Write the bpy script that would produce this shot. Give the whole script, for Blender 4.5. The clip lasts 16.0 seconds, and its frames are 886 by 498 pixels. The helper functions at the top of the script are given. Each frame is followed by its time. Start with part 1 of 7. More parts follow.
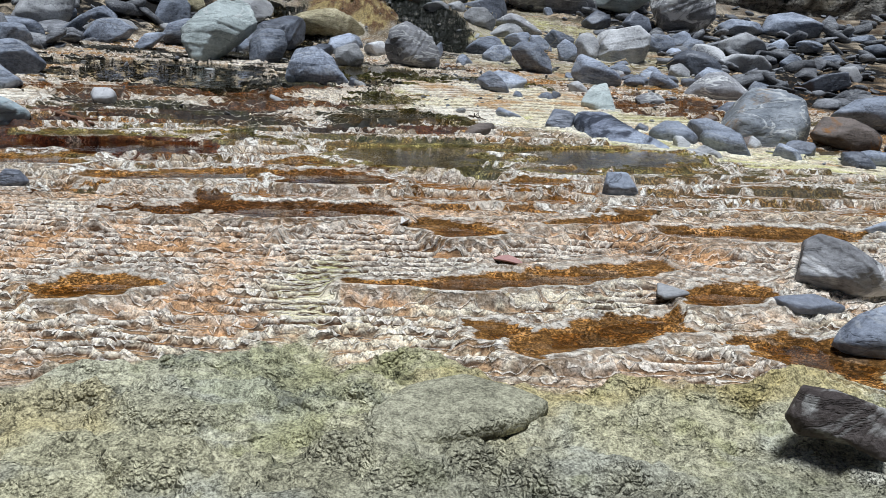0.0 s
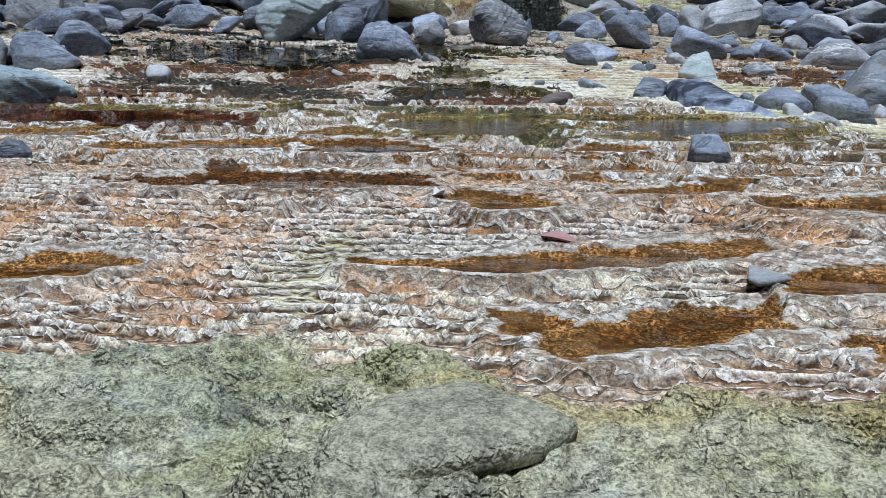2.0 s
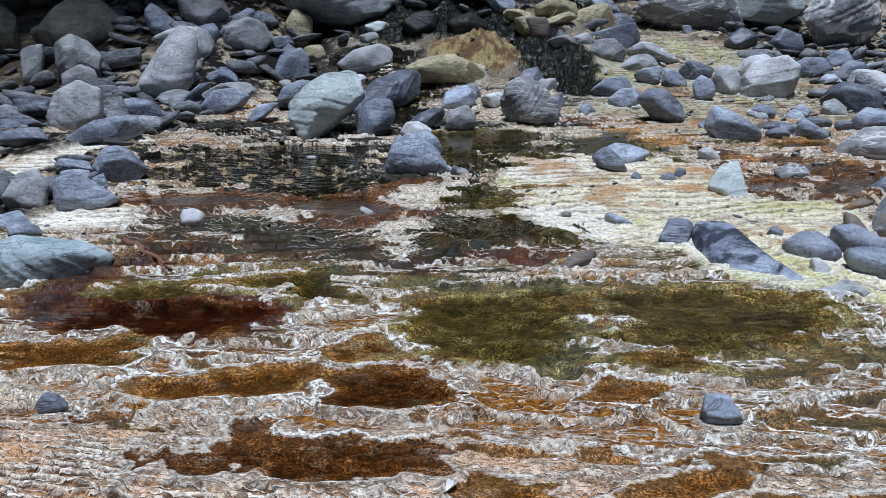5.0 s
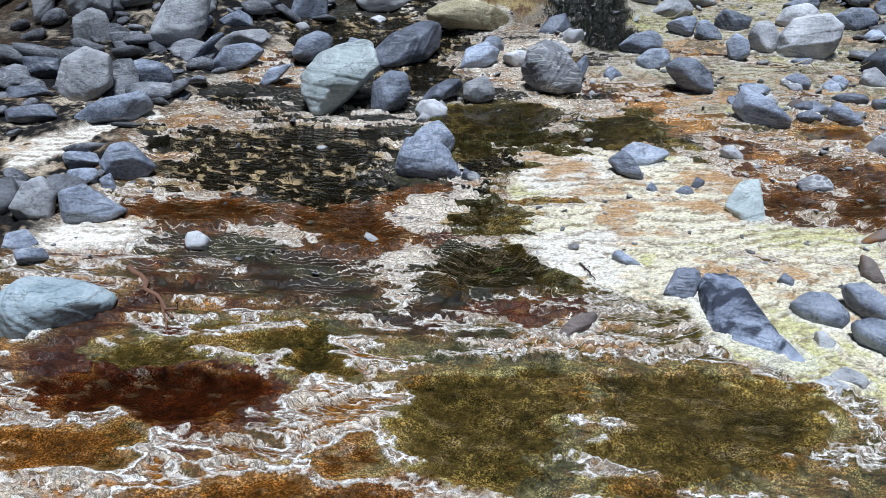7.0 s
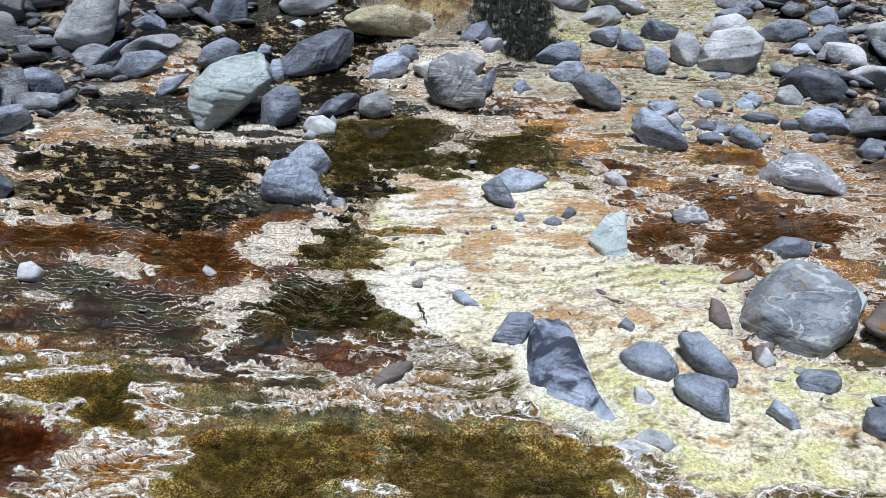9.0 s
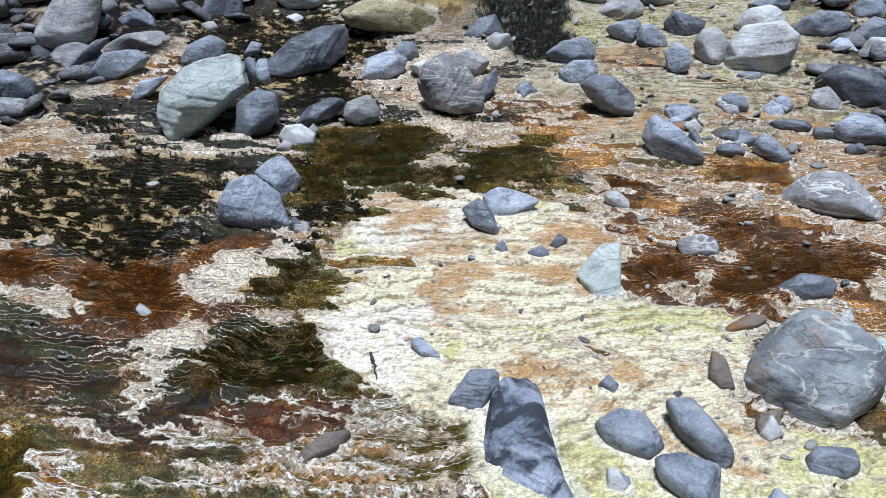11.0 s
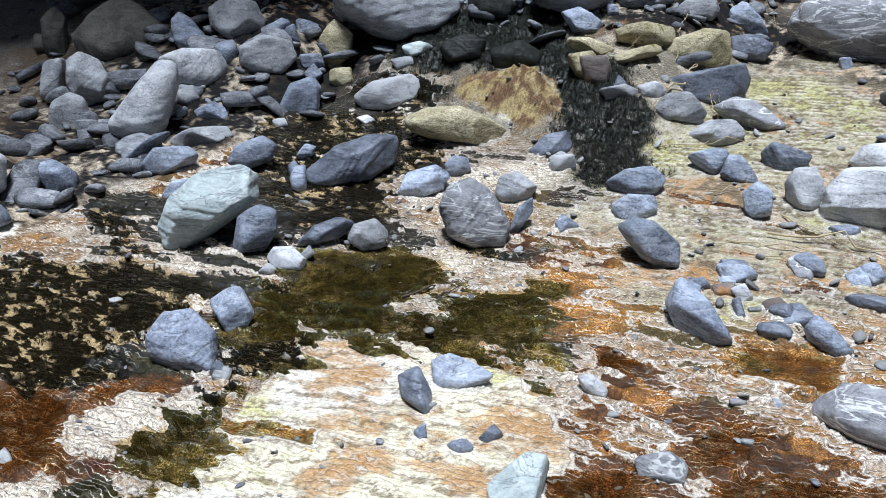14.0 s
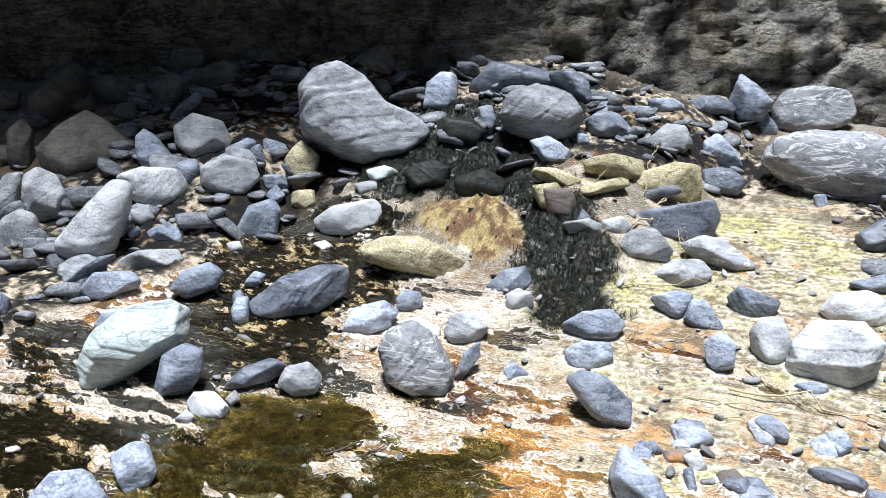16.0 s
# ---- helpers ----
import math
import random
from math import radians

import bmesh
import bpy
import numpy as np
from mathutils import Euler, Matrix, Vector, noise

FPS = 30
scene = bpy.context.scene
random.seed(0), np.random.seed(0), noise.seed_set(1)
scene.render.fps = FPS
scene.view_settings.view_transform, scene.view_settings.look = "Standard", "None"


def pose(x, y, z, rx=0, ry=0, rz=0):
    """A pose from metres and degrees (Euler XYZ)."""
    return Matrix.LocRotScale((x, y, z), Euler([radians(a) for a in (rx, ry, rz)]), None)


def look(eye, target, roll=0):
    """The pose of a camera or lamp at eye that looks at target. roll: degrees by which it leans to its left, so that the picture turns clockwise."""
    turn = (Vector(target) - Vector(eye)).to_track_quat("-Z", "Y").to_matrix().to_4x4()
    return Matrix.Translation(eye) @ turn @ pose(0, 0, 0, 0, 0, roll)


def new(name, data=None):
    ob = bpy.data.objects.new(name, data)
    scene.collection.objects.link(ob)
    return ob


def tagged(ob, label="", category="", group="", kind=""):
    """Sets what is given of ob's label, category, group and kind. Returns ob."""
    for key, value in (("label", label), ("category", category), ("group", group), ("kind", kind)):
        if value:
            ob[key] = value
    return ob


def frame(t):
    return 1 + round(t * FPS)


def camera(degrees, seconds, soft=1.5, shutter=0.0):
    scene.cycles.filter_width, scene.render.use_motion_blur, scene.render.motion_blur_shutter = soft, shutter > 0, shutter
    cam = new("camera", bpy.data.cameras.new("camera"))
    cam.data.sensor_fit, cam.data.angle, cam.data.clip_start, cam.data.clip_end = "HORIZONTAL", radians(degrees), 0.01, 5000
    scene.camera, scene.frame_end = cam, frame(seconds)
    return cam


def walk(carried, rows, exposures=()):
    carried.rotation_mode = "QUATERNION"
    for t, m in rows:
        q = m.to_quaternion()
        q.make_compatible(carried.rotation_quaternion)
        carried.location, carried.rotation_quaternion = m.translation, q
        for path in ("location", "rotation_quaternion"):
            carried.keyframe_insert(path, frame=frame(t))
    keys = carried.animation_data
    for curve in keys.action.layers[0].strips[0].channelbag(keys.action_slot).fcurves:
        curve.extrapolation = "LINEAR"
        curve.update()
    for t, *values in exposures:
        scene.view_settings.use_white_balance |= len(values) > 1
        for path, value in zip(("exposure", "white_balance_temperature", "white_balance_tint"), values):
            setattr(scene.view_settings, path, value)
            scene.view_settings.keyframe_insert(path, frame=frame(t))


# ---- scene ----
cam = camera(55.0, 16.0, soft=0.35)
METRES, EYE, TILT, LEAN, TURN = 4.0, 0.6, -13.0, -1.8, 0.0
ROWS = [
    (0.0, 0.0, 0.0, 0.0, -0.0, 0.0, -0.0),
    (0.5, 0.0094, 0.0308, -0.005, 1.51, -0.27, 0.16),
    (1.0, 0.0161, 0.0548, -0.0105, 3.83, -0.69, -0.02),
    (1.5, 0.0214, 0.0668, -0.012, 6.14, -0.7, -0.19),
    (2.0, 0.0264, 0.0719, -0.0077, 7.17, -0.31, -0.05),
    (2.5, 0.0297, 0.0721, -0.0029, 7.85, 1.85, -0.29),
    (3.0, 0.032, 0.0716, 0.0008, 8.3, 3.35, -0.56),
    (3.5, 0.0318, 0.0682, 0.013, 8.81, 3.68, -0.37),
    (4.0, 0.0323, 0.0653, 0.0485, 9.28, 3.25, 0.18),
    (6.5, 0.0601, 0.0856, 0.2245, 11.88, -9.46, 0.25),
    (7.0, 0.0599, 0.0914, 0.2626, 12.32, -10.42, -0.52),
    (7.5, 0.0715, 0.0855, 0.2908, 10.37, -11.42, -0.57),
    (8.0, 0.1056, 0.1059, 0.2946, 9.82, -12.38, -0.39),
    (8.5, 0.1496, 0.1294, 0.303, 10.82, -12.33, -1.03),
    (9.0, 0.1868, 0.1508, 0.3054, 12.8, -11.63, -1.32),
    (9.5, 0.2044, 0.166, 0.3072, 14.18, -11.74, -1.09),
    (12.0, 0.2827, 0.3401, 0.3552, 20.24, -13.93, -2.31),
    (12.5, 0.3321, 0.3736, 0.3661, 24.9, -14.08, -3.84),
    (13.0, 0.3575, 0.3875, 0.3731, 27.63, -14.17, -4.78),
    (13.5, 0.3679, 0.4045, 0.3843, 29.09, -11.07, -4.56),
    (14.0, 0.3778, 0.4474, 0.403, 30.66, -9.42, -4.66),
    (14.5, 0.3854, 0.482, 0.4216, 32.42, -8.21, -5.59),
    (15.0, 0.3918, 0.4955, 0.4337, 32.54, -6.09, -5.73),
    (15.5, 0.3975, 0.5081, 0.4406, 30.95, -3.6, -6.22),
    (16.0, 0.4, 0.5272, 0.4479, 31.12, -2.81, -6.21),
]
EXPOSURES = [(0.0, -0.22, 6200, 11), (2.0, -0.33, 5680, 10), (4.0, -0.35, 5680, 11), (6.5, -0.12, 5720, 12), (9.5, -0.02, 6000, 12), (12.0, -0.08, 5950, 12), (14.0, 0.19, 5900, 12), (16.0, 0.82, 6250, 12)]
walk(cam, [(t, pose(0, 0, EYE, TILT, LEAN, TURN) @ pose(METRES * x, METRES * y, METRES * z, 90 + pitch, roll, yaw)) for t, x, y, z, yaw, pitch, roll in ROWS], EXPOSURES)

# ---- light: open shade under a bright sky, from behind and above the walker ----
world = bpy.data.worlds.new("sky")
scene.world = world
world.use_nodes = True
wn, wl = world.node_tree.nodes, world.node_tree.links
sky = wn.new("ShaderNodeTexSky")
sky.sky_type, sky.sun_disc = "NISHITA", False
sky.sun_elevation, sky.sun_rotation = radians(78), radians(160)
wl.new(sky.outputs[0], wn["Background"].inputs[0])
wn["Background"].inputs[1].default_value = 0.031
sun = new("sun", bpy.data.lights.new("sun", "SUN"))
sun.data.energy, sun.data.angle, sun.data.color = 5.35, radians(15), (0.91, 0.96, 1.0)
sun.matrix_world = look((0.6, 1.4, 9), (0, 3, 0))

# ---- the lie of the land ----
def smooth(v, a, b):
    k = np.clip((np.asarray(v, float) - a) / (b - a), 0.0, 1.0)
    return k * k * (3 - 2 * k)


RUN = (-60, -6, -2, 0, 0.9, 1.1, 1.35, 1.55, 1.75, 2.1, 2.5, 3.0, 3.5, 4.0, 4.8, 5.3, 5.8, 6.3, 6.8, 7.2, 8.0, 9.0, 12.0, 60)
RISE = (-1.2, -0.5, -0.12, 0.06, 0.145, 0.175, 0.205, 0.25, 0.295, 0.318, 0.333, 0.36, 0.40, 0.45, 0.495, 0.53, 0.605, 0.70, 0.80, 0.88, 1.06, 1.32, 1.7, 3.0)


def base(x, y):
    """Smooth height of the stream bed and its banks."""
    x, y = np.asarray(x, float), np.asarray(y, float)
    z = np.interp(y, RUN, RISE)
    z = z - 0.05 * np.clip(x, -4, 4) * smooth(y, 1.8, 4.0)
    z = z - 0.06 * np.clip(x - 0.4, 0, 1.2) * smooth(y, 1.7, 2.3) * (1 - smooth(y, 3.2, 4.2))
    z = z + 0.24 * smooth(y, 6.05, 6.65) * smooth(x, -2.2, -1.4) * (1 - smooth(x, -0.1, 0.5))
    z = z + 0.34 * smooth(y, 5.1, 6.5) * (1 - smooth(x, -2.5, -1.7))
    z = z + 0.25 * smooth(y, 6.6, 8.2) * (1 - smooth(x, -1.2, 0.2))
    z = z + 0.5 * smooth(-x, 3.5, 7.0) * smooth(y, 2.0, 5.0) + 0.25 * smooth(x, 3.0, 7.0)
    return z


# ---- noise on arrays ----
def _hash(*cells):
    h = np.zeros(np.shape(cells[0]), np.uint32)
    for c, k in zip(cells, (374761393, 668265263, 2147483647 - 58, 1274126177)):
        h = (h ^ (np.asarray(c).astype(np.int64) & 0xFFFFFFFF).astype(np.uint32) * np.uint32(k)) * np.uint32(2246822519)
        h ^= h >> np.uint32(13)
    return (h * np.uint32(3266489917) >> np.uint32(8)).astype(float) / float(1 << 24)


def grain2(x, y, seed=0):
    """Value noise, 0 to 1."""
    i, j = np.floor(x), np.floor(y)
    u, v = x - i, y - j
    u, v = u * u * u * (u * (6 * u - 15) + 10), v * v * v * (v * (6 * v - 15) + 10)
    s = np.full(np.shape(i), seed)
    a, b, c, d = _hash(i, j, s), _hash(i + 1, j, s), _hash(i, j + 1, s), _hash(i + 1, j + 1, s)
    return (a * (1 - u) + b * u) * (1 - v) + (c * (1 - u) + d * u) * v


def fbm2(x, y, seed=0, octaves=4):
    out, amp, total = 0.0, 1.0, 0.0
    for o in range(octaves):
        ca, sa = math.cos(0.7 * o + seed), math.sin(0.7 * o + seed)
        out = out + amp * (grain2((ca * x - sa * y) * 2**o, (sa * x + ca * y) * 2**o, seed + o) - 0.5)
        total, amp = total + amp, amp * 0.5
    return out / total * 2


def grain3(p, seed=0):
    i = np.floor(p)
    f = p - i
    f = f * f * (3 - 2 * f)
    out = 0.0
    for a in (0, 1):
        for b in (0, 1):
            for c in (0, 1):
                w = (f[:, 0] if a else 1 - f[:, 0]) * (f[:, 1] if b else 1 - f[:, 1]) * (f[:, 2] if c else 1 - f[:, 2])
                out = out + w * _hash(i[:, 0] + a, i[:, 1] + b, i[:, 2] + c, np.full(len(p), seed))
    return out


def fbm3(p, seed=0, octaves=3):
    out, amp, total = 0.0, 1.0, 0.0
    for o in range(octaves):
        out = out + amp * (grain3(p * 2**o + 7.3 * o, seed + o) - 0.5)
        total, amp = total + amp, amp * 0.5
    return out / total * 2


def plates(x, y, seed=0):
    """Cells: the distance to the cell's border, and a number of its own for each cell."""
    i, j = np.floor(x), np.floor(y)
    first, second, own = np.full(np.shape(x), 9.0), np.full(np.shape(x), 9.0), np.zeros(np.shape(x))
    for a in (-1, 0, 1):
        for b in (-1, 0, 1):
            ci, cj = i + a, j + b
            d = (ci + _hash(ci, cj, np.full(np.shape(i), seed)) - x) ** 2 + (cj + _hash(ci, cj, np.full(np.shape(i), seed + 9)) - y) ** 2
            nearer = d < first
            second = np.where(nearer, first, np.minimum(second, d))
            own = np.where(nearer, _hash(ci, cj, np.full(np.shape(i), seed + 5)), own)
            first = np.where(nearer, d, first)
    return np.sqrt(second) - np.sqrt(first), own


def inside(outline, x, y):
    """Metres inside (plus) or outside (minus) of a closed outline."""
    far, odd = np.full(np.shape(x), 1e9), np.zeros(np.shape(x), bool)
    for (ax, ay), (bx, by) in zip(outline, outline[1:] + outline[:1]):
        dx, dy = bx - ax, by - ay
        k = np.clip(((x - ax) * dx + (y - ay) * dy) / (dx * dx + dy * dy + 1e-9), 0, 1)
        far = np.minimum(far, (x - ax - k * dx) ** 2 + (y - ay - k * dy) ** 2)
        if ay != by:
            odd ^= ((ay > y) != (by > y)) & (x < ax + (y - ay) / (by - ay) * dx)
    return np.where(odd, 1, -1) * np.sqrt(far)


# ---- materials ----
def material(name):
    m = bpy.data.materials.new(name)
    m.use_nodes = True
    return m, m.node_tree.nodes, m.node_tree.links, m.node_tree.nodes["Principled BSDF"]


def node(nodes, links, kind, fields=(), **sockets):
    n = nodes.new(kind)
    for key, value in fields:
        setattr(n, key, value)
    for key, value in sockets.items():
        socket = n.inputs[int(key[1:])] if key[0] == "i" and key[1:].isdigit() else n.inputs[key.replace("_", " ")]
        if isinstance(value, bpy.types.NodeSocket):
            links.new(value, socket)
        else:
            socket.default_value = value
    return n


def crust_material():
    """Mineral crust. tone: colour; wet: gloss; grain: grit; lip_u, lip_k: fine rimstone lips; flake: cracked scales; fleck: pale chips."""
    m, n, l, out = material("mineral_crust")

    def read(name):
        return node(n, l, "ShaderNodeAttribute", (("attribute_name", name),))

    def calc(op, a, b=0.0):
        return node(n, l, "ShaderNodeMath", (("operation", op),), i0=a, i1=b).outputs[0]

    def ramp(v, a, b, c=0.0, d=1.0):
        return node(n, l, "ShaderNodeMapRange", (("interpolation_type", "SMOOTHSTEP"),), i0=v, i1=a, i2=b, i3=c, i4=d).outputs[0]

    def tint(k, a, b):
        return node(n, l, "ShaderNodeMix", (("data_type", "RGBA"),), i0=k, i6=a, i7=b).outputs[2]

    place = node(n, l, "ShaderNodeNewGeometry").outputs["Position"]

    def noisy(scale, detail=3.0, stretch=(1, 1, 1)):
        at = node(n, l, "ShaderNodeMapping", Vector=place, Scale=stretch).outputs[0]
        return node(n, l, "ShaderNodeTexNoise", Vector=at, Scale=scale, Detail=detail, Roughness=0.6).outputs[0]

    fine, speck = noisy(90.0, 6.0), noisy(330.0, 3.0)
    both = calc("ADD", fine, speck)
    # lips
    sway = calc("MULTIPLY", calc("SUBTRACT", noisy(9.0, 3.0, (0.7, 1.0, 1.0)), 0.5), 1.4)
    wave = calc("ADD", sway, calc("ADD", calc("MULTIPLY", calc("SUBTRACT", noisy(40.0, 2.0, (0.75, 1.0, 1.0)), 0.5), 0.9), calc("MULTIPLY", calc("SUBTRACT", noisy(120.0, 2.0, (0.6, 1.0, 1.0)), 0.5), 0.3)))
    f = calc("FRACT", calc("ADD", read("lip_u").outputs["Fac"], wave))
    k = read("lip_k").outputs["Fac"]
    lip = ramp(f, 0.10, 0.22, 1.0, 0.0)
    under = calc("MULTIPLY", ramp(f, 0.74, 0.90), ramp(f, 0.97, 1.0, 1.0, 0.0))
    patchy = ramp(noisy(17.0, 3.0), 0.36, 0.56, 0.4, 1.0)
    last = tint(calc("MULTIPLY", calc("MULTIPLY", lip, k), calc("MULTIPLY", patchy, 0.9)), read("tone").outputs["Color"], (0.84, 0.78, 0.69, 1))
    # shade beneath each lip painted as a dark brown line
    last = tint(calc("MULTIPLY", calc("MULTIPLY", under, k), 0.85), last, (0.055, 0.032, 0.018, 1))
    # scales
    flake = read("flake").outputs["Fac"]
    warp = node(n, l, "ShaderNodeVectorMath", (("operation", "MULTIPLY_ADD"),), i0=node(n, l, "ShaderNodeTexNoise", Vector=place, Scale=30.0, Detail=4.0).outputs[1], i1=(0.007, 0.007, 0.007), i2=place).outputs[0]
    big = node(n, l, "ShaderNodeTexVoronoi", (("feature", "DISTANCE_TO_EDGE"),), Vector=warp, Scale=22.0).outputs["Distance"]
    small = node(n, l, "ShaderNodeTexVoronoi", (("feature", "DISTANCE_TO_EDGE"),), Vector=warp, Scale=80.0).outputs["Distance"]
    cell = node(n, l, "ShaderNodeTexVoronoi", Vector=warp, Scale=22.0).outputs["Color"]
    own = node(n, l, "ShaderNodeSeparateColor", i0=cell).outputs[0]
    where = ramp(noisy(6.0, 3.0), 0.42, 0.6)
    nodes_at = ramp(noisy(10.0, 4.0), 0.45, 0.62, 0.2, 1.0)
    fleet = node(n, l, "ShaderNodeTexVoronoi", (("feature", "DISTANCE_TO_EDGE"),), Vector=warp, Scale=150.0).outputs["Distance"]
    gap = calc("MAXIMUM", calc("MULTIPLY", ramp(big, 0.0, 0.035, 1.0, 0.0), calc("MULTIPLY", where, 0.8)), calc("MULTIPLY", ramp(small, 0.0, 0.10, 1.0, 0.0), calc("MULTIPLY", nodes_at, 0.42)))
    gap = calc("MAXIMUM", gap, calc("MULTIPLY", ramp(fleet, 0.0, 0.13, 1.0, 0.0), calc("MULTIPLY", nodes_at, 0.32)))
    last = tint(calc("MULTIPLY", calc("MULTIPLY", gap, flake), 0.4), last, (0.055, 0.055, 0.035, 1))
    # pools and wet hollows: their floors, and the raised mineral lines round them
    shore = calc("ADD", calc("SUBTRACT", read("shore").outputs["Fac"], 0.2), calc("ADD", calc("MULTIPLY", calc("SUBTRACT", noisy(34.0, 3.0), 0.5), 0.03), calc("MULTIPLY", calc("SUBTRACT", noisy(120.0, 2.0), 0.5), 0.014)))
    floor_k = ramp(shore, -0.002, 0.005)

    def border(far, wide):
        return ramp(calc("ABSOLUTE", calc("ADD", shore, far)), 0.4 * wide, wide, 1.0, 0.0)

    lines = calc("MAXIMUM", border(0.006, 0.0055), calc("MULTIPLY", border(0.019, 0.003), 0.45))
    shades = border(0.0135, 0.004)
    broken = ramp(noisy(9.0, 5.0), 0.36, 0.56, 0.08, 1.0)
    lines = calc("MULTIPLY", lines, calc("MULTIPLY", broken, read("rimk").outputs["Fac"]))
    band = calc("MULTIPLY", ramp(shore, -0.035, -0.006), ramp(noisy(7.0, 3.0), 0.38, 0.55))
    last = tint(calc("MULTIPLY", band, 0.6), last, (0.60, 0.53, 0.44, 1))
    last = tint(calc("MULTIPLY", shades, 0.5), last, (0.13, 0.08, 0.04, 1))
    last = tint(calc("MULTIPLY", lines, 0.9), last, (0.82, 0.78, 0.70, 1))
    ridges = calc("MULTIPLY", calc("MULTIPLY", lip, ramp(noisy(5.0, 5.0), 0.42, 0.54)), 0.6)
    floor_tint = tint(calc("MULTIPLY", ridges, read("ridge").outputs["Fac"]), read("floor").outputs["Color"], (0.62, 0.56, 0.46, 1))
    edge_k = calc("MULTIPLY", ramp(shore, 0.004, 0.055, 0.6, 0.0), ramp(read("rimk").outputs["Fac"], 0.6, 1.0))
    floor_tint = tint(calc("MULTIPLY", edge_k, ramp(noisy(8.0, 4.0), 0.42, 0.58)), floor_tint, (0.14, 0.068, 0.018, 1))
    deeper = ramp(shore, 0.0, 0.07, 1.35, 0.75)
    floor_tint = node(n, l, "ShaderNodeMix", (("data_type", "RGBA"), ("blend_type", "MULTIPLY")), i0=1.0, i6=floor_tint, i7=deeper).outputs[2]
    last = tint(floor_k, last, floor_tint)
    # chips
    chip = calc("MULTIPLY", ramp(noisy(26.0, 6.0, (0.55, 1.0, 1.0)), 0.53, 0.58), ramp(noisy(5.0, 2.0), 0.40, 0.56))
    last = tint(calc("MULTIPLY", chip, read("fleck").outputs["Fac"]), last, (0.52, 0.46, 0.37, 1))
    swing = calc("ADD", calc("MULTIPLY", ramp(both, 0.65, 1.35, -1.0, 1.0), calc("MULTIPLY", read("grain").outputs["Fac"], calc("SUBTRACT", 1.0, calc("MULTIPLY", band, 0.5)))), 1.0)
    last = node(n, l, "ShaderNodeMix", (("data_type", "RGBA"), ("blend_type", "MULTIPLY")), i0=1.0, i6=last, i7=swing).outputs[2]
    # granular silt on the floors of the pools
    silt, clump, seed = calc("MULTIPLY", read("silt").outputs["Fac"], floor_k), ramp(noisy(13.0, 6.0), 0.40, 0.62, 0.2, 1.0), ramp(noisy(190.0, 2.0), 0.46, 0.60)
    last = node(n, l, "ShaderNodeMix", (("data_type", "RGBA"), ("blend_type", "MULTIPLY")), i0=silt, i6=last, i7=calc("ADD", calc("MULTIPLY", calc("MULTIPLY", seed, clump), 1.9), 0.55)).outputs[2]
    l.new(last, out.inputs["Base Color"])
    wet = read("wet").outputs["Fac"]
    l.new(ramp(wet, 0.0, 1.0, 0.9, 0.2), out.inputs["Roughness"])
    l.new(ramp(wet, 0.0, 1.0, 0.08, 0.4), out.inputs["Specular IOR Level"])
    rise = calc("MULTIPLY", calc("MULTIPLY", calc("SUBTRACT", lip, calc("MULTIPLY", under, 0.8)), k), 0.0045)
    scale = calc("ADD", calc("MULTIPLY", ramp(big, 0.0, 0.12), calc("MULTIPLY", own, 0.0055)), calc("MULTIPLY", nodes_at, calc("ADD", calc("MULTIPLY", ramp(small, 0.0, 0.25), 0.0042), calc("MULTIPLY", ramp(fleet, 0.0, 0.3), 0.0028))))
    high = calc("ADD", calc("ADD", calc("ADD", rise, calc("MULTIPLY", lines, 0.005)), calc("MULTIPLY", scale, flake)), calc("MULTIPLY", both, calc("ADD", 0.0020, calc("MULTIPLY", flake, 0.0020))))
    l.new(node(n, l, "ShaderNodeBump", Strength=1.0, Distance=1.0, Height=high).outputs[0], out.inputs["Normal"])
    return m


def water_material():
    m, n, l, out = material("clear_water")
    n.remove(out)
    end = n["Material Output"]
    place = node(n, l, "ShaderNodeNewGeometry").outputs["Position"]
    flat = node(n, l, "ShaderNodeMapping", Vector=place, Scale=(1.0, 2.2, 1.0))
    rip = node(n, l, "ShaderNodeTexNoise", Vector=flat.outputs[0], Scale=22.0, Detail=3.0, Roughness=0.5)
    run = node(n, l, "ShaderNodeAttribute", (("attribute_name", "run"),))
    amount = node(n, l, "ShaderNodeMapRange", i0=run.outputs["Fac"], i1=0.0, i2=1.0, i3=0.05, i4=0.5)
    bump = node(n, l, "ShaderNodeBump", Distance=0.02, Height=rip.outputs[0], Strength=amount.outputs[0])
    gloss = node(n, l, "ShaderNodeBsdfGlossy", Color=(1, 1, 1, 1), Roughness=0.03, Normal=bump.outputs[0])
    clear = node(n, l, "ShaderNodeBsdfTransparent", Color=(0.86, 0.78, 0.62, 1))
    fres = node(n, l, "ShaderNodeFresnel", IOR=1.3, Normal=bump.outputs[0])
    mix = node(n, l, "ShaderNodeMixShader", i0=fres.outputs[0], i1=clear.outputs[0], i2=gloss.outputs[0])
    l.new(mix.outputs[0], end.inputs[0])
    return m


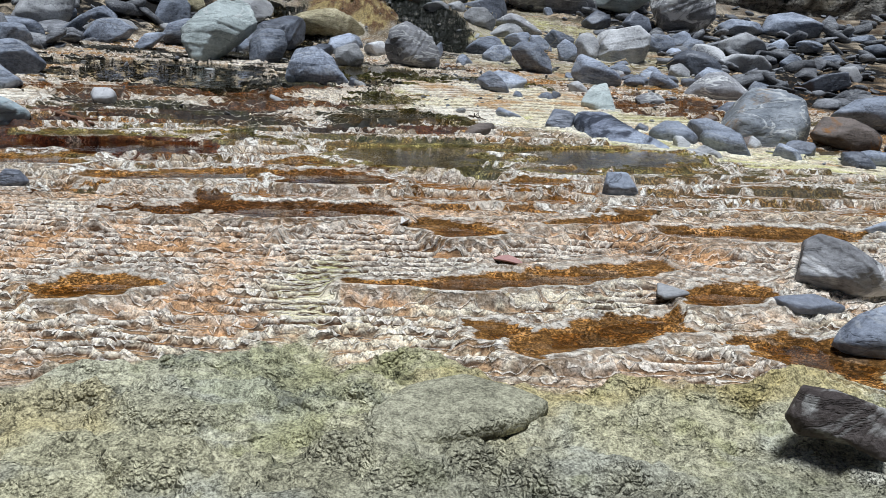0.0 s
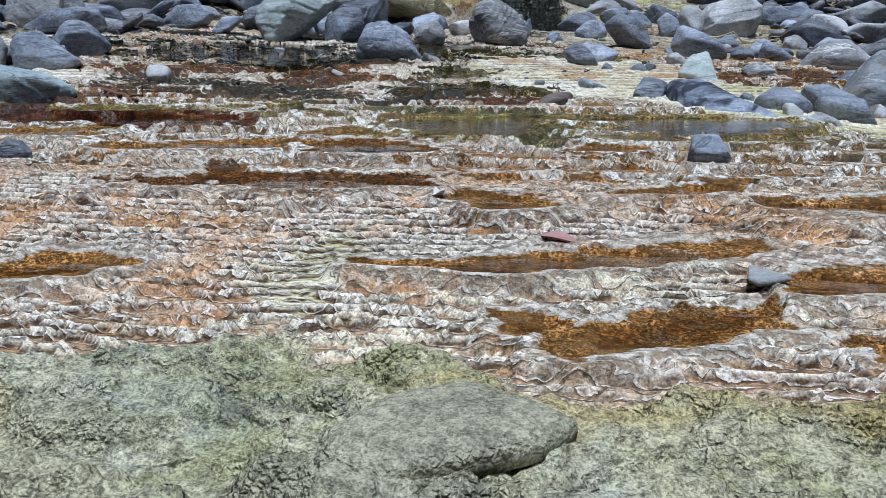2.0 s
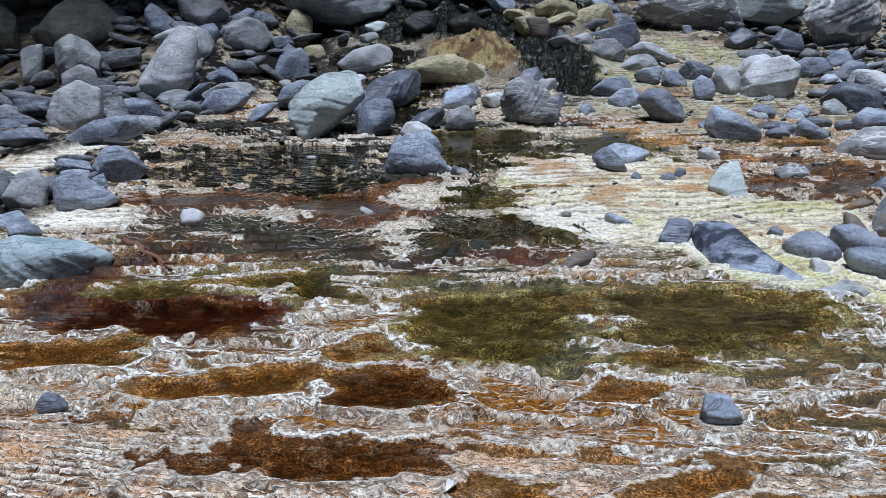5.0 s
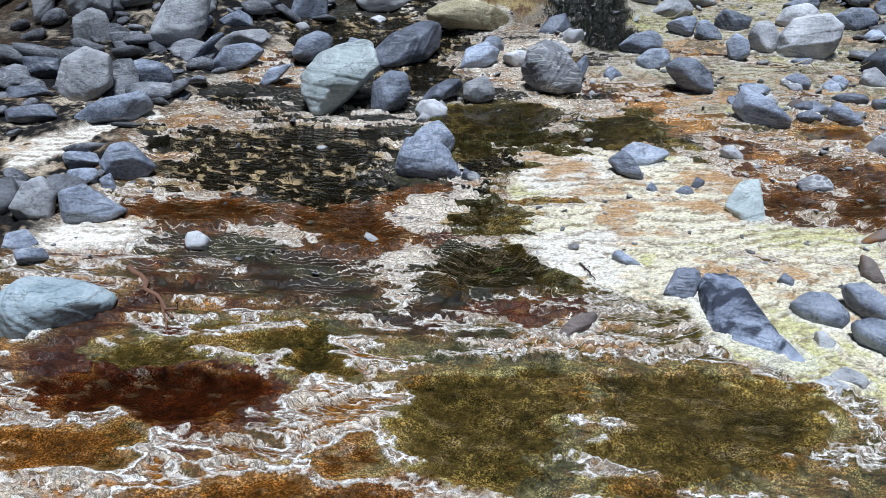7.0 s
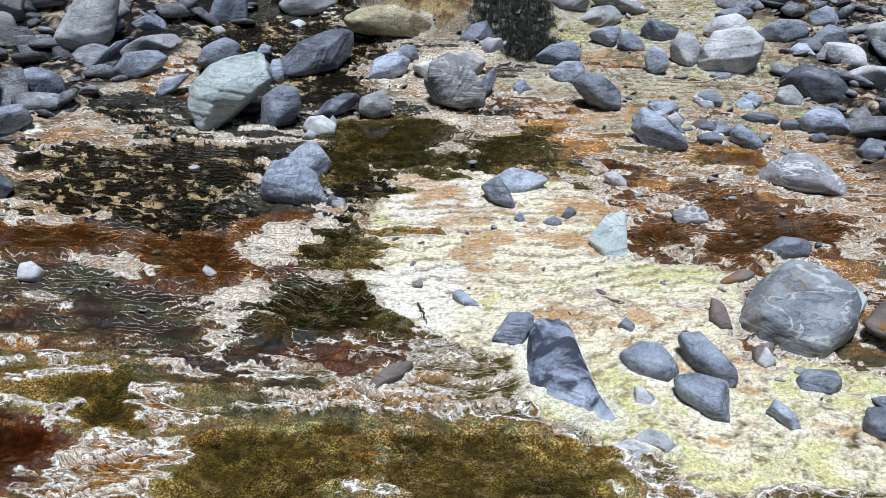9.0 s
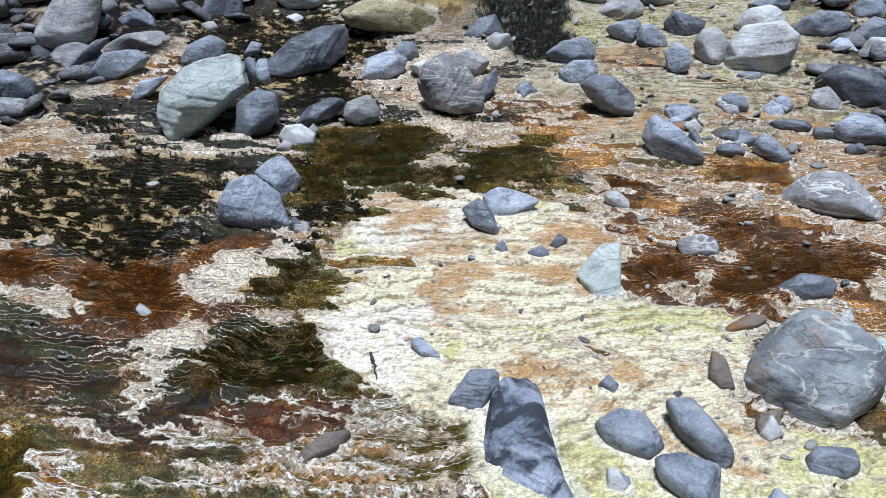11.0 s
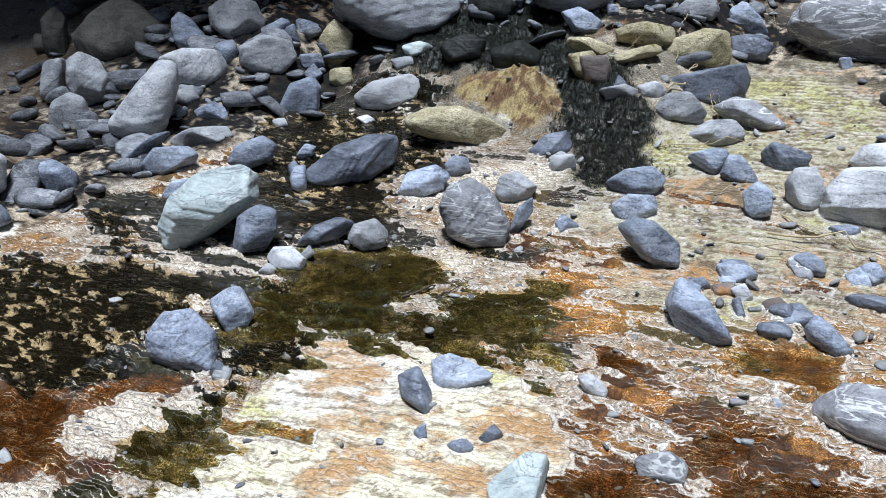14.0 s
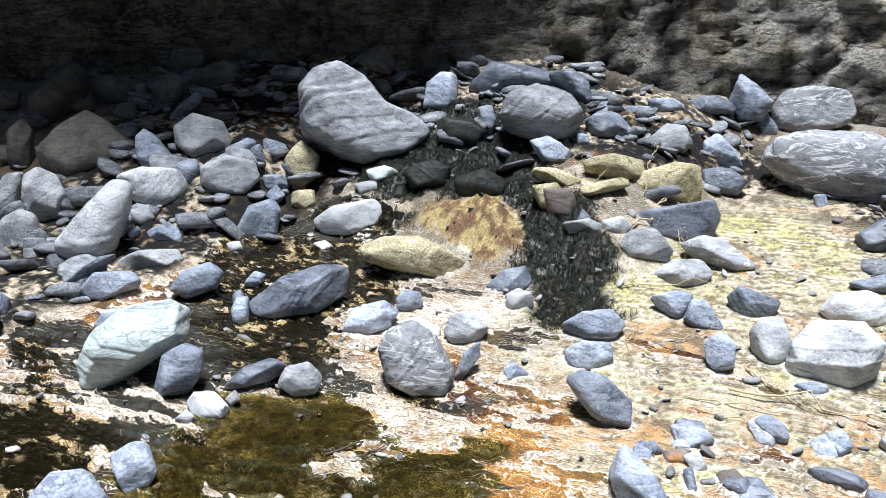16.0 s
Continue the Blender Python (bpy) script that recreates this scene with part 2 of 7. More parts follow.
def stone_material(name, dark, light, vein=0.0, strata=0.3, patch=None, patch_at=0.6, rough=0.75, speck=0.30, island=False, ripple=0.0):
    m, n, l, out = material(name)
    at = node(n, l, "ShaderNodeTexCoord").outputs["Object"]
    own = node(n, l, "ShaderNodeNewGeometry").outputs["Random Per Island"] if island else node(n, l, "ShaderNodeObjectInfo").outputs["Random"]
    shift = node(n, l, "ShaderNodeVectorMath", (("operation", "ADD"),), i0=at, i1=own)
    broad = node(n, l, "ShaderNodeTexNoise", Vector=shift.outputs[0], Scale=5.0, Detail=5.0, Roughness=0.6, Distortion=0.6)
    turned = node(n, l, "ShaderNodeVectorMath", (("operation", "MULTIPLY_ADD"),), i0=own, i1=(2.0, 1.6, 6.0), i2=(-0.8, -0.8, 0.0))
    lean = node(n, l, "ShaderNodeMapping", Vector=shift.outputs[0], Rotation=turned.outputs[0], Scale=(4.0, 6.0, 17.0))
    bed = node(n, l, "ShaderNodeTexNoise", Vector=lean.outputs[0], Scale=1.6, Detail=5.0, Roughness=0.65, Distortion=0.8)
    grit = node(n, l, "ShaderNodeTexNoise", Vector=shift.outputs[0], Scale=90.0, Detail=6.0, Roughness=0.7)
    mixed = node(n, l, "ShaderNodeMix", i0=strata, i2=broad.outputs[0], i3=bed.outputs[0])
    grained = node(n, l, "ShaderNodeMix", i0=speck, i2=mixed.outputs[0], i3=grit.outputs[0])
    span = node(n, l, "ShaderNodeMapRange", i0=grained.outputs[0], i1=0.40, i2=0.605)
    base_col = node(n, l, "ShaderNodeMix", (("data_type", "RGBA"),), i0=span.outputs[0], i6=(*dark, 1), i7=(*light, 1))
    last = base_col.outputs[2]
    if patch:
        where = node(n, l, "ShaderNodeTexNoise", Vector=shift.outputs[0], Scale=7.0, Detail=6.0, Roughness=0.6, Distortion=1.0)
        cut = node(n, l, "ShaderNodeMapRange", i0=where.outputs[0], i1=patch_at, i2=patch_at + 0.1)
        last = node(n, l, "ShaderNodeMix", (("data_type", "RGBA"),), i0=cut.outputs[0], i6=last, i7=(*patch, 1)).outputs[2]
    if vein:
        crack = node(n, l, "ShaderNodeTexNoise", Vector=lean.outputs[0], Scale=0.55, Detail=4.0, Roughness=0.55, Distortion=1.5)
        off = node(n, l, "ShaderNodeMath", (("operation", "SUBTRACT"),), i0=crack.outputs[0], i1=0.5)
        thin = node(n, l, "ShaderNodeMath", (("operation", "ABSOLUTE"),), i0=off.outputs[0])
        line = node(n, l, "ShaderNodeMapRange", i0=thin.outputs[0], i1=0.004, i2=0.022, i3=vein, i4=0.0)
        last = node(n, l, "ShaderNodeMix", (("data_type", "RGBA"),), i0=line.outputs[0], i6=last, i7=(0.62, 0.62, 0.6, 1)).outputs[2]
    split = node(n, l, "ShaderNodeTexNoise", Vector=lean.outputs[0], Scale=0.8, Detail=6.0, Roughness=0.6, Distortion=1.0)
    tight = node(n, l, "ShaderNodeMath", (("operation", "ABSOLUTE"),), i0=node(n, l, "ShaderNodeMath", (("operation", "SUBTRACT"),), i0=split.outputs[0], i1=0.53).outputs[0])
    seam = node(n, l, "ShaderNodeMapRange", i0=tight.outputs[0], i1=0.0, i2=0.014, i3=1.0, i4=0.0)
    shut = node(n, l, "ShaderNodeMath", (("operation", "MULTIPLY"),), i0=seam.outputs[0], i1=0.45)
    last = node(n, l, "ShaderNodeMix", (("data_type", "RGBA"),), i0=shut.outputs[0], i6=last, i7=(dark[0] * 0.3, dark[1] * 0.3, dark[2] * 0.3, 1)).outputs[2]
    if ripple:
        rib = node(n, l, "ShaderNodeTexWave", (("bands_direction", "Z"),), Vector=shift.outputs[0], Scale=21.0, Distortion=16.0, Detail=5.0, Detail_Scale=2.2)
        dim = node(n, l, "ShaderNodeMapRange", i0=rib.outputs["Fac"], i1=0.1, i2=0.45, i3=0.55, i4=0.0)
        last = node(n, l, "ShaderNodeMix", (("data_type", "RGBA"),), i0=dim.outputs[0], i6=last, i7=(0.05, 0.03, 0.012, 1)).outputs[2]
    value = node(n, l, "ShaderNodeMapRange", i0=own, i1=0.0, i2=1.0, i3=0.7, i4=1.35)
    last = node(n, l, "ShaderNodeMix", (("data_type", "RGBA"), ("blend_type", "MULTIPLY")), i0=1.0, i6=last, i7=value.outputs[0]).outputs[2]
    l.new(last, out.inputs["Base Color"])
    out.inputs["Roughness"].default_value = rough
    out.inputs["Specular IOR Level"].default_value = 0.22 if rough > 0.5 else 0.5
    high = node(n, l, "ShaderNodeMix", i0=0.22, i2=mixed.outputs[0], i3=grit.outputs[0])
    deep = node(n, l, "ShaderNodeMath", (("operation", "MULTIPLY_ADD"),), i0=seam.outputs[0], i1=-0.12, i2=high.outputs[0]).outputs[0]
    bent = node(n, l, "ShaderNodeVectorMath", (("operation", "MULTIPLY_ADD"),), i0=node(n, l, "ShaderNodeTexNoise", Vector=shift.outputs[0], Scale=9.0, Detail=4.0).outputs[1], i1=(0.09, 0.09, 0.09), i2=shift.outputs[0])
    chip = node(n, l, "ShaderNodeTexVoronoi", Vector=bent.outputs[0], Scale=9.0)
    away = node(n, l, "ShaderNodeVectorMath", (("operation", "SUBTRACT"),), i0=bent.outputs[0], i1=chip.outputs["Position"])
    tip = node(n, l, "ShaderNodeVectorMath", (("operation", "SUBTRACT"),), i0=chip.outputs["Color"], i1=(0.5, 0.5, 0.5))
    facet = node(n, l, "ShaderNodeVectorMath", (("operation", "DOT_PRODUCT"),), i0=away.outputs[0], i1=tip.outputs[0]).outputs["Value"]
    deep = node(n, l, "ShaderNodeMath", (("operation", "MULTIPLY_ADD"),), i0=facet, i1=9.0, i2=deep).outputs[0]
    if ripple:
        deep = node(n, l, "ShaderNodeMath", (("operation", "MULTIPLY_ADD"),), i0=rib.outputs["Fac"], i1=ripple, i2=deep).outputs[0]
    bump = node(n, l, "ShaderNodeBump", Strength=0.85, Distance=0.014, Height=deep)
    l.new(bump.outputs[0], out.inputs["Normal"])
    return m


def rock_material():
    """Bare cliff: the broad tone, seams along slanting joints, blotches and grit."""
    m, n, l, out = material("cliff_rock")
    place = node(n, l, "ShaderNodeNewGeometry").outputs["Position"]
    slant = node(n, l, "ShaderNodeMapping", Vector=place, Rotation=(0.0, 0.85, 0.0), Scale=(1.0, 1.0, 3.2)).outputs[0]

    def noisy(scale, at, bend=0.0):
        return node(n, l, "ShaderNodeTexNoise", Vector=at, Scale=scale, Detail=8.0, Roughness=0.65, Distortion=bend).outputs[0]

    def span(v, a, b, c=0.0, d=1.0):
        return node(n, l, "ShaderNodeMapRange", i0=v, i1=a, i2=b, i3=c, i4=d).outputs[0]

    def calc(op, a, b):
        return node(n, l, "ShaderNodeMath", (("operation", op),), i0=a, i1=b).outputs[0]

    def seams(v, wide):
        return span(calc("ABSOLUTE", calc("SUBTRACT", v, 0.5), 0.0), 0.0, wide, 1.0, 0.0)

    beds, blots, grit = noisy(2.2, slant, 0.6), noisy(7.0, place, 0.4), noisy(38.0, place)
    seam = calc("MAXIMUM", seams(noisy(0.9, slant, 0.8), 0.012), calc("MULTIPLY", seams(noisy(2.4, slant, 0.5), 0.02), 0.6))
    mixed = calc("ADD", calc("ADD", calc("MULTIPLY", beds, 0.35), calc("MULTIPLY", blots, 0.3)), calc("MULTIPLY", grit, 0.35))
    value = span(mixed, 0.4, 0.6, 0.5, 1.7)
    tone = node(n, l, "ShaderNodeAttribute", (("attribute_name", "tone"),)).outputs["Color"]
    last = node(n, l, "ShaderNodeMix", (("data_type", "RGBA"), ("blend_type", "MULTIPLY")), i0=1.0, i6=tone, i7=value).outputs[2]
    last = node(n, l, "ShaderNodeMix", (("data_type", "RGBA"),), i0=calc("MULTIPLY", seam, 0.85), i6=last, i7=(0.015, 0.013, 0.011, 1)).outputs[2]
    l.new(last, out.inputs["Base Color"])
    out.inputs["Roughness"].default_value = 0.85
    out.inputs["Specular IOR Level"].default_value = 0.15
    high = calc("SUBTRACT", mixed, calc("MULTIPLY", seam, 0.25))
    l.new(node(n, l, "ShaderNodeBump", Strength=1.0, Distance=0.2, Height=high).outputs[0], out.inputs["Normal"])
    return m


CRUST, WATER, ROCK = crust_material(), water_material(), rock_material()
SLATE = stone_material("blue_grey_slate", (0.095, 0.108, 0.138), (0.40, 0.44, 0.515), vein=0.22, strata=0.5)
DARK = stone_material("dark_wet_slate", (0.045, 0.051, 0.066), (0.22, 0.24, 0.285), strata=0.5, rough=0.45)
LIGHT = stone_material("pale_grey_stone", (0.21, 0.214, 0.222), (0.53, 0.53, 0.53), vein=0.2)
GREEN = stone_material("pale_green_schist", (0.225, 0.255, 0.248), (0.43, 0.475, 0.46), vein=0.3, strata=0.55)
VEINED = stone_material("veined_grey_stone", (0.15, 0.15, 0.16), (0.42, 0.42, 0.43), vein=0.9, strata=0.5)
WHITE = stone_material("white_quartz", (0.36, 0.36, 0.37), (0.62, 0.62, 0.62), strata=0.2)
YELLOW = stone_material("mossy_ochre_crust", (0.27, 0.235, 0.13), (0.62, 0.55, 0.37), strata=0.5, patch=(0.12, 0.15, 0.03), ripple=0.12)
RUST = stone_material("rusty_schist", (0.12, 0.10, 0.09), (0.28, 0.23, 0.2), strata=0.55, patch=(0.3, 0.15, 0.06), patch_at=0.55)
BANDED = stone_material("banded_blue_stone", (0.13, 0.145, 0.165), (0.31, 0.33, 0.35), vein=0.5, strata=0.5, patch=(0.26, 0.175, 0.10), patch_at=0.57)
PALEGREEN = stone_material("pale_blue_green_stone", (0.23, 0.29, 0.31), (0.46, 0.53, 0.55), vein=0.3, strata=0.5)
PATCHED = stone_material("wet_patched_slate", (0.13, 0.145, 0.19), (0.36, 0.40, 0.475), strata=0.3, patch=(0.035, 0.04, 0.055), patch_at=0.43)
BLEACHED = stone_material("half_bleached_stone", (0.11, 0.108, 0.112), (0.30, 0.30, 0.305), strata=0.5, patch=(0.62, 0.61, 0.60), patch_at=0.48)
LICHEN = stone_material("lichen_spotted_block", (0.045, 0.035, 0.032), (0.15, 0.125, 0.115), strata=0.5, patch=(0.5, 0.49, 0.46), patch_at=0.54)
MIDGREY = stone_material("mid_grey_stone", (0.15, 0.152, 0.16), (0.41, 0.415, 0.43), strata=0.6)
LACED = stone_material("laced_grey_stone", (0.10, 0.10, 0.106), (0.29, 0.29, 0.30), vein=0.7, strata=0.5)
# brown-grey stone with the overhang's shade mixed into its colour
CAVE = stone_material("shaded_brown_stone", (0.07, 0.066, 0.055), (0.19, 0.175, 0.145), strata=0.35)
BLACK = stone_material("black_wet_ledge", (0.008, 0.010, 0.008), (0.04, 0.042, 0.035), strata=0.4, patch=(0.10, 0.085, 0.05), patch_at=0.70, rough=0.52)

# ---- stones ----
def ball(level):
    bm = bmesh.new()
    bmesh.ops.create_icosphere(bm, subdivisions=level, radius=1.0)
    bm.verts.ensure_lookup_table()
    points = np.array([v.co[:] for v in bm.verts])
    faces = np.array([[v.index for v in q.verts] for q in bm.faces], np.int32)
    bm.free()
    return points / np.linalg.norm(points, axis=1, keepdims=True), faces


BALLS = {level: ball(level) for level in (2, 3, 4, 5, 6)}
KINDS = {
    "c": ("ledge_stone", BLACK, "black algae-coated rock wet under the cascade", 8),
    "s": ("stone", SLATE, "smooth blue-grey slate stone, dry on top", 9),
    "d": ("stone", DARK, "dark slate stone, still damp, in the stream", 10),
    "l": ("stone", LIGHT, "pale grey rounded river stone, dry and dusty", 8),
    "g": ("stone", GREEN, "pale green schist stone with blunt edges", 11),
    "v": ("stone", VEINED, "grey stone crossed by thin white veins", 9),
    "w": ("stone", WHITE, "white quartz cobble lying in the stream", 8),
    "y": ("stone", YELLOW, "stone coated in yellow-green moss and mineral crust", 10),
    "b": ("stone", RUST, "rust-stained brown schist stone", 10),
    "k": ("stone", CAVE, "brown-grey boulder coloured darker for the shade of the overhang", 9),
    "B": ("boulder", MIDGREY, "large smooth grey boulder beside the small cascade", 9),
    "V": ("boulder", LACED, "broad grey boulder laced with white veins", 8),
    "W": ("boulder", LIGHT, "angular pale grey boulder with a chalky face", 12),
    "Y": ("boulder", YELLOW, "oblong boulder with an ochre mineral coat", 9),
    "D": ("boulder", DARK, "long dark slate boulder with split layers", 11),
    "M": ("boulder", VEINED, "marbled grey boulder with wavy pale bands", 9),
    "G": ("boulder", GREEN, "tilted pale green schist boulder with split edges", 12),
    "S": ("boulder", SLATE, "blue-grey slate boulder with a white waterline rim", 10),
    "R": ("boulder", BANDED, "large blue-grey boulder with a rusty banded flank", 10),
    "F": ("boulder", PATCHED, "flat wedge of blue-grey slate with wet patches", 14),
    "P": ("boulder", PALEGREEN, "broad pale blue-green boulder at the pool's edge", 9),
    "N": ("boulder", BLEACHED, "dark grey stone bleached white on one side", 10),
    "L": ("boulder", LICHEN, "dark brown block of stone spotted with lichen", 11),
    "K": ("boulder", BLEACHED, "squared brown boulder with a white top", 11),
}


def lump(directions, planes, hardness):
    """Distances from the middle to the rounded body that the planes (normal, distance) cut out."""
    total = np.zeros(len(directions))
    for normal, far in planes:
        total += np.clip(directions @ normal / max(far, 0.004), 0, None) ** hardness
    return total ** (-1.0 / hardness)


def finish(name, points, faces, mat, label, category, place):
    me = bpy.data.meshes.new(name)
    me.from_pydata(points.tolist(), [], faces.tolist())
    me.polygons.foreach_set("use_smooth", np.ones(len(faces), bool))
    me.materials.append(mat)
    ob = new(name, me)
    ob.location = place
    return tagged(ob, label, category)


count, FEET = [0], []


def rim_of(sides, ring):
    """Outline as distances from the middle at 360 angles: a ring of corners, or the edges that the sides cut out."""
    turn = np.radians(np.arange(-180, 180))
    if not ring:
        cut = np.stack([d / np.maximum(np.cos(turn - radians(a)), 1e-3) for a, d in sides]).min(0)
        return np.minimum(cut, 1.3 * max(d for a, d in sides))
    corners = [(d * math.cos(radians(a)), d * math.sin(radians(a))) for a, d in sides]
    out = np.full(360, 1e9)
    ux, uy = np.cos(turn), np.sin(turn)
    for (ax, ay), (bx, by) in zip(corners, corners[1:] + corners[:1]):
        dx, dy = bx - ax, by - ay
        den = ux * dy - uy * dx
        den = np.where(np.abs(den) < 1e-9, 1e-9, den)
        far, along = (ax * dy - ay * dx) / den, (ax * uy - ay * ux) / den
        out = np.where((along > -0.01) & (along < 1.01) & (far > 0), np.minimum(out, far), out)
    out = np.where(out > 1e8, np.mean([d for a, d in sides]), out)
    return sum(np.roll(out, k) for k in range(-4, 5)) / 9


def body(sides, thick, level, hardness, seed, facets=9, cuts=(0.72, 0.98), ring=False, worn=1.0):
    """A stone: its outline seen from the front, rounded towards front and back and cut by flat faces."""
    rng = np.random.default_rng(seed)
    dirs, faces = BALLS[level]
    rim = rim_of(sides, ring)
    turn = np.arange(-180, 180)
    ahead = np.degrees(np.arctan2(dirs[:, 1], dirs[:, 0]))
    edge = np.interp(ahead, np.append(turn, 180), np.append(rim, rim[0]))
    reach = float(rim.mean())
    across = np.hypot(dirs[:, 0], dirs[:, 1])
    full = rng.uniform(2.6, 4.2)
    inverse = ((across / edge) ** full + (np.abs(dirs[:, 2]) / thick) ** full) ** (1 / full)
    sharp = 0.8 * hardness * rng.uniform(0.8, 2.0)
    total = inverse ** sharp
    px, py = rim * np.cos(np.radians(turn)), rim * np.sin(np.radians(turn))
    for _ in range(facets):
        v = rng.normal(size=3)
        v[2] = math.copysign(max(abs(v[2]), 0.55), v[2])
        v /= np.linalg.norm(v)
        wide = float((px * v[0] + py * v[1]).max())
        far = max(rng.uniform(*cuts) * math.hypot(wide, v[2] * thick), 0.99 * wide)
        total += np.clip(dirs @ v / max(far, 0.004), 0, None) ** sharp
    r = total ** (-1.0 / sharp)
    k = rng.uniform(0, 50)
    q = dirs * r[:, None] / reach
    r = r * (1.015 + worn * (0.015 * fbm3(q * 1.3 + k, seed) - 0.012 * np.abs(fbm3(q * 3 + k, seed + 3)) + 0.008 * fbm3(q * 8 + k, seed + 6) + 0.007 * fbm3(q * 22 + k, seed + 8) - 0.022 * np.exp(-np.abs(fbm3(q * 1.4 + 2 * k, seed + 11)) * 40)))
    lay = rng.normal(size=3) * (1.0, 1.0, 0.5)
    lay /= np.linalg.norm(lay)
    leaf_k = q @ lay * 11 + 0.8 * fbm3(q * 2 + k, seed + 13)
    cell = np.floor(leaf_k)
    step = _hash(cell, cell * 0 + seed) + (_hash(cell + 1, cell * 0 + seed) - _hash(cell, cell * 0 + seed)) * smooth(leaf_k - cell, 0.75, 1.0)
    r = r * (1 + worn * 0.03 * (step - 0.5))
    return dirs * r[:, None], faces


def stone(style, x, y, z, yaw, pitch, thick, sides, level, ring=False):
    name, mat, label, hardness = KINDS[style]
    count[0] += 1
    points, faces = body(sides, thick, 6 if style.isupper() else min(level + 1, 5), 2.6 * hardness, count[0], 11, (0.78, 1.0) if style.isupper() else (0.68, 0.96), ring)
    turn = np.array(pose(0, 0, 0, 90 + pitch, 0, yaw).to_3x3())
    points = points @ turn.T
    wide = np.ptp(points[:, :2], axis=0).max()
    size = "small " if wide < 0.12 and name == "stone" else "big " if wide > 0.36 and name == "stone" else ""
    group = "stones at the foot of the cliff" if y > 6.7 else "stones on the left bank" if x < -1.5 else "stones on the right bank" if x > 1.35 else "stones in the stream bed"
    foot = points[np.abs(points[:, 2] + z - base(points[:, 0] + x, points[:, 1] + y)) < 0.025][:, :2]
    if len(foot) > 8 and y < 6.3:
        FEET.append((x, y, foot))
    return tagged(finish(name, points, faces, mat, size + label, name, (x, y, z)), group=group)


def slab(x, y, z, sides, mat=CRUST, label="flat slate slab under a thin green algae film"):
    count[0] += 1
    points, faces = body(sides, min(0.020, 0.2 * sum(d for _, d in sides) / len(sides)), 5, 40, count[0], 0, ring=True, worn=0.6)
    tilt = np.array(pose(0, 0, 0, 6, 0, 0).to_3x3())
    ob = finish("slab", points @ tilt.T, faces, mat, label, "slab", (x, y, z + 0.007))
    if mat is CRUST:
        total = len(points)
        film = np.array((0.37, 0.35, 0.25)) * (0.85 + 0.3 * grain2(points[:, 0] * 30, points[:, 1] * 30, 7))[:, None]
        layers = (np.sin(points[:, 2] * 1500) > 0.2) & (points[:, 2] < 0.2 * points[:, 2].max())
        film[layers] *= 0.22
        ob.data.attributes.new("tone", "FLOAT_COLOR", "POINT").data.foreach_set("color", np.concatenate([film, np.ones((total, 1))], 1).astype(np.float32).ravel())
        for key, value in (("flake", 0.6), ("grain", 0.55)):
            ob.data.attributes.new(key, "FLOAT", "POINT").data.foreach_set("value", np.full(total, value, np.float32))
    return ob


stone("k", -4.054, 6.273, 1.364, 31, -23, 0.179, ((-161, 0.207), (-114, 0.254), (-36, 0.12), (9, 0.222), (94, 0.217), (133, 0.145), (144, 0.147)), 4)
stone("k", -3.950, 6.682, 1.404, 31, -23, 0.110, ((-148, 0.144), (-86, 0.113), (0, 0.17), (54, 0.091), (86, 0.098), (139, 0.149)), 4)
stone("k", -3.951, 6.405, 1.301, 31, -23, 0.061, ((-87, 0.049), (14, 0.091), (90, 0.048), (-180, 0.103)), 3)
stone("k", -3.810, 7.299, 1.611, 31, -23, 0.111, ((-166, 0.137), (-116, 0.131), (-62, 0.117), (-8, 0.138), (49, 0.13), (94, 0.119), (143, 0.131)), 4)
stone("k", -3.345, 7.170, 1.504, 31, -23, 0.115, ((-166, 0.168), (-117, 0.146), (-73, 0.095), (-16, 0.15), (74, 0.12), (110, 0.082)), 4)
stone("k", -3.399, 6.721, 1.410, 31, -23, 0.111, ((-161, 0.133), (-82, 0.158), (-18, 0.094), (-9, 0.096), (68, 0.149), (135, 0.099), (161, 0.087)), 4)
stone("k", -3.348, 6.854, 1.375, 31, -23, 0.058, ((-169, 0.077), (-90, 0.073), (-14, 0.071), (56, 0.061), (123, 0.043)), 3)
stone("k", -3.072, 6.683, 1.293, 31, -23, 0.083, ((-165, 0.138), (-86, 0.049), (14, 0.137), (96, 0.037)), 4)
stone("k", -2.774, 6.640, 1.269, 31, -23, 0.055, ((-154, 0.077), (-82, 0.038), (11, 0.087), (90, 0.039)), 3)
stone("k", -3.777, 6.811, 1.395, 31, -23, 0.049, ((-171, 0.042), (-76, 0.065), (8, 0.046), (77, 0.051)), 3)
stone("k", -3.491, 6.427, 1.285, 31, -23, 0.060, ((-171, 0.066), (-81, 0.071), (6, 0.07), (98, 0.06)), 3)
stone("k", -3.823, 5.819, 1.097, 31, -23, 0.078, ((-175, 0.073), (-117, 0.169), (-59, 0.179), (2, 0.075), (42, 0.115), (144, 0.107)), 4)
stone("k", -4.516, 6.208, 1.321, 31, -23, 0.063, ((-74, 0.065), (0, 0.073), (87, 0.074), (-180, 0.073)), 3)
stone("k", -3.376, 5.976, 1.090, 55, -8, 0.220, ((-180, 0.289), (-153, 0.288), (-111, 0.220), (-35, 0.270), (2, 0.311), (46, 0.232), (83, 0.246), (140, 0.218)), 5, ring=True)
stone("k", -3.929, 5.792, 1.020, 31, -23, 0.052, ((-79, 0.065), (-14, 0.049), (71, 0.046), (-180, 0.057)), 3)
stone("s", -2.785, 6.063, 1.124, 31, -23, 0.103, ((-165, 0.11), (-143, 0.122), (-94, 0.131), (-21, 0.166), (38, 0.056), (63, 0.079), (140, 0.131)), 4)
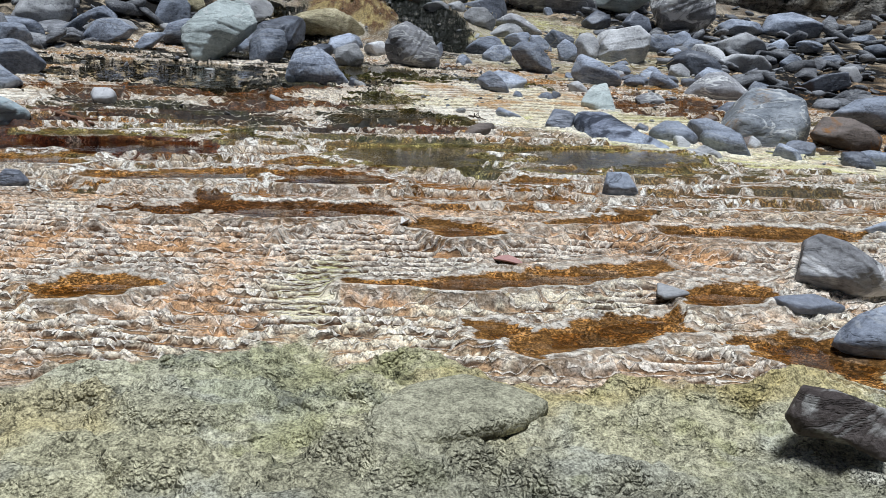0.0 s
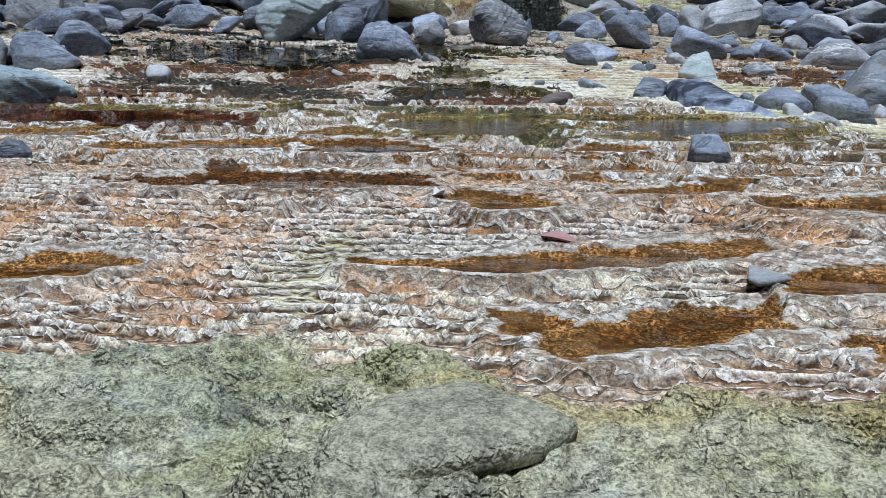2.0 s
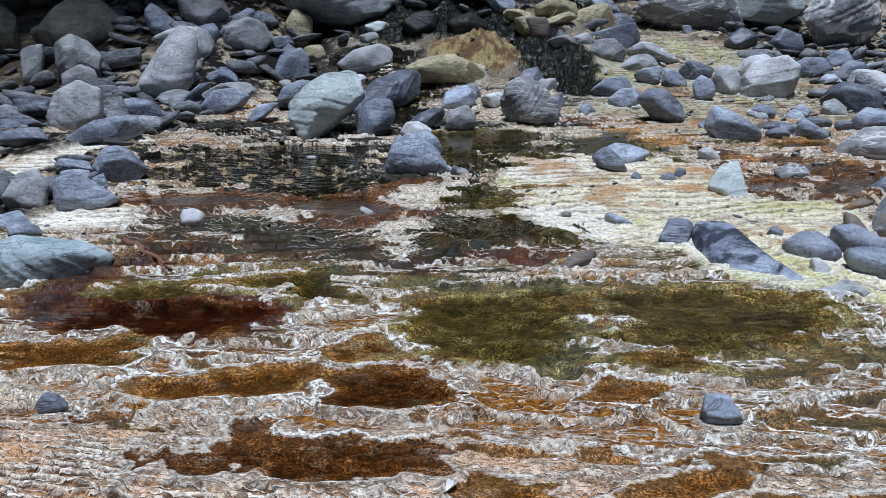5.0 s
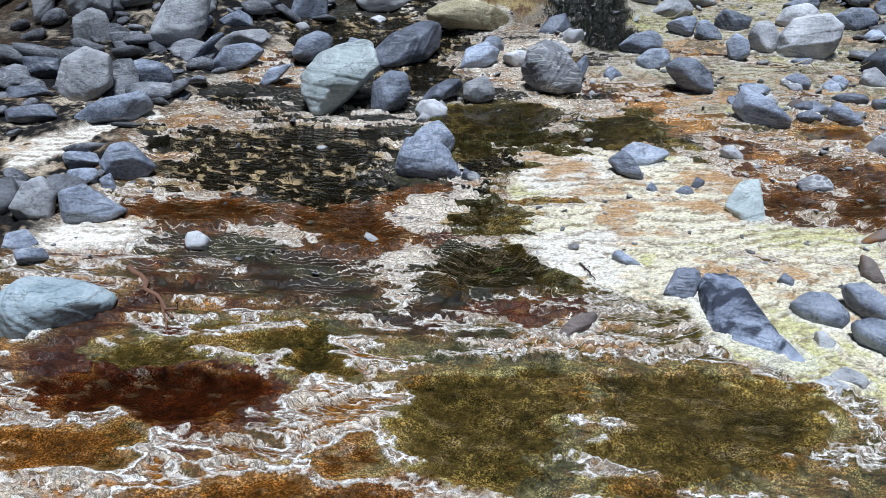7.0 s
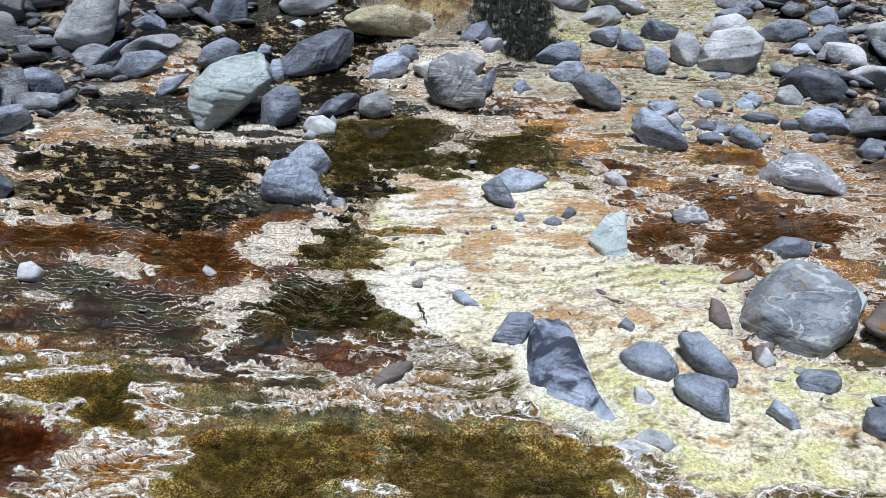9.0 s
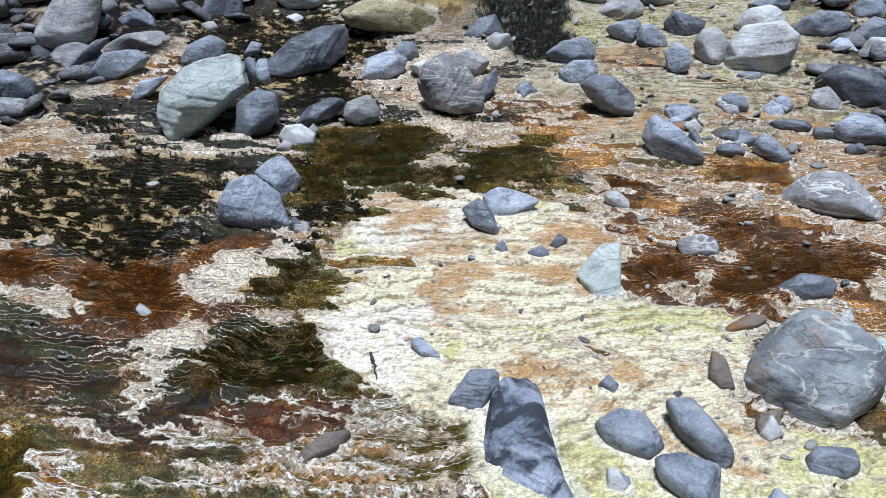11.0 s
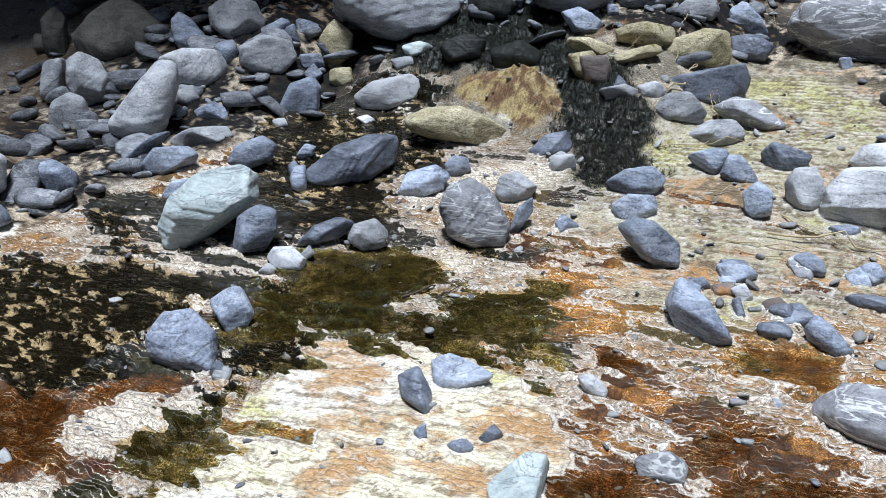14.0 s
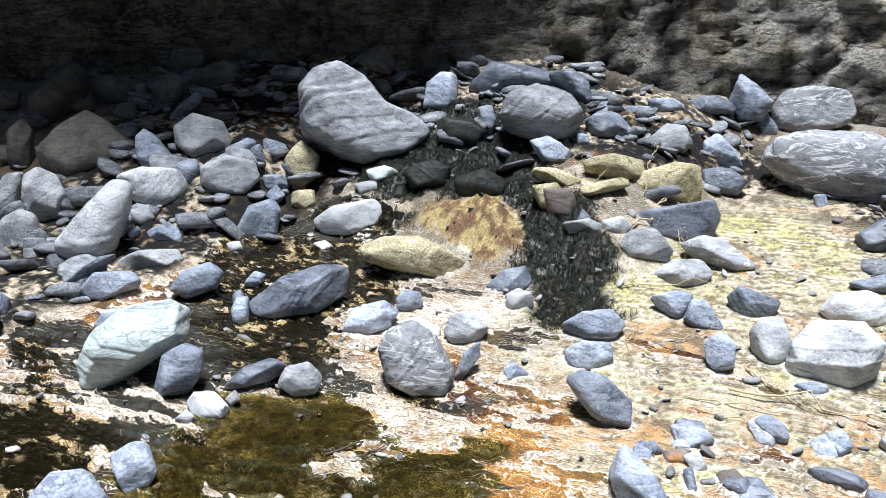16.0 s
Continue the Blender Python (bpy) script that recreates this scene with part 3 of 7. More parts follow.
stone("k", -3.126, 6.306, 1.224, 31, -23, 0.047, ((-171, 0.036), (-104, 0.062), (0, 0.047), (68, 0.044)), 3)
stone("l", -2.548, 6.241, 1.200, 47, -7, 0.132, ((-167, 0.170), (-118, 0.146), (-60, 0.174), (-9, 0.189), (36, 0.165), (109, 0.161), (159, 0.188)), 4, ring=True)
stone("s", -2.319, 6.350, 1.139, 31, -23, 0.065, ((-90, 0.073), (-33, 0.067), (71, 0.074), (120, 0.032), (162, 0.073)), 3)
stone("s", -2.221, 6.383, 1.105, 31, -23, 0.049, ((-170, 0.047), (-74, 0.063), (18, 0.038), (117, 0.051)), 3)
stone("s", -2.222, 6.553, 1.125, 31, -23, 0.060, ((-172, 0.072), (-83, 0.066), (14, 0.069), (76, 0.042)), 3)
stone("s", -2.427, 6.001, 1.031, 31, -23, 0.064, ((-169, 0.067), (-112, 0.073), (-31, 0.072), (26, 0.073), (106, 0.063)), 3)
stone("l", -2.206, 6.125, 1.003, 46, -10, 0.118, ((-167, 0.175), (-121, 0.148), (-57, 0.137), (-5, 0.188), (31, 0.176), (96, 0.128), (159, 0.177)), 4, ring=True)
stone("s", -2.019, 6.331, 0.958, 31, -23, 0.050, ((-158, 0.072), (-82, 0.045), (22, 0.068), (90, 0.044)), 3)
stone("y", -1.959, 6.507, 1.055, 31, -23, 0.105, ((-173, 0.103), (-106, 0.164), (-31, 0.128), (-8, 0.098), (49, 0.11), (148, 0.1)), 4)
stone("y", -1.787, 6.314, 0.879, 31, -23, 0.058, ((-121, 0.069), (-64, 0.063), (11, 0.071), (97, 0.056), (-180, 0.077)), 3)
stone("l", -3.401, 5.460, 0.863, 31, -23, 0.069, ((-71, 0.117), (-14, 0.057), (0, 0.07), (97, 0.122), (-180, 0.07)), 4)
stone("l", -3.078, 5.473, 0.868, 57, -11, 0.132, ((-179, 0.129), (-117, 0.169), (-67, 0.193), (-26, 0.168), (61, 0.155), (98, 0.195), (126, 0.183)), 4, ring=True)
stone("l", -2.902, 5.180, 0.756, 31, -23, 0.094, ((-85, 0.125), (-23, 0.117), (14, 0.103), (72, 0.116), (113, 0.109), (-180, 0.108)), 4)
stone("l", -2.945, 5.645, 0.861, 31, -23, 0.061, ((-150, 0.092), (-96, 0.057), (-38, 0.069), (80, 0.051), (109, 0.049)), 3)
stone("l", -2.480, 5.791, 0.957, 50, -10, 0.142, ((-174, 0.204), (-130, 0.129), (-55, 0.184), (-6, 0.211), (33, 0.182), (119, 0.140), (160, 0.225)), 4, ring=True)
stone("l", -2.403, 5.318, 0.818, 54, -13, 0.187, ((-162, 0.230), (-138, 0.268), (-108, 0.248), (-55, 0.154), (25, 0.203), (51, 0.329), (70, 0.262), (113, 0.126)), 5, ring=True)
stone("l", -2.407, 5.620, 0.827, 31, -23, 0.059, ((-164, 0.072), (-108, 0.063), (-53, 0.069), (23, 0.069), (108, 0.044)), 3)
stone("s", -2.321, 5.495, 0.759, 31, -23, 0.039, ((-49, 0.022), (-8, 0.032), (127, 0.021), (166, 0.025)), 3)
stone("s", -2.174, 5.587, 0.762, 31, -23, 0.063, ((-135, 0.078), (-90, 0.066), (-14, 0.098), (59, 0.06), (111, 0.044)), 4)
stone("s", -1.841, 6.002, 0.802, 44, -13, 0.099, ((-163, 0.150), (-119, 0.124), (-50, 0.132), (28, 0.132), (59, 0.150), (129, 0.108)), 4, ring=True)
stone("s", -1.962, 6.258, 0.900, 31, -23, 0.048, ((-127, 0.047), (-45, 0.054), (41, 0.043), (131, 0.037)), 3)
stone("g", -1.382, 6.557, 1.046, 31, -23, 0.055, ((-156, 0.081), (-79, 0.046), (-25, 0.08), (72, 0.051), (103, 0.045)), 3)
stone("l", -1.414, 6.448, 0.974, 31, -23, 0.045, ((-149, 0.056), (-71, 0.037), (18, 0.064), (98, 0.035)), 3)
stone("B", -1.770, 6.801, 1.336, 37, -6, 0.295, ((-160, 0.350), (-119, 0.278), (-82, 0.299), (-33, 0.397), (-11, 0.499), (2, 0.388), (27, 0.213), (76, 0.264), (105, 0.354), (128, 0.384), (152, 0.387)), 5, ring=True)
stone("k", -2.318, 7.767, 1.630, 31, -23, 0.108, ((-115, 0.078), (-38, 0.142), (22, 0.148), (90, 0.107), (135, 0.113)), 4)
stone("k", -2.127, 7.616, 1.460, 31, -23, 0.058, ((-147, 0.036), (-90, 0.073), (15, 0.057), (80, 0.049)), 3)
stone("s", -1.571, 7.516, 1.465, 31, -23, 0.101, ((-97, 0.138), (-45, 0.134), (0, 0.117), (86, 0.128), (129, 0.099), (173, 0.103)), 4)
stone("d", -1.140, 7.839, 1.553, 31, -23, 0.175, ((-143, 0.312), (-84, 0.096), (-45, 0.254), (63, 0.149), (79, 0.1), (92, 0.117), (137, 0.211)), 5)
stone("d", -0.737, 7.817, 1.512, 31, -23, 0.113, ((-135, 0.041), (-90, 0.14), (14, 0.117), (50, 0.095), (97, 0.123)), 4)
stone("B", -0.698, 7.298, 1.386, 25, -6, 0.196, ((-177, 0.265), (-151, 0.249), (-98, 0.167), (-38, 0.257), (0, 0.264), (38, 0.217), (102, 0.191), (149, 0.244)), 5, ring=True)
stone("s", -0.534, 7.096, 1.205, 31, -23, 0.083, ((-150, 0.089), (-97, 0.085), (-26, 0.128), (53, 0.058), (109, 0.086)), 4)
stone("s", -1.054, 7.243, 1.331, 31, -23, 0.059, ((-169, 0.042), (-142, 0.046), (-18, 0.059), (15, 0.055), (101, 0.092)), 3)
stone("s", -0.489, 7.846, 1.419, 31, -23, 0.070, ((-172, 0.11), (-95, 0.051), (-26, 0.127), (63, 0.041), (96, 0.054)), 4)
stone("s", -0.365, 7.567, 1.321, 31, -23, 0.091, ((-162, 0.131), (-85, 0.087), (-38, 0.138), (41, 0.101), (87, 0.081), (124, 0.101)), 4)
stone("s", -0.421, 7.316, 1.242, 31, -23, 0.039, ((-175, 0.038), (-107, 0.045), (11, 0.032), (76, 0.04)), 3)
stone("l", 0.009, 7.669, 1.262, 31, -23, 0.090, ((-154, 0.135), (-96, 0.096), (-45, 0.123), (31, 0.102), (77, 0.083), (132, 0.085)), 4)
stone("s", 0.256, 7.955, 1.160, 31, -23, 0.100, ((-109, 0.121), (-63, 0.15), (22, 0.075), (40, 0.061), (121, 0.122), (-180, 0.116)), 4)
stone("d", 0.369, 7.623, 1.031, 31, -23, 0.082, ((-95, 0.082), (-38, 0.107), (56, 0.078), (90, 0.077), (-180, 0.127)), 4)
stone("s", -0.312, 7.971, 1.379, 31, -23, 0.051, ((-127, 0.079), (-90, 0.035), (53, 0.068), (90, 0.028)), 4)
stone("s", -0.173, 8.124, 1.414, 31, -23, 0.078, ((-166, 0.121), (-86, 0.047), (51, 0.061), (96, 0.043)), 4)
stone("d", 0.035, 8.403, 1.403, 31, -23, 0.103, ((-166, 0.16), (-94, 0.065), (-33, 0.167), (66, 0.066), (99, 0.06)), 4)
stone("s", 0.261, 8.576, 1.438, 12, -4, 0.133, ((-178, 0.135), (-106, 0.162), (-53, 0.162), (3, 0.156), (73, 0.121), (113, 0.204)), 4, ring=True)
stone("s", 0.362, 8.626, 1.287, 31, -23, 0.077, ((-162, 0.058), (-79, 0.104), (-11, 0.09), (40, 0.055), (104, 0.098)), 3)
stone("v", 0.631, 8.872, 1.377, 8, -5, 0.193, ((-178, 0.275), (-149, 0.281), (-114, 0.213), (-31, 0.227), (0, 0.284), (33, 0.276), (97, 0.172), (149, 0.252)), 5, ring=True)
stone("V", 0.977, 7.912, 1.132, 6, -8, 0.194, ((-179, 0.467), (-152, 0.309), (-67, 0.285), (-22, 0.422), (26, 0.356), (64, 0.246), (132, 0.290), (160, 0.447)), 5, ring=True)
stone("d", 0.299, 6.926, 0.918, 31, -23, 0.139, ((-143, 0.192), (-94, 0.115), (-67, 0.156), (-18, 0.214), (31, 0.218), (100, 0.074), (101, 0.077)), 5)
stone("y", 0.102, 7.212, 1.062, 31, -23, 0.138, ((-172, 0.231), (-90, 0.121), (-76, 0.164), (0, 0.235), (84, 0.113), (108, 0.079)), 4)
stone("y", -0.125, 7.056, 1.141, 31, -23, 0.105, ((-162, 0.155), (-110, 0.073), (-79, 0.087), (11, 0.166), (80, 0.069), (101, 0.075)), 4)
stone("y", -0.081, 6.825, 1.068, 31, -23, 0.089, ((-117, 0.103), (-73, 0.03), (77, 0.074), (103, 0.033)), 4)
stone("y", -0.368, 6.825, 1.091, 31, -23, 0.080, ((-147, 0.106), (-107, 0.039), (-71, 0.071), (63, 0.05), (90, 0.048)), 4)
stone("b", -0.225, 6.554, 1.009, 31, -23, 0.068, ((-168, 0.072), (-98, 0.079), (-31, 0.089), (22, 0.084), (90, 0.076)), 3)
stone("s", -0.067, 6.510, 0.961, 31, -23, 0.033, ((-104, 0.046), (-18, 0.035), (45, 0.026), (158, 0.023)), 3)
stone("l", -0.048, 6.487, 0.923, 31, -23, 0.061, ((-150, 0.093), (-90, 0.043), (-40, 0.091), (68, 0.038), (100, 0.032)), 4)
stone("l", 0.092, 6.573, 0.935, 31, -23, 0.048, ((-166, 0.07), (-94, 0.05), (-56, 0.059), (45, 0.049), (103, 0.037)), 3)
stone("s", 0.903, 7.678, 0.967, 31, -23, 0.034, ((-169, 0.032), (-76, 0.041), (14, 0.033), (90, 0.041)), 3)
stone("d", 1.261, 7.299, 0.895, 31, -23, 0.087, ((-169, 0.113), (-106, 0.105), (-76, 0.106), (0, 0.117), (65, 0.097), (122, 0.069)), 4)
stone("w", -1.383, 6.266, 0.827, 38, -13, 0.143, ((-176, 0.244), (-153, 0.195), (-97, 0.110), (-9, 0.186), (11, 0.247), (43, 0.163), (147, 0.128)), 4, ring=True)
stone("l", 0.243, 6.575, 0.855, 31, -23, 0.086, ((-149, 0.125), (-94, 0.088), (-26, 0.145), (38, 0.086), (101, 0.074), (135, 0.094)), 4)
stone("v", 0.578, 6.753, 0.814, 31, -23, 0.106, ((-135, 0.102), (-117, 0.068), (-84, 0.109), (18, 0.147), (55, 0.069), (80, 0.072), (112, 0.118)), 4)
stone("l", 0.464, 6.514, 0.744, 15, -16, 0.101, ((-170, 0.173), (-139, 0.122), (-28, 0.107), (6, 0.156), (46, 0.118), (127, 0.084)), 4, ring=True)
stone("s", 0.522, 6.181, 0.690, 31, -23, 0.066, ((-138, 0.054), (-117, 0.057), (-29, 0.068), (74, 0.073), (104, 0.059)), 4)
stone("s", 0.670, 6.157, 0.678, 31, -23, 0.061, ((-138, 0.077), (-94, 0.073), (-21, 0.1), (32, 0.05), (90, 0.068), (157, 0.07)), 4)
stone("s", 0.835, 6.365, 0.699, 11, -17, 0.083, ((-129, 0.105), (-22, 0.109), (12, 0.133), (126, 0.100), (169, 0.116)), 4, ring=True)
stone("l", 0.989, 6.023, 0.664, 9, -19, 0.082, ((-144, 0.089), (-99, 0.109), (-49, 0.103), (-2, 0.088), (70, 0.109), (119, 0.108), (169, 0.089)), 4, ring=True)
stone("s", 0.830, 5.851, 0.635, 12, -20, 0.061, ((-137, 0.069), (-91, 0.091), (-42, 0.081), (41, 0.075), (96, 0.092), (156, 0.078)), 4, ring=True)
stone("W", 1.238, 6.016, 0.658, 5, -19, 0.143, ((-149, 0.211), (-130, 0.191), (-71, 0.139), (-22, 0.170), (23, 0.191), (59, 0.174), (126, 0.161), (167, 0.162)), 5, ring=True)
stone("l", 1.262, 6.508, 0.721, 31, -23, 0.091, ((-145, 0.14), (-108, 0.088), (-82, 0.092), (-7, 0.148), (73, 0.085), (96, 0.077), (139, 0.119)), 4)
stone("s", 1.302, 6.834, 0.761, 31, -23, 0.075, ((-121, 0.07), (-94, 0.046), (0, 0.127), (65, 0.061), (104, 0.036)), 4)
stone("s", 0.283, 5.843, 0.640, 21, -19, 0.089, ((-177, 0.153), (-135, 0.106), (-32, 0.099), (6, 0.142), (51, 0.103), (136, 0.081)), 4, ring=True)
stone("s", 0.355, 5.615, 0.593, 21, -21, 0.066, ((-146, 0.103), (-72, 0.064), (-11, 0.100), (32, 0.110), (121, 0.067), (174, 0.107)), 4, ring=True)
stone("s", 0.543, 5.280, 0.571, 20, -24, 0.096, ((-120, 0.073), (-70, 0.114), (-40, 0.144), (2, 0.108), (87, 0.088), (128, 0.129), (157, 0.158)), 4, ring=True)
stone("Y", -0.796, 6.030, 0.741, 33, -15, 0.172, ((-178, 0.275), (-159, 0.168), (-45, 0.153), (-19, 0.303), (-8, 0.297), (16, 0.173), (81, 0.111), (146, 0.191), (169, 0.295)), 5, ring=True)
stone("d", -0.259, 6.068, 0.706, 31, -23, 0.070, ((-125, 0.102), (-87, 0.074), (-31, 0.1), (26, 0.101), (101, 0.049), (135, 0.054)), 4)
stone("w", -0.126, 5.917, 0.658, 31, -23, 0.048, ((-171, 0.07), (-95, 0.056), (-68, 0.054), (11, 0.064), (97, 0.04), (155, 0.06)), 3)
stone("D", -1.046, 5.426, 0.658, 41, -18, 0.143, ((-172, 0.251), (-158, 0.256), (-139, 0.193), (-56, 0.122), (-3, 0.207), (28, 0.269), (60, 0.150), (137, 0.119)), 5, ring=True)
stone("s", -1.575, 5.262, 0.670, 48, -17, 0.093, ((-164, 0.145), (-123, 0.105), (-25, 0.104), (16, 0.140), (56, 0.110), (145, 0.092)), 4, ring=True)
stone("s", -1.910, 5.014, 0.650, 31, -23, 0.085, ((-147, 0.144), (-98, 0.083), (-63, 0.063), (-45, 0.088), (56, 0.11), (95, 0.062), (135, 0.092)), 4)
stone("l", -2.051, 5.368, 0.676, 31, -23, 0.098, ((-121, 0.122), (-85, 0.061), (-60, 0.089), (45, 0.139), (95, 0.049), (114, 0.06)), 4)
stone("s", -2.142, 5.071, 0.677, 31, -23, 0.079, ((-117, 0.125), (-56, 0.024), (-49, 0.022), (104, 0.049), (127, 0.017)), 4)
stone("s", -1.191, 5.163, 0.623, 31, -23, 0.039, ((-166, 0.04), (-90, 0.07), (0, 0.039), (90, 0.06), (158, 0.034)), 3)
stone("s", -1.399, 5.485, 0.653, 31, -23, 0.037, ((-148, 0.061), (-72, 0.035), (-18, 0.039), (76, 0.038), (143, 0.03)), 3)
stone("s", -0.624, 5.404, 0.615, 37, -20, 0.087, ((-159, 0.135), (-133, 0.131), (-23, 0.099), (16, 0.141), (54, 0.112), (144, 0.092)), 4, ring=True)
stone("s", -0.582, 5.666, 0.644, 31, -23, 0.048, ((-169, 0.065), (-107, 0.061), (-71, 0.051), (12, 0.061), (82, 0.046), (139, 0.053)), 3)
stone("l", -0.396, 5.469, 0.603, 31, -23, 0.058, ((-140, 0.067), (-90, 0.06), (0, 0.095), (63, 0.043), (106, 0.051)), 4)
stone("M", -0.189, 5.126, 0.609, 33, -22, 0.124, ((-144, 0.141), (-95, 0.142), (-48, 0.184), (-13, 0.156), (49, 0.133), (95, 0.163), (129, 0.170), (165, 0.156)), 4, ring=True)
stone("l", -0.204, 5.541, 0.616, 30, -20, 0.073, ((-167, 0.096), (-126, 0.093), (-41, 0.092), (4, 0.106), (79, 0.087), (140, 0.092)), 4, ring=True)
stone("s", -0.045, 5.291, 0.589, 31, -23, 0.052, ((-125, 0.095), (-36, 0.032), (0, 0.052), (127, 0.034), (160, 0.026)), 4)
stone("s", 0.132, 5.379, 0.556, 31, -23, 0.038, ((-162, 0.049), (-95, 0.046), (-51, 0.05), (53, 0.022), (139, 0.039)), 3)
stone("G", -1.168, 4.536, 0.664, 53, -20, 0.165, ((-161, 0.223), (-141, 0.248), (-120, 0.206), (-49, 0.114), (3, 0.226), (23, 0.266), (44, 0.225), (100, 0.144), (160, 0.156)), 5, ring=True)
stone("s", -1.602, 4.794, 0.608, 31, -23, 0.057, ((-121, 0.088), (-71, 0.035), (-50, 0.025), (99, 0.036), (139, 0.047)), 4)
stone("s", -0.914, 4.551, 0.596, 50, -22, 0.086, ((-148, 0.115), (-121, 0.119), (-77, 0.099), (-11, 0.088), (36, 0.120), (77, 0.114), (133, 0.090)), 4, ring=True)
stone("d", -0.699, 4.752, 0.562, 45, -23, 0.084, ((-161, 0.150), (-145, 0.094), (-28, 0.063), (8, 0.137), (46, 0.086), (148, 0.060)), 4, ring=True)
stone("l", -0.518, 4.805, 0.561, 42, -23, 0.065, ((-174, 0.092), (-103, 0.077), (-41, 0.079), (8, 0.089), (66, 0.078), (136, 0.078)), 4, ring=True)
stone("w", -0.692, 4.486, 0.539, 31, -23, 0.049, ((-149, 0.067), (-86, 0.054), (-22, 0.079), (46, 0.052), (93, 0.046), (142, 0.065)), 4)
stone("w", -0.714, 4.395, 0.522, 31, -23, 0.023, ((-109, 0.023), (-31, 0.033), (52, 0.022), (130, 0.015)), 3)
stone("l", -0.669, 4.592, 0.534, 31, -23, 0.022, ((-135, 0.029), (-56, 0.026), (33, 0.019), (135, 0.015)), 3)
stone("S", -0.558, 3.818, 0.483, 23, -45, 0.108, ((-178, 0.137), (-151, 0.117), (-82, 0.104), (-37, 0.170), (31, 0.107), (87, 0.123), (129, 0.132)), 4, ring=True)
stone("s", -0.579, 4.053, 0.512, 20, -52, 0.066, ((-146, 0.057), (-138, 0.051), (-50, 0.083), (-29, 0.083), (40, 0.072), (90, 0.081), (133, 0.091)), 4)
stone("d", -0.384, 3.791, 0.459, 20, -52, 0.025, ((-124, 0.03), (-37, 0.036), (39, 0.015), (158, 0.022)), 3)
stone("d", 0.236, 3.993, 0.464, 9, -55, 0.043, ((-128, 0.046), (-48, 0.105), (16, 0.046), (100, 0.077), (158, 0.081)), 4, ring=True)
stone("s", 0.298, 4.135, 0.468, 7, -55, 0.044, ((-130, 0.083), (-63, 0.058), (10, 0.130), (122, 0.066), (164, 0.101)), 4, ring=True)
stone("s", 0.335, 3.866, 0.428, 20, -52, 0.017, ((-138, 0.024), (-65, 0.028), (18, 0.014), (138, 0.011)), 3)
stone("s", 0.463, 3.866, 0.416, 20, -52, 0.026, ((-118, 0.027), (-62, 0.027), (49, 0.029), (111, 0.016)), 3)
stone("d", 0.512, 3.958, 0.426, 20, -52, 0.024, ((-90, 0.035), (-42, 0.03), (46, 0.025), (143, 0.011)), 3)
stone("g", 0.693, 3.764, 0.407, 0, -60, 0.045, ((-175, 0.088), (-84, 0.123), (-59, 0.127), (72, 0.132), (103, 0.121)), 4, ring=True)
stone("s", 0.251, 3.248, 0.379, 11, -65, 0.021, ((-102, 0.027), (-29, 0.066), (9, 0.022), (111, 0.044), (157, 0.051)), 4, ring=True)
stone("l", 0.681, 4.315, 0.445, 20, -52, 0.032, ((-146, 0.028), (-114, 0.026), (-26, 0.051), (53, 0.026), (99, 0.036)), 3)
stone("v", 1.456, 4.556, 0.425, -11, -48, 0.107, ((-179, 0.191), (-159, 0.169), (-109, 0.086), (-21, 0.182), (1, 0.193), (69, 0.102), (146, 0.149)), 5, ring=True)
stone("s", 0.846, 4.857, 0.491, -2, -50, 0.090, ((-132, 0.079), (-51, 0.127), (-23, 0.166), (52, 0.065), (124, 0.153), (164, 0.133)), 4, ring=True)
stone("s", 0.781, 5.164, 0.494, 20, -52, 0.026, ((-143, 0.034), (-69, 0.029), (42, 0.019), (126, 0.023)), 3)
stone("d", 1.101, 5.091, 0.470, 20, -52, 0.044, ((-133, 0.037), (-90, 0.043), (39, 0.036), (95, 0.034)), 4)
stone("d", 1.094, 4.950, 0.458, 20, -52, 0.039, ((-146, 0.046), (-97, 0.028), (29, 0.044), (90, 0.03)), 4)
stone("s", 0.889, 5.299, 0.501, 20, -52, 0.041, ((-166, 0.058), (-111, 0.048), (-61, 0.039), (42, 0.05), (98, 0.036)), 3)
stone("w", 0.936, 5.157, 0.488, 20, -52, 0.029, ((-146, 0.029), (-67, 0.038), (31, 0.025), (111, 0.03)), 3)
stone("l", 1.530, 5.629, 0.529, 14, -53, 0.055, ((-145, 0.074), (-98, 0.073), (-25, 0.072), (30, 0.067), (98, 0.063), (152, 0.06)), 3)
stone("d", 1.672, 5.767, 0.555, 14, -53, 0.104, ((-137, 0.088), (-93, 0.117), (-34, 0.187), (32, 0.112), (67, 0.074), (113, 0.127)), 4)
stone("l", 1.883, 6.225, 0.623, 14, -53, 0.091, ((-133, 0.102), (-96, 0.094), (-16, 0.135), (50, 0.104), (93, 0.092), (139, 0.119)), 4)
stone("s", 1.852, 6.516, 0.676, 14, -53, 0.072, ((-151, 0.111), (-110, 0.087), (-72, 0.081), (12, 0.099), (69, 0.069), (127, 0.066)), 4)
stone("s", 1.674, 6.286, 0.635, 14, -53, 0.054, ((-139, 0.06), (-79, 0.068), (8, 0.073), (70, 0.053), (126, 0.057)), 3)
stone("s", 1.582, 6.544, 0.689, 14, -53, 0.093, ((-139, 0.135), (-106, 0.078), (-69, 0.081), (12, 0.157), (87, 0.071), (116, 0.076)), 4)
stone("s", 1.861, 6.860, 0.745, 14, -53, 0.065, ((-150, 0.091), (-99, 0.07), (-24, 0.099), (50, 0.071), (116, 0.052)), 3)
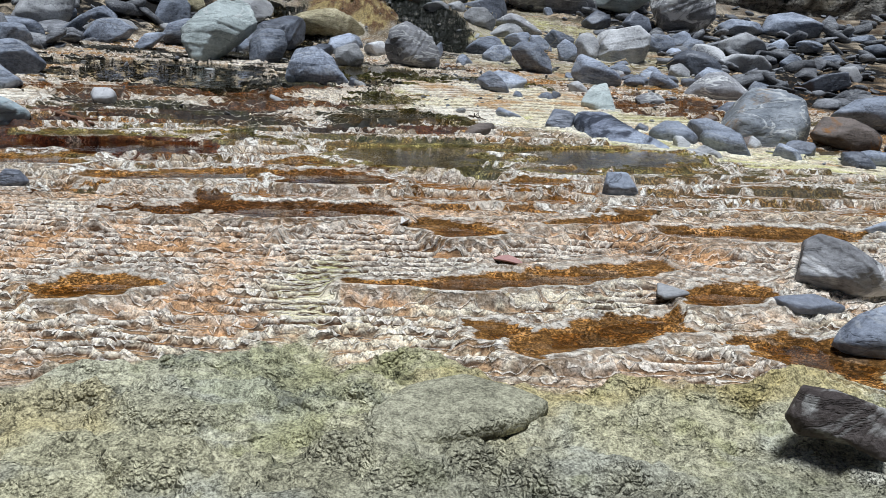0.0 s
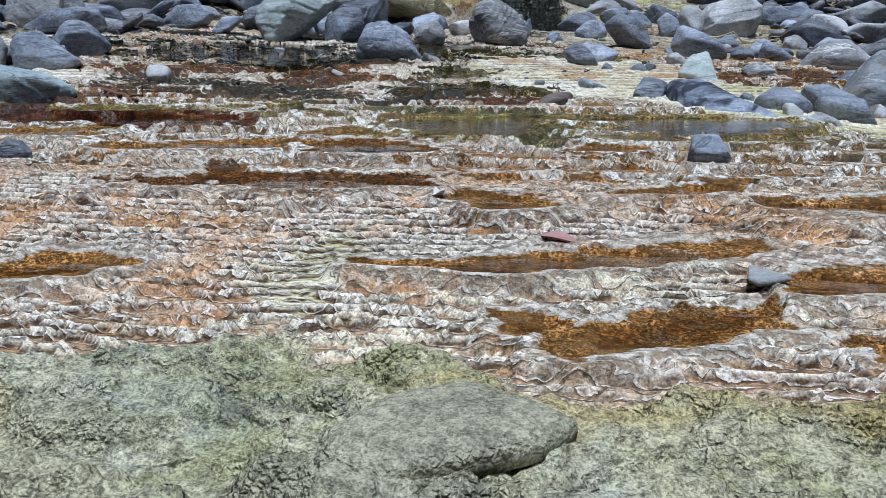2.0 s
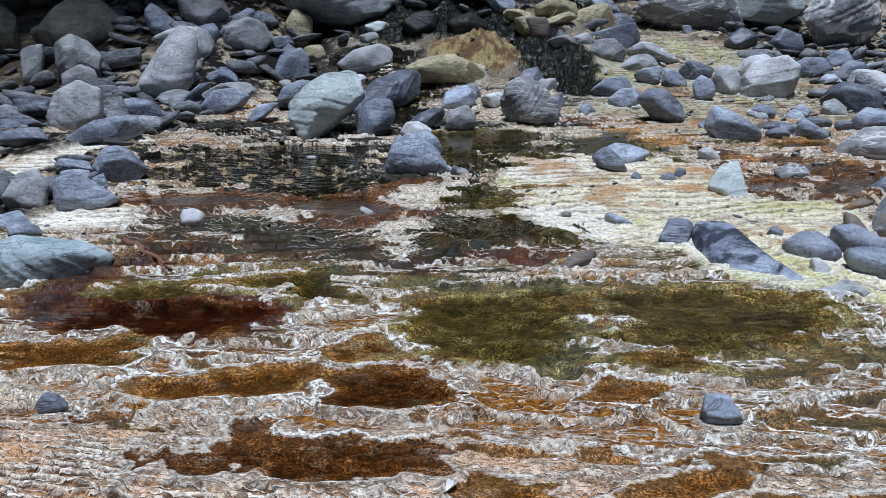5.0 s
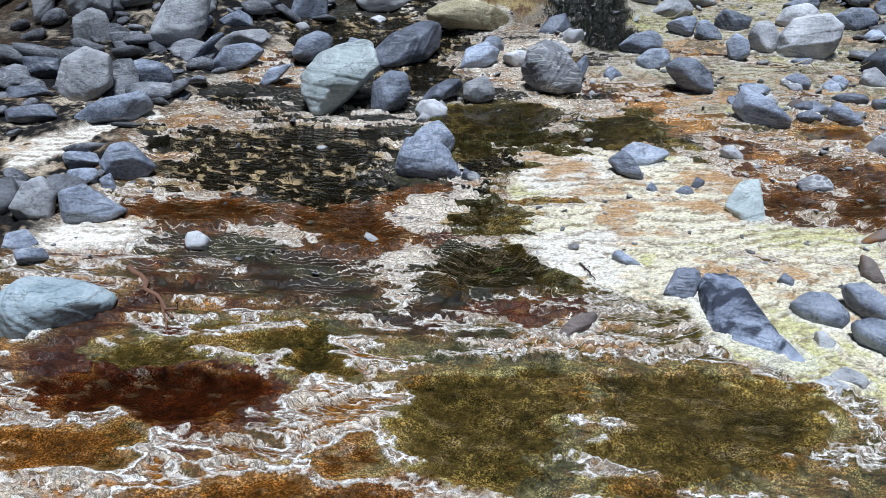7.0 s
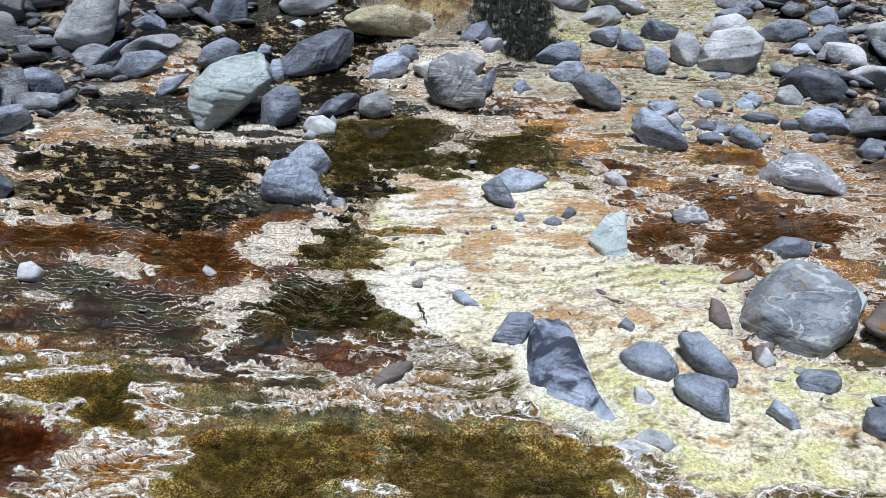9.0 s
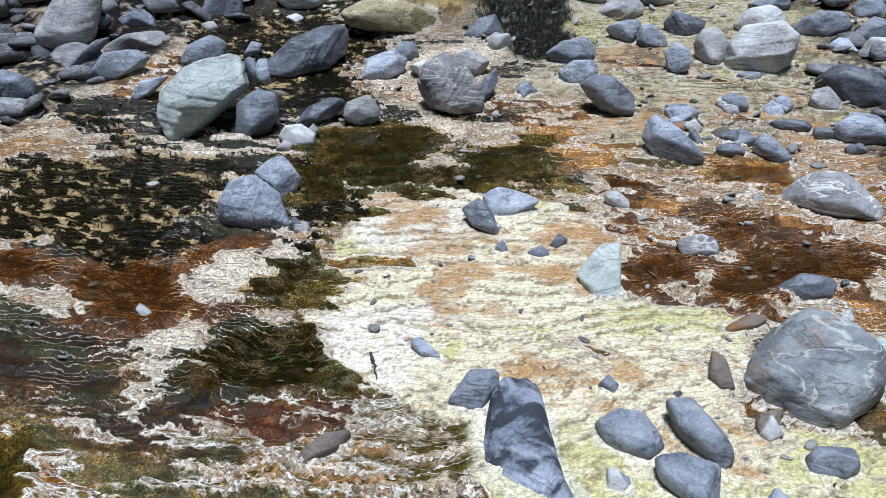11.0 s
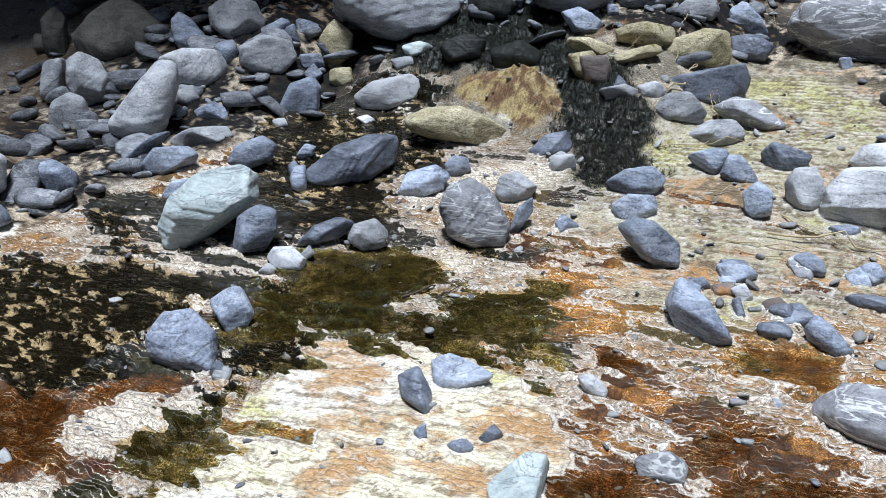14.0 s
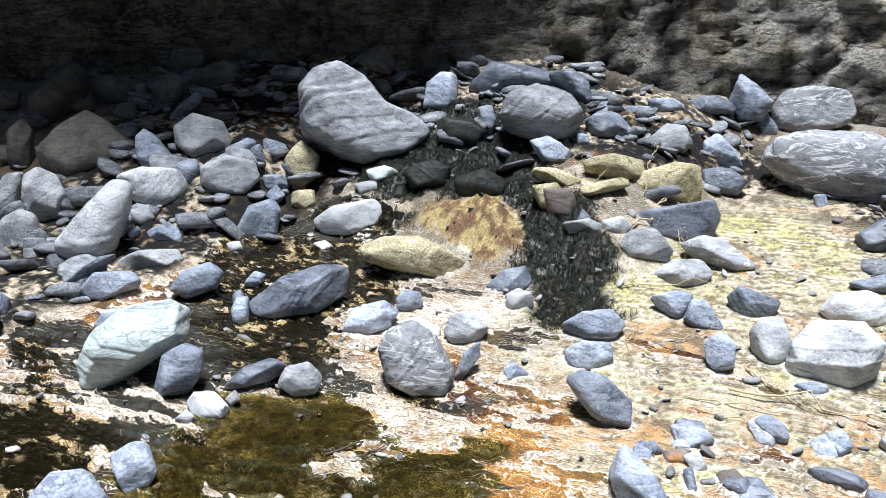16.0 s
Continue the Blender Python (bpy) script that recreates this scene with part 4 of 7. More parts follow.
stone("s", 1.657, 5.309, 0.476, 14, -53, 0.078, ((-139, 0.106), (-95, 0.072), (-41, 0.129), (39, 0.087), (85, 0.066), (127, 0.085)), 4)
stone("d", 1.513, 5.281, 0.462, 14, -53, 0.045, ((-140, 0.047), (-96, 0.029), (57, 0.015), (82, 0.021)), 3)
stone("s", 1.864, 5.260, 0.441, 14, -53, 0.046, ((-106, 0.037), (-74, 0.037), (74, 0.03), (106, 0.03)), 4)
stone("s", 1.842, 5.020, 0.440, 14, -53, 0.050, ((-156, 0.08), (-90, 0.063), (0, 0.077), (79, 0.048), (134, 0.057)), 3)
stone("s", 1.627, 5.161, 0.447, 14, -53, 0.028, ((-156, 0.048), (-86, 0.026), (34, 0.03), (103, 0.018)), 3)
stone("s", 1.263, 4.970, 0.473, 14, -53, 0.055, ((-153, 0.059), (-126, 0.052), (-66, 0.081), (34, 0.036), (56, 0.031), (146, 0.077)), 3)
stone("s", 1.114, 5.489, 0.522, 14, -53, 0.047, ((-139, 0.038), (-103, 0.047), (16, 0.048), (51, 0.029), (121, 0.058)), 3)
stone("s", 1.334, 5.523, 0.516, 14, -53, 0.037, ((-149, 0.033), (-48, 0.045), (26, 0.035), (114, 0.039)), 3)
stone("R", 1.308, 3.458, 0.334, -13, -50, 0.112, ((-156, 0.197), (-130, 0.168), (-94, 0.192), (-62, 0.174), (1, 0.171), (28, 0.198), (76, 0.183), (109, 0.187), (157, 0.179)), 5, ring=True)
stone("g", 1.506, 3.624, 0.319, 14, -53, 0.041, ((-172, 0.033), (-38, 0.029), (19, 0.044), (99, 0.063)), 4)
stone("b", 1.657, 3.494, 0.324, -0, -13, 0.085, ((-135, 0.11), (-112, 0.074), (-81, 0.083), (-24, 0.149), (59, 0.072), (88, 0.068), (137, 0.112)), 4)
stone("s", 1.950, 3.881, 0.384, -0, -13, 0.113, ((-108, 0.071), (-95, 0.084), (0, 0.191), (69, 0.104), (100, 0.078), (122, 0.101)), 4)
stone("s", 1.589, 3.117, 0.268, -0, -13, 0.068, ((-113, 0.048), (-88, 0.036), (0, 0.114), (84, 0.027), (107, 0.038)), 4)
stone("d", 1.328, 3.157, 0.281, -15, -60, 0.043, ((-169, 0.063), (-126, 0.071), (-41, 0.050), (7, 0.062), (57, 0.070), (135, 0.051)), 4, ring=True)
stone("s", 0.838, 3.075, 0.328, -3, -62, 0.049, ((-126, 0.070), (-48, 0.083), (-3, 0.090), (66, 0.068), (131, 0.084), (172, 0.091)), 4, ring=True)
stone("s", 1.011, 3.135, 0.324, -7, -62, 0.054, ((-164, 0.057), (-54, 0.111), (-31, 0.109), (13, 0.056), (113, 0.091), (151, 0.121)), 4, ring=True)
stone("s", 0.994, 2.950, 0.318, -8, -62, 0.051, ((-169, 0.075), (-62, 0.089), (-40, 0.093), (46, 0.078), (122, 0.073), (162, 0.101)), 4, ring=True)
stone("s", 1.203, 2.943, 0.290, 14, -53, 0.035, ((-139, 0.017), (-124, 0.027), (13, 0.026), (56, 0.033), (139, 0.046)), 4)
stone("d", 1.467, 3.001, 0.267, 14, -53, 0.040, ((-145, 0.051), (-96, 0.054), (0, 0.053), (90, 0.051), (156, 0.048)), 4)
stone("d", 0.764, 3.268, 0.339, 14, -53, 0.020, ((-130, 0.019), (-25, 0.027), (41, 0.02), (134, 0.019)), 3)
stone("l", 0.825, 2.906, 0.318, 14, -53, 0.021, ((-134, 0.029), (-46, 0.029), (28, 0.015), (90, 0.033), (-180, 0.023)), 3)
stone("l", 0.861, 2.736, 0.303, 14, -53, 0.034, ((-130, 0.033), (-120, 0.029), (-79, 0.044), (35, 0.032), (66, 0.025), (114, 0.037)), 4)
stone("l", 0.804, 2.685, 0.308, 14, -53, 0.028, ((-146, 0.039), (-98, 0.029), (-30, 0.049), (60, 0.019), (114, 0.03)), 4)
stone("l", 1.187, 3.241, 0.300, 14, -53, 0.025, ((-144, 0.038), (-61, 0.032), (28, 0.02), (145, 0.017)), 3)
stone("d", 1.316, 3.907, 0.366, -11, -55, 0.053, ((-158, 0.119), (-128, 0.078), (-7, 0.081), (33, 0.108), (118, 0.054)), 4, ring=True)
stone("b", 1.054, 3.431, 0.334, 14, -53, 0.031, ((-146, 0.043), (-90, 0.066), (6, 0.026), (60, 0.042), (166, 0.027)), 3)
stone("F", 0.606, 2.926, 0.322, 3, -76, 0.054, ((-134, 0.128), (-87, 0.150), (-59, 0.235), (-45, 0.235), (-29, 0.110), (65, 0.103), (91, 0.242), (114, 0.265), (126, 0.204), (167, 0.118)), 5, ring=True)
stone("d", 0.436, 3.104, 0.372, 7, -65, 0.035, ((-147, 0.084), (-77, 0.067), (14, 0.057), (53, 0.090), (115, 0.057)), 4, ring=True)
stone("b", 0.126, 2.808, 0.351, 17, -74, 0.021, ((-162, 0.068), (-133, 0.073), (-8, 0.038), (32, 0.095), (92, 0.033)), 4, ring=True)
stone("P", -1.465, 2.573, 0.371, 35, -7, 0.130, ((-167, 0.186), (-141, 0.125), (-54, 0.092), (-14, 0.189), (1, 0.219), (19, 0.152), (119, 0.109), (160, 0.153)), 5, ring=True)
stone("s", -1.674, 3.158, 0.460, 36, -19, 0.079, ((-152, 0.108), (-56, 0.096), (-14, 0.145), (87, 0.089), (142, 0.118)), 4, ring=True)
stone("l", -1.880, 3.143, 0.470, 39, -18, 0.077, ((-176, 0.090), (-126, 0.094), (-62, 0.099), (13, 0.079), (66, 0.110), (109, 0.081)), 4, ring=True)
stone("s", -1.720, 3.509, 0.519, 33, -16, 0.079, ((-141, 0.089), (-61, 0.093), (-14, 0.117), (72, 0.088), (121, 0.094), (175, 0.102)), 4, ring=True)
stone("l", -2.379, 4.274, 0.676, 35, -11, 0.117, ((-171, 0.143), (-131, 0.167), (-98, 0.151), (-21, 0.134), (31, 0.171), (79, 0.148), (132, 0.125)), 4, ring=True)
stone("s", -2.064, 4.006, 0.594, 34, -13, 0.117, ((-177, 0.189), (-163, 0.192), (-48, 0.084), (-1, 0.178), (29, 0.159), (130, 0.073)), 5, ring=True)
stone("s", -2.184, 4.555, 0.640, 12, -43, 0.081, ((-145, 0.093), (-123, 0.076), (-78, 0.094), (17, 0.101), (72, 0.063), (123, 0.097)), 4)
stone("d", -2.318, 4.502, 0.651, 12, -33, 0.029, ((-76, 0.074), (0, 0.029), (104, 0.064), (-180, 0.029)), 3)
stone("s", -1.788, 2.929, 0.417, 12, -43, 0.037, ((-90, 0.044), (-51, 0.048), (43, 0.039), (98, 0.033), (-180, 0.058)), 3)
stone("s", -1.699, 2.861, 0.399, 12, -43, 0.034, ((-152, 0.052), (-83, 0.024), (29, 0.044), (96, 0.019)), 3)
stone("s", -1.950, 3.550, 0.503, 12, -43, 0.048, ((-143, 0.057), (-78, 0.032), (29, 0.067), (92, 0.031)), 4)
stone("s", -1.851, 3.404, 0.485, 12, -43, 0.039, ((-79, 0.034), (12, 0.057), (100, 0.03), (-180, 0.061)), 3)
stone("s", -1.729, 3.392, 0.479, 12, -43, 0.027, ((-155, 0.032), (-90, 0.043), (25, 0.015), (125, 0.029)), 3)
stone("d", -2.778, 4.509, 0.657, 12, -43, 0.065, ((-165, 0.088), (-80, 0.058), (17, 0.089), (95, 0.056)), 4)
stone("d", -2.601, 4.157, 0.607, 12, -43, 0.058, ((-155, 0.116), (-82, 0.029), (62, 0.051), (95, 0.033)), 4)
stone("d", -2.422, 3.910, 0.577, 12, -43, 0.064, ((-155, 0.12), (-83, 0.036), (35, 0.092), (98, 0.03)), 4)
stone("w", -1.197, 3.058, 0.415, 12, -43, 0.031, ((-163, 0.04), (-90, 0.04), (-15, 0.044), (57, 0.026), (116, 0.031)), 3)
stone("s", 0.403, 1.886, 0.319, -12, -8, 0.032, ((-153, 0.042), (-127, 0.039), (-57, 0.036), (-10, 0.046), (67, 0.038), (132, 0.043)), 4, ring=True)
stone("d", -0.902, 1.791, 0.313, 9, -10, 0.020, ((-152, 0.032), (-101, 0.024), (-53, 0.026), (40, 0.021), (85, 0.018), (139, 0.024)), 3)
stone("N", 0.703, 1.437, 0.251, -26, -12, 0.059, ((-157, 0.074), (-133, 0.066), (-69, 0.052), (-17, 0.090), (12, 0.072), (83, 0.051), (124, 0.072), (148, 0.078)), 5, ring=True)
stone("d", 0.611, 1.342, 0.213, -24, -15, 0.036, ((-155, 0.048), (-15, 0.047), (6, 0.061), (70, 0.023), (172, 0.056)), 4, ring=True)
stone("s", 0.683, 1.209, 0.218, -0, -13, 0.051, ((-135, 0.08), (-106, 0.056), (-90, 0.055), (0, 0.084), (69, 0.049), (113, 0.036), (129, 0.043)), 5)
stone("L", 0.483, 0.929, 0.193, -27, -21, 0.044, ((-174, 0.063), (-151, 0.054), (-72, 0.026), (-35, 0.069), (23, 0.054), (109, 0.036), (147, 0.059)), 5, ring=True)
stone("s", 0.888, 1.652, 0.284, -0, -13, 0.022, ((-124, 0.023), (-101, 0.016), (0, 0.036), (76, 0.018), (112, 0.017)), 4)
stone("s", 2.557, 7.568, 0.886, -0, -13, 0.113, ((-155, 0.181), (-91, 0.072), (-75, 0.083), (38, 0.136), (84, 0.053), (114, 0.099)), 4)
stone("s", 3.005, 7.658, 0.926, -0, -13, 0.150, ((-108, 0.167), (-88, 0.122), (-22, 0.263), (64, 0.109), (99, 0.109), (155, 0.198)), 4)
stone("K", 2.047, 7.517, 1.038, -15, 2, 0.216, ((-131, 0.275), (-55, 0.259), (-17, 0.268), (46, 0.309), (102, 0.193), (148, 0.287), (175, 0.298)), 4, ring=True)
stone("g", 1.593, 7.977, 1.189, -11, 3, 0.214, ((-179, 0.297), (-149, 0.259), (-76, 0.216), (-14, 0.274), (15, 0.268), (76, 0.222), (145, 0.231)), 4, ring=True)
stone("d", 1.564, 7.123, 0.870, 9, -10, 0.094, ((-124, 0.076), (-99, 0.089), (16, 0.095), (68, 0.077), (138, 0.099)), 3)
stone("l", 2.061, 5.957, 0.578, -0, -13, 0.118, ((-133, 0.132), (-89, 0.072), (-47, 0.15), (54, 0.121), (88, 0.06), (112, 0.097)), 4)
stone("l", 2.249, 6.627, 0.718, -0, -13, 0.152, ((-98, 0.104), (-90, 0.099), (46, 0.116), (65, 0.078), (108, 0.081), (135, 0.142)), 4)
stone("d", 2.424, 5.468, 0.491, -0, -13, 0.090, ((-146, 0.15), (-86, 0.067), (-71, 0.071), (13, 0.145), (98, 0.047), (117, 0.057)), 4)
stone("w", 2.781, 5.919, 0.535, -0, -13, 0.064, ((-140, 0.047), (-79, 0.07), (37, 0.052), (94, 0.06)), 3)
stone("s", 2.492, 6.235, 0.613, -0, -13, 0.065, ((-112, 0.066), (-59, 0.061), (59, 0.052), (129, 0.047)), 3)
stone("s", 2.620, 6.868, 0.729, -0, -13, 0.066, ((-117, 0.07), (-72, 0.055), (53, 0.058), (117, 0.04)), 3)
stone("s", 2.872, 6.480, 0.630, -0, -13, 0.069, ((-142, 0.096), (-82, 0.039), (47, 0.067), (100, 0.032)), 3)
stone("s", 3.578, 7.506, 0.811, -0, -13, 0.099, ((-117, 0.096), (-86, 0.035), (70, 0.06), (95, 0.03)), 4)
stone("s", 2.918, 6.998, 0.735, -0, -13, 0.108, ((-117, 0.078), (-82, 0.054), (62, 0.067), (99, 0.044)), 4)
stone("s", 3.499, 7.068, 0.725, -0, -13, 0.082, ((-127, 0.074), (-83, 0.048), (53, 0.064), (97, 0.04)), 4)
stone("b", 1.081, 5.100, 0.468, 6, -66, 0.027, ((-150, 0.044), (-57, 0.067), (-10, 0.072), (97, 0.061), (154, 0.073)), 4, ring=True)
stone("d", 1.094, 4.970, 0.458, 6, -66, 0.024, ((-130, 0.053), (-3, 0.068), (54, 0.043), (171, 0.061)), 4, ring=True)
stone("d", 0.862, 5.357, 0.501, 9, -66, 0.026, ((-114, 0.061), (-8, 0.059), (54, 0.055), (163, 0.070)), 4, ring=True)
stone("d", 0.950, 5.049, 0.470, 9, -66, 0.022, ((-90, 0.057), (-52, 0.047), (90, 0.054), (126, 0.052)), 4, ring=True)
stone("b", 0.869, 5.163, 0.482, 10, -66, 0.020, ((-129, 0.045), (-13, 0.052), (56, 0.045), (169, 0.048)), 4, ring=True)
stone("s", 0.862, 5.251, 0.486, 10, -66, 0.016, ((-135, 0.036), (-25, 0.031), (41, 0.047), (169, 0.040)), 4, ring=True)
stone("v", 0.985, 4.064, 0.409, 12, -66, 0.029, ((-147, 0.071), (-37, 0.073), (16, 0.072), (77, 0.050), (169, 0.084)), 4, ring=True)
stone("s", 1.174, 4.524, 0.423, 6, -66, 0.013, ((-98, 0.026), (1, 0.036), (72, 0.026), (179, 0.041)), 4, ring=True)
stone("s", 1.379, 5.345, 0.473, 1, -66, 0.026, ((-129, 0.037), (-30, 0.065), (9, 0.067), (76, 0.034), (171, 0.112)), 4, ring=True)
stone("b", 1.126, 3.669, 0.346, 5, -66, 0.026, ((-161, 0.074), (-143, 0.074), (-15, 0.037), (26, 0.088), (70, 0.042)), 4, ring=True)
stone("l", 1.431, 3.806, 0.341, -4, -66, 0.013, ((-107, 0.037), (-20, 0.027), (79, 0.037), (159, 0.024)), 4, ring=True)
stone("d", 0.832, 2.920, 0.311, -3, -66, 0.013, ((-137, 0.025), (-36, 0.039), (42, 0.023), (140, 0.040)), 4, ring=True)
stone("b", 1.181, 3.255, 0.295, -11, -66, 0.020, ((-117, 0.042), (-50, 0.045), (66, 0.061), (154, 0.040)), 4, ring=True)
stone("d", 1.134, 5.095, 0.466, -6, -66, 0.032, ((-100, 0.072), (-3, 0.087), (74, 0.055), (165, 0.093)), 4, ring=True)
stone("s", 0.862, 5.312, 0.494, 14, -66, 0.026, ((-116, 0.063), (-47, 0.058), (12, 0.057), (96, 0.062), (156, 0.070)), 4, ring=True)
stone("v", 1.093, 5.467, 0.507, 9, -66, 0.029, ((-103, 0.064), (-55, 0.074), (14, 0.052), (103, 0.079), (149, 0.074)), 4, ring=True)
stone("s", 1.304, 5.497, 0.500, 5, -66, 0.027, ((-117, 0.062), (-52, 0.056), (26, 0.067), (93, 0.068), (176, 0.063)), 4, ring=True)
stone("s", 0.758, 5.134, 0.485, 17, -66, 0.018, ((-119, 0.045), (-55, 0.046), (29, 0.042), (99, 0.051), (167, 0.035)), 4, ring=True)
stone("b", 1.091, 5.102, 0.467, 10, -66, 0.023, ((-127, 0.052), (-29, 0.053), (5, 0.061), (106, 0.046), (163, 0.067)), 4, ring=True)
stone("d", 1.367, 5.327, 0.473, 4, -66, 0.032, ((-158, 0.061), (-18, 0.085), (8, 0.095), (109, 0.030), (176, 0.114)), 4, ring=True)
stone("s", 1.193, 5.850, 0.560, 6, -66, 0.024, ((-78, 0.045), (7, 0.066), (87, 0.037), (180, 0.077)), 4, ring=True)
stone("w", -0.148, 5.954, 0.648, 26, -30, 0.046, ((-133, 0.066), (-51, 0.056), (10, 0.074), (86, 0.060), (163, 0.070)), 4, ring=True)
stone("w", -1.385, 6.007, 0.718, 40, -30, 0.032, ((-105, 0.032), (-12, 0.062), (73, 0.029), (165, 0.062)), 4, ring=True)
stone("w", -1.813, 5.757, 0.701, 46, -30, 0.032, ((-129, 0.040), (-27, 0.048), (46, 0.043), (155, 0.052)), 4, ring=True)
stone("d", -1.289, 5.261, 0.600, 45, -66, 0.038, ((-103, 0.091), (-60, 0.087), (81, 0.098), (118, 0.082)), 4, ring=True)
stone("y", -0.284, 6.584, 1.013, 24, -30, 0.072, ((-146, 0.074), (-70, 0.090), (-15, 0.123), (76, 0.094), (149, 0.132)), 4, ring=True)
slab(0.031, 0.962, 0.166, ((-157, 0.118), (-125, 0.100), (-69, 0.055), (-12, 0.084), (11, 0.119), (41, 0.089), (84, 0.090), (140, 0.082), (-170, 0.113)))
slab(0.388, 1.383, 0.212, ((-140, 0.023), (-104, 0.031), (-10, 0.041), (68, 0.025), (100, 0.037)), LIGHT, "thin grey slate plate lying on the terraces")
stone("c", -1.074, 6.586, 1.076, 31, -23, 0.089, ((-151, 0.135), (-88, 0.092), (-18, 0.125), (66, 0.079), (117, 0.07)), 4)
stone("c", -0.732, 6.598, 1.056, 31, -23, 0.094, ((-163, 0.144), (-90, 0.089), (-19, 0.146), (63, 0.083), (104, 0.067)), 4)
stone("c", -1.169, 7.111, 1.266, 31, -23, 0.102, ((-164, 0.139), (-98, 0.095), (-41, 0.147), (45, 0.105), (100, 0.085)), 4)


# ---- the ground: one sheet with rimstone steps, pools and crusts ----
POOLS, ZONES = [], []
DEPTHS = {"red": 0.035, "olive": 0.03, "dark": 0.04, "stream": 0.012, "brown": 0.022, "orange": 0.014, "algae": 0.012}
TONES = {"red": (0.045, 0.011, 0.003), "olive": (0.10, 0.082, 0.028), "dark": (0.016, 0.014, 0.004), "stream": (0.008, 0.0075, 0.005),
         "brown": (0.075, 0.030, 0.008), "orange": (0.15, 0.072, 0.020), "algae": (0.04, 0.034, 0.010)}
CRUSTS = {"green": (0.47, 0.435, 0.285), "cream": (0.78, 0.70, 0.50), "moss": (0.46, 0.42, 0.28), "white": (0.80, 0.74, 0.62), "black": (0.016, 0.02, 0.012), "ochre": (0.33, 0.25, 0.11)}


REGIONS = ("murk", "shelf", "earth", "rusty", "bloom", "blood")  # where the crust lies wet, and the pale shelves in it


def pool(kind, outline):
    POOLS.append((kind, outline))


def zone(kind, outline):
    ZONES.append((kind, outline))


pool("red", [(-1.26, 2.28), (-1.14, 2.33), (-0.93, 2.41), (-0.68, 2.44), (-0.62, 2.33), (-0.70, 2.22), (-0.88, 2.14), (-0.98, 2.17), (-1.11, 2.12), (-1.21, 2.18)])
pool("olive", [(-1.14, 2.44), (-1.00, 2.60), (-0.63, 2.70), (-0.46, 2.61), (-0.41, 2.42), (-0.57, 2.38), (-0.69, 2.46), (-0.94, 2.45), (-1.06, 2.36)])
pool("olive", [(-0.34, 2.44), (-0.25, 2.51), (0.05, 2.59), (0.18, 2.41), (0.14, 2.31), (0.09, 2.20), (0.02, 2.15), (0.01, 2.08), (-0.06, 2.08), (-0.22, 2.16), (-0.30, 2.28)])
pool("olive", [(0.18, 2.29), (0.22, 2.42), (0.20, 2.59), (0.41, 2.69), (0.56, 2.67), (0.73, 2.66), (0.81, 2.54), (0.72, 2.34), (0.48, 2.21), (0.38, 2.14), (0.26, 2.17), (0.16, 2.22)])
pool("dark", [(-0.38, 2.97), (-0.34, 3.14), (-0.19, 3.26), (-0.07, 3.20), (0.06, 3.09), (0.01, 3.02), (-0.20, 2.96)])
pool("stream", [(-0.56, 4.31), (-0.30, 4.38), (-0.19, 3.72), (-0.17, 3.24), (-0.27, 3.18), (-0.37, 3.63)])
pool("brown", [(-1.00, 3.39), (-0.64, 3.52), (-0.65, 3.41), (-0.43, 3.26), (-0.66, 3.15), (-0.91, 3.17)])
pool("brown", [(-1.61, 3.32), (-1.25, 3.45), (-1.04, 3.38), (-1.10, 3.25), (-1.34, 3.16), (-1.53, 3.22)])
pool("stream", [(-1.86, 4.01), (-1.34, 4.15), (-0.81, 4.25), (-0.67, 3.56), (-1.02, 3.44), (-1.46, 3.40)])
pool("algae", [(-0.23, 4.33), (-0.01, 4.58), (0.33, 4.62), (0.43, 4.50), (0.55, 4.32), (0.50, 4.21), (0.32, 4.27), (-0.09, 4.12)])
pool("brown", [(0.74, 3.92), (0.95, 4.08), (0.99, 3.93), (1.02, 3.80), (0.87, 3.77), (0.77, 3.84)])
pool("brown", [(1.01, 3.93), (1.19, 4.19), (1.39, 4.30), (1.58, 4.28), (1.56, 3.98), (1.39, 3.96), (1.16, 3.79), (1.04, 3.79)])
pool("brown", [(1.00, 4.33), (1.18, 4.37), (1.13, 4.20), (1.04, 4.13)])
pool("brown", [(0.58, 4.57), (0.73, 4.58), (0.73, 4.44), (0.63, 4.42)])
pool("orange", [(1.01, 4.84), (1.33, 4.90), (1.30, 4.72), (1.02, 4.65)])
pool("orange", [(-0.19, 3.64), (0.09, 3.71), (0.09, 3.67), (-0.13, 3.60)])
pool("orange", [(-0.45, 2.11), (-0.34, 2.20), (-0.25, 2.10), (-0.40, 2.04)])
pool("orange", [(-0.84, 1.91), (-0.60, 2.00), (-0.47, 2.01), (-0.41, 1.96), (-0.46, 1.91), (-0.73, 1.86)])
pool("brown", [(-0.42, 1.96), (-0.33, 2.05), (-0.18, 2.05), (-0.09, 1.96), (-0.08, 1.87), (-0.33, 1.83)])
pool("orange", [(0.13, 1.94), (0.25, 2.05), (0.33, 2.01), (0.29, 1.95)])
pool("orange", [(-1.22, 2.06), (-1.08, 2.08), (-0.92, 2.15), (-0.87, 2.09), (-0.91, 2.00), (-1.05, 1.96), (-1.14, 1.96)])
pool("brown", [(-0.70, 1.67), (-0.42, 1.73), (-0.29, 1.78), (-0.14, 1.78), (-0.12, 1.71), (-0.24, 1.66), (-0.36, 1.62), (-0.41, 1.67), (-0.61, 1.62), (-0.66, 1.59)])
pool("orange", [(-0.03, 1.63), (0.09, 1.65), (0.11, 1.61), (0.02, 1.58)])
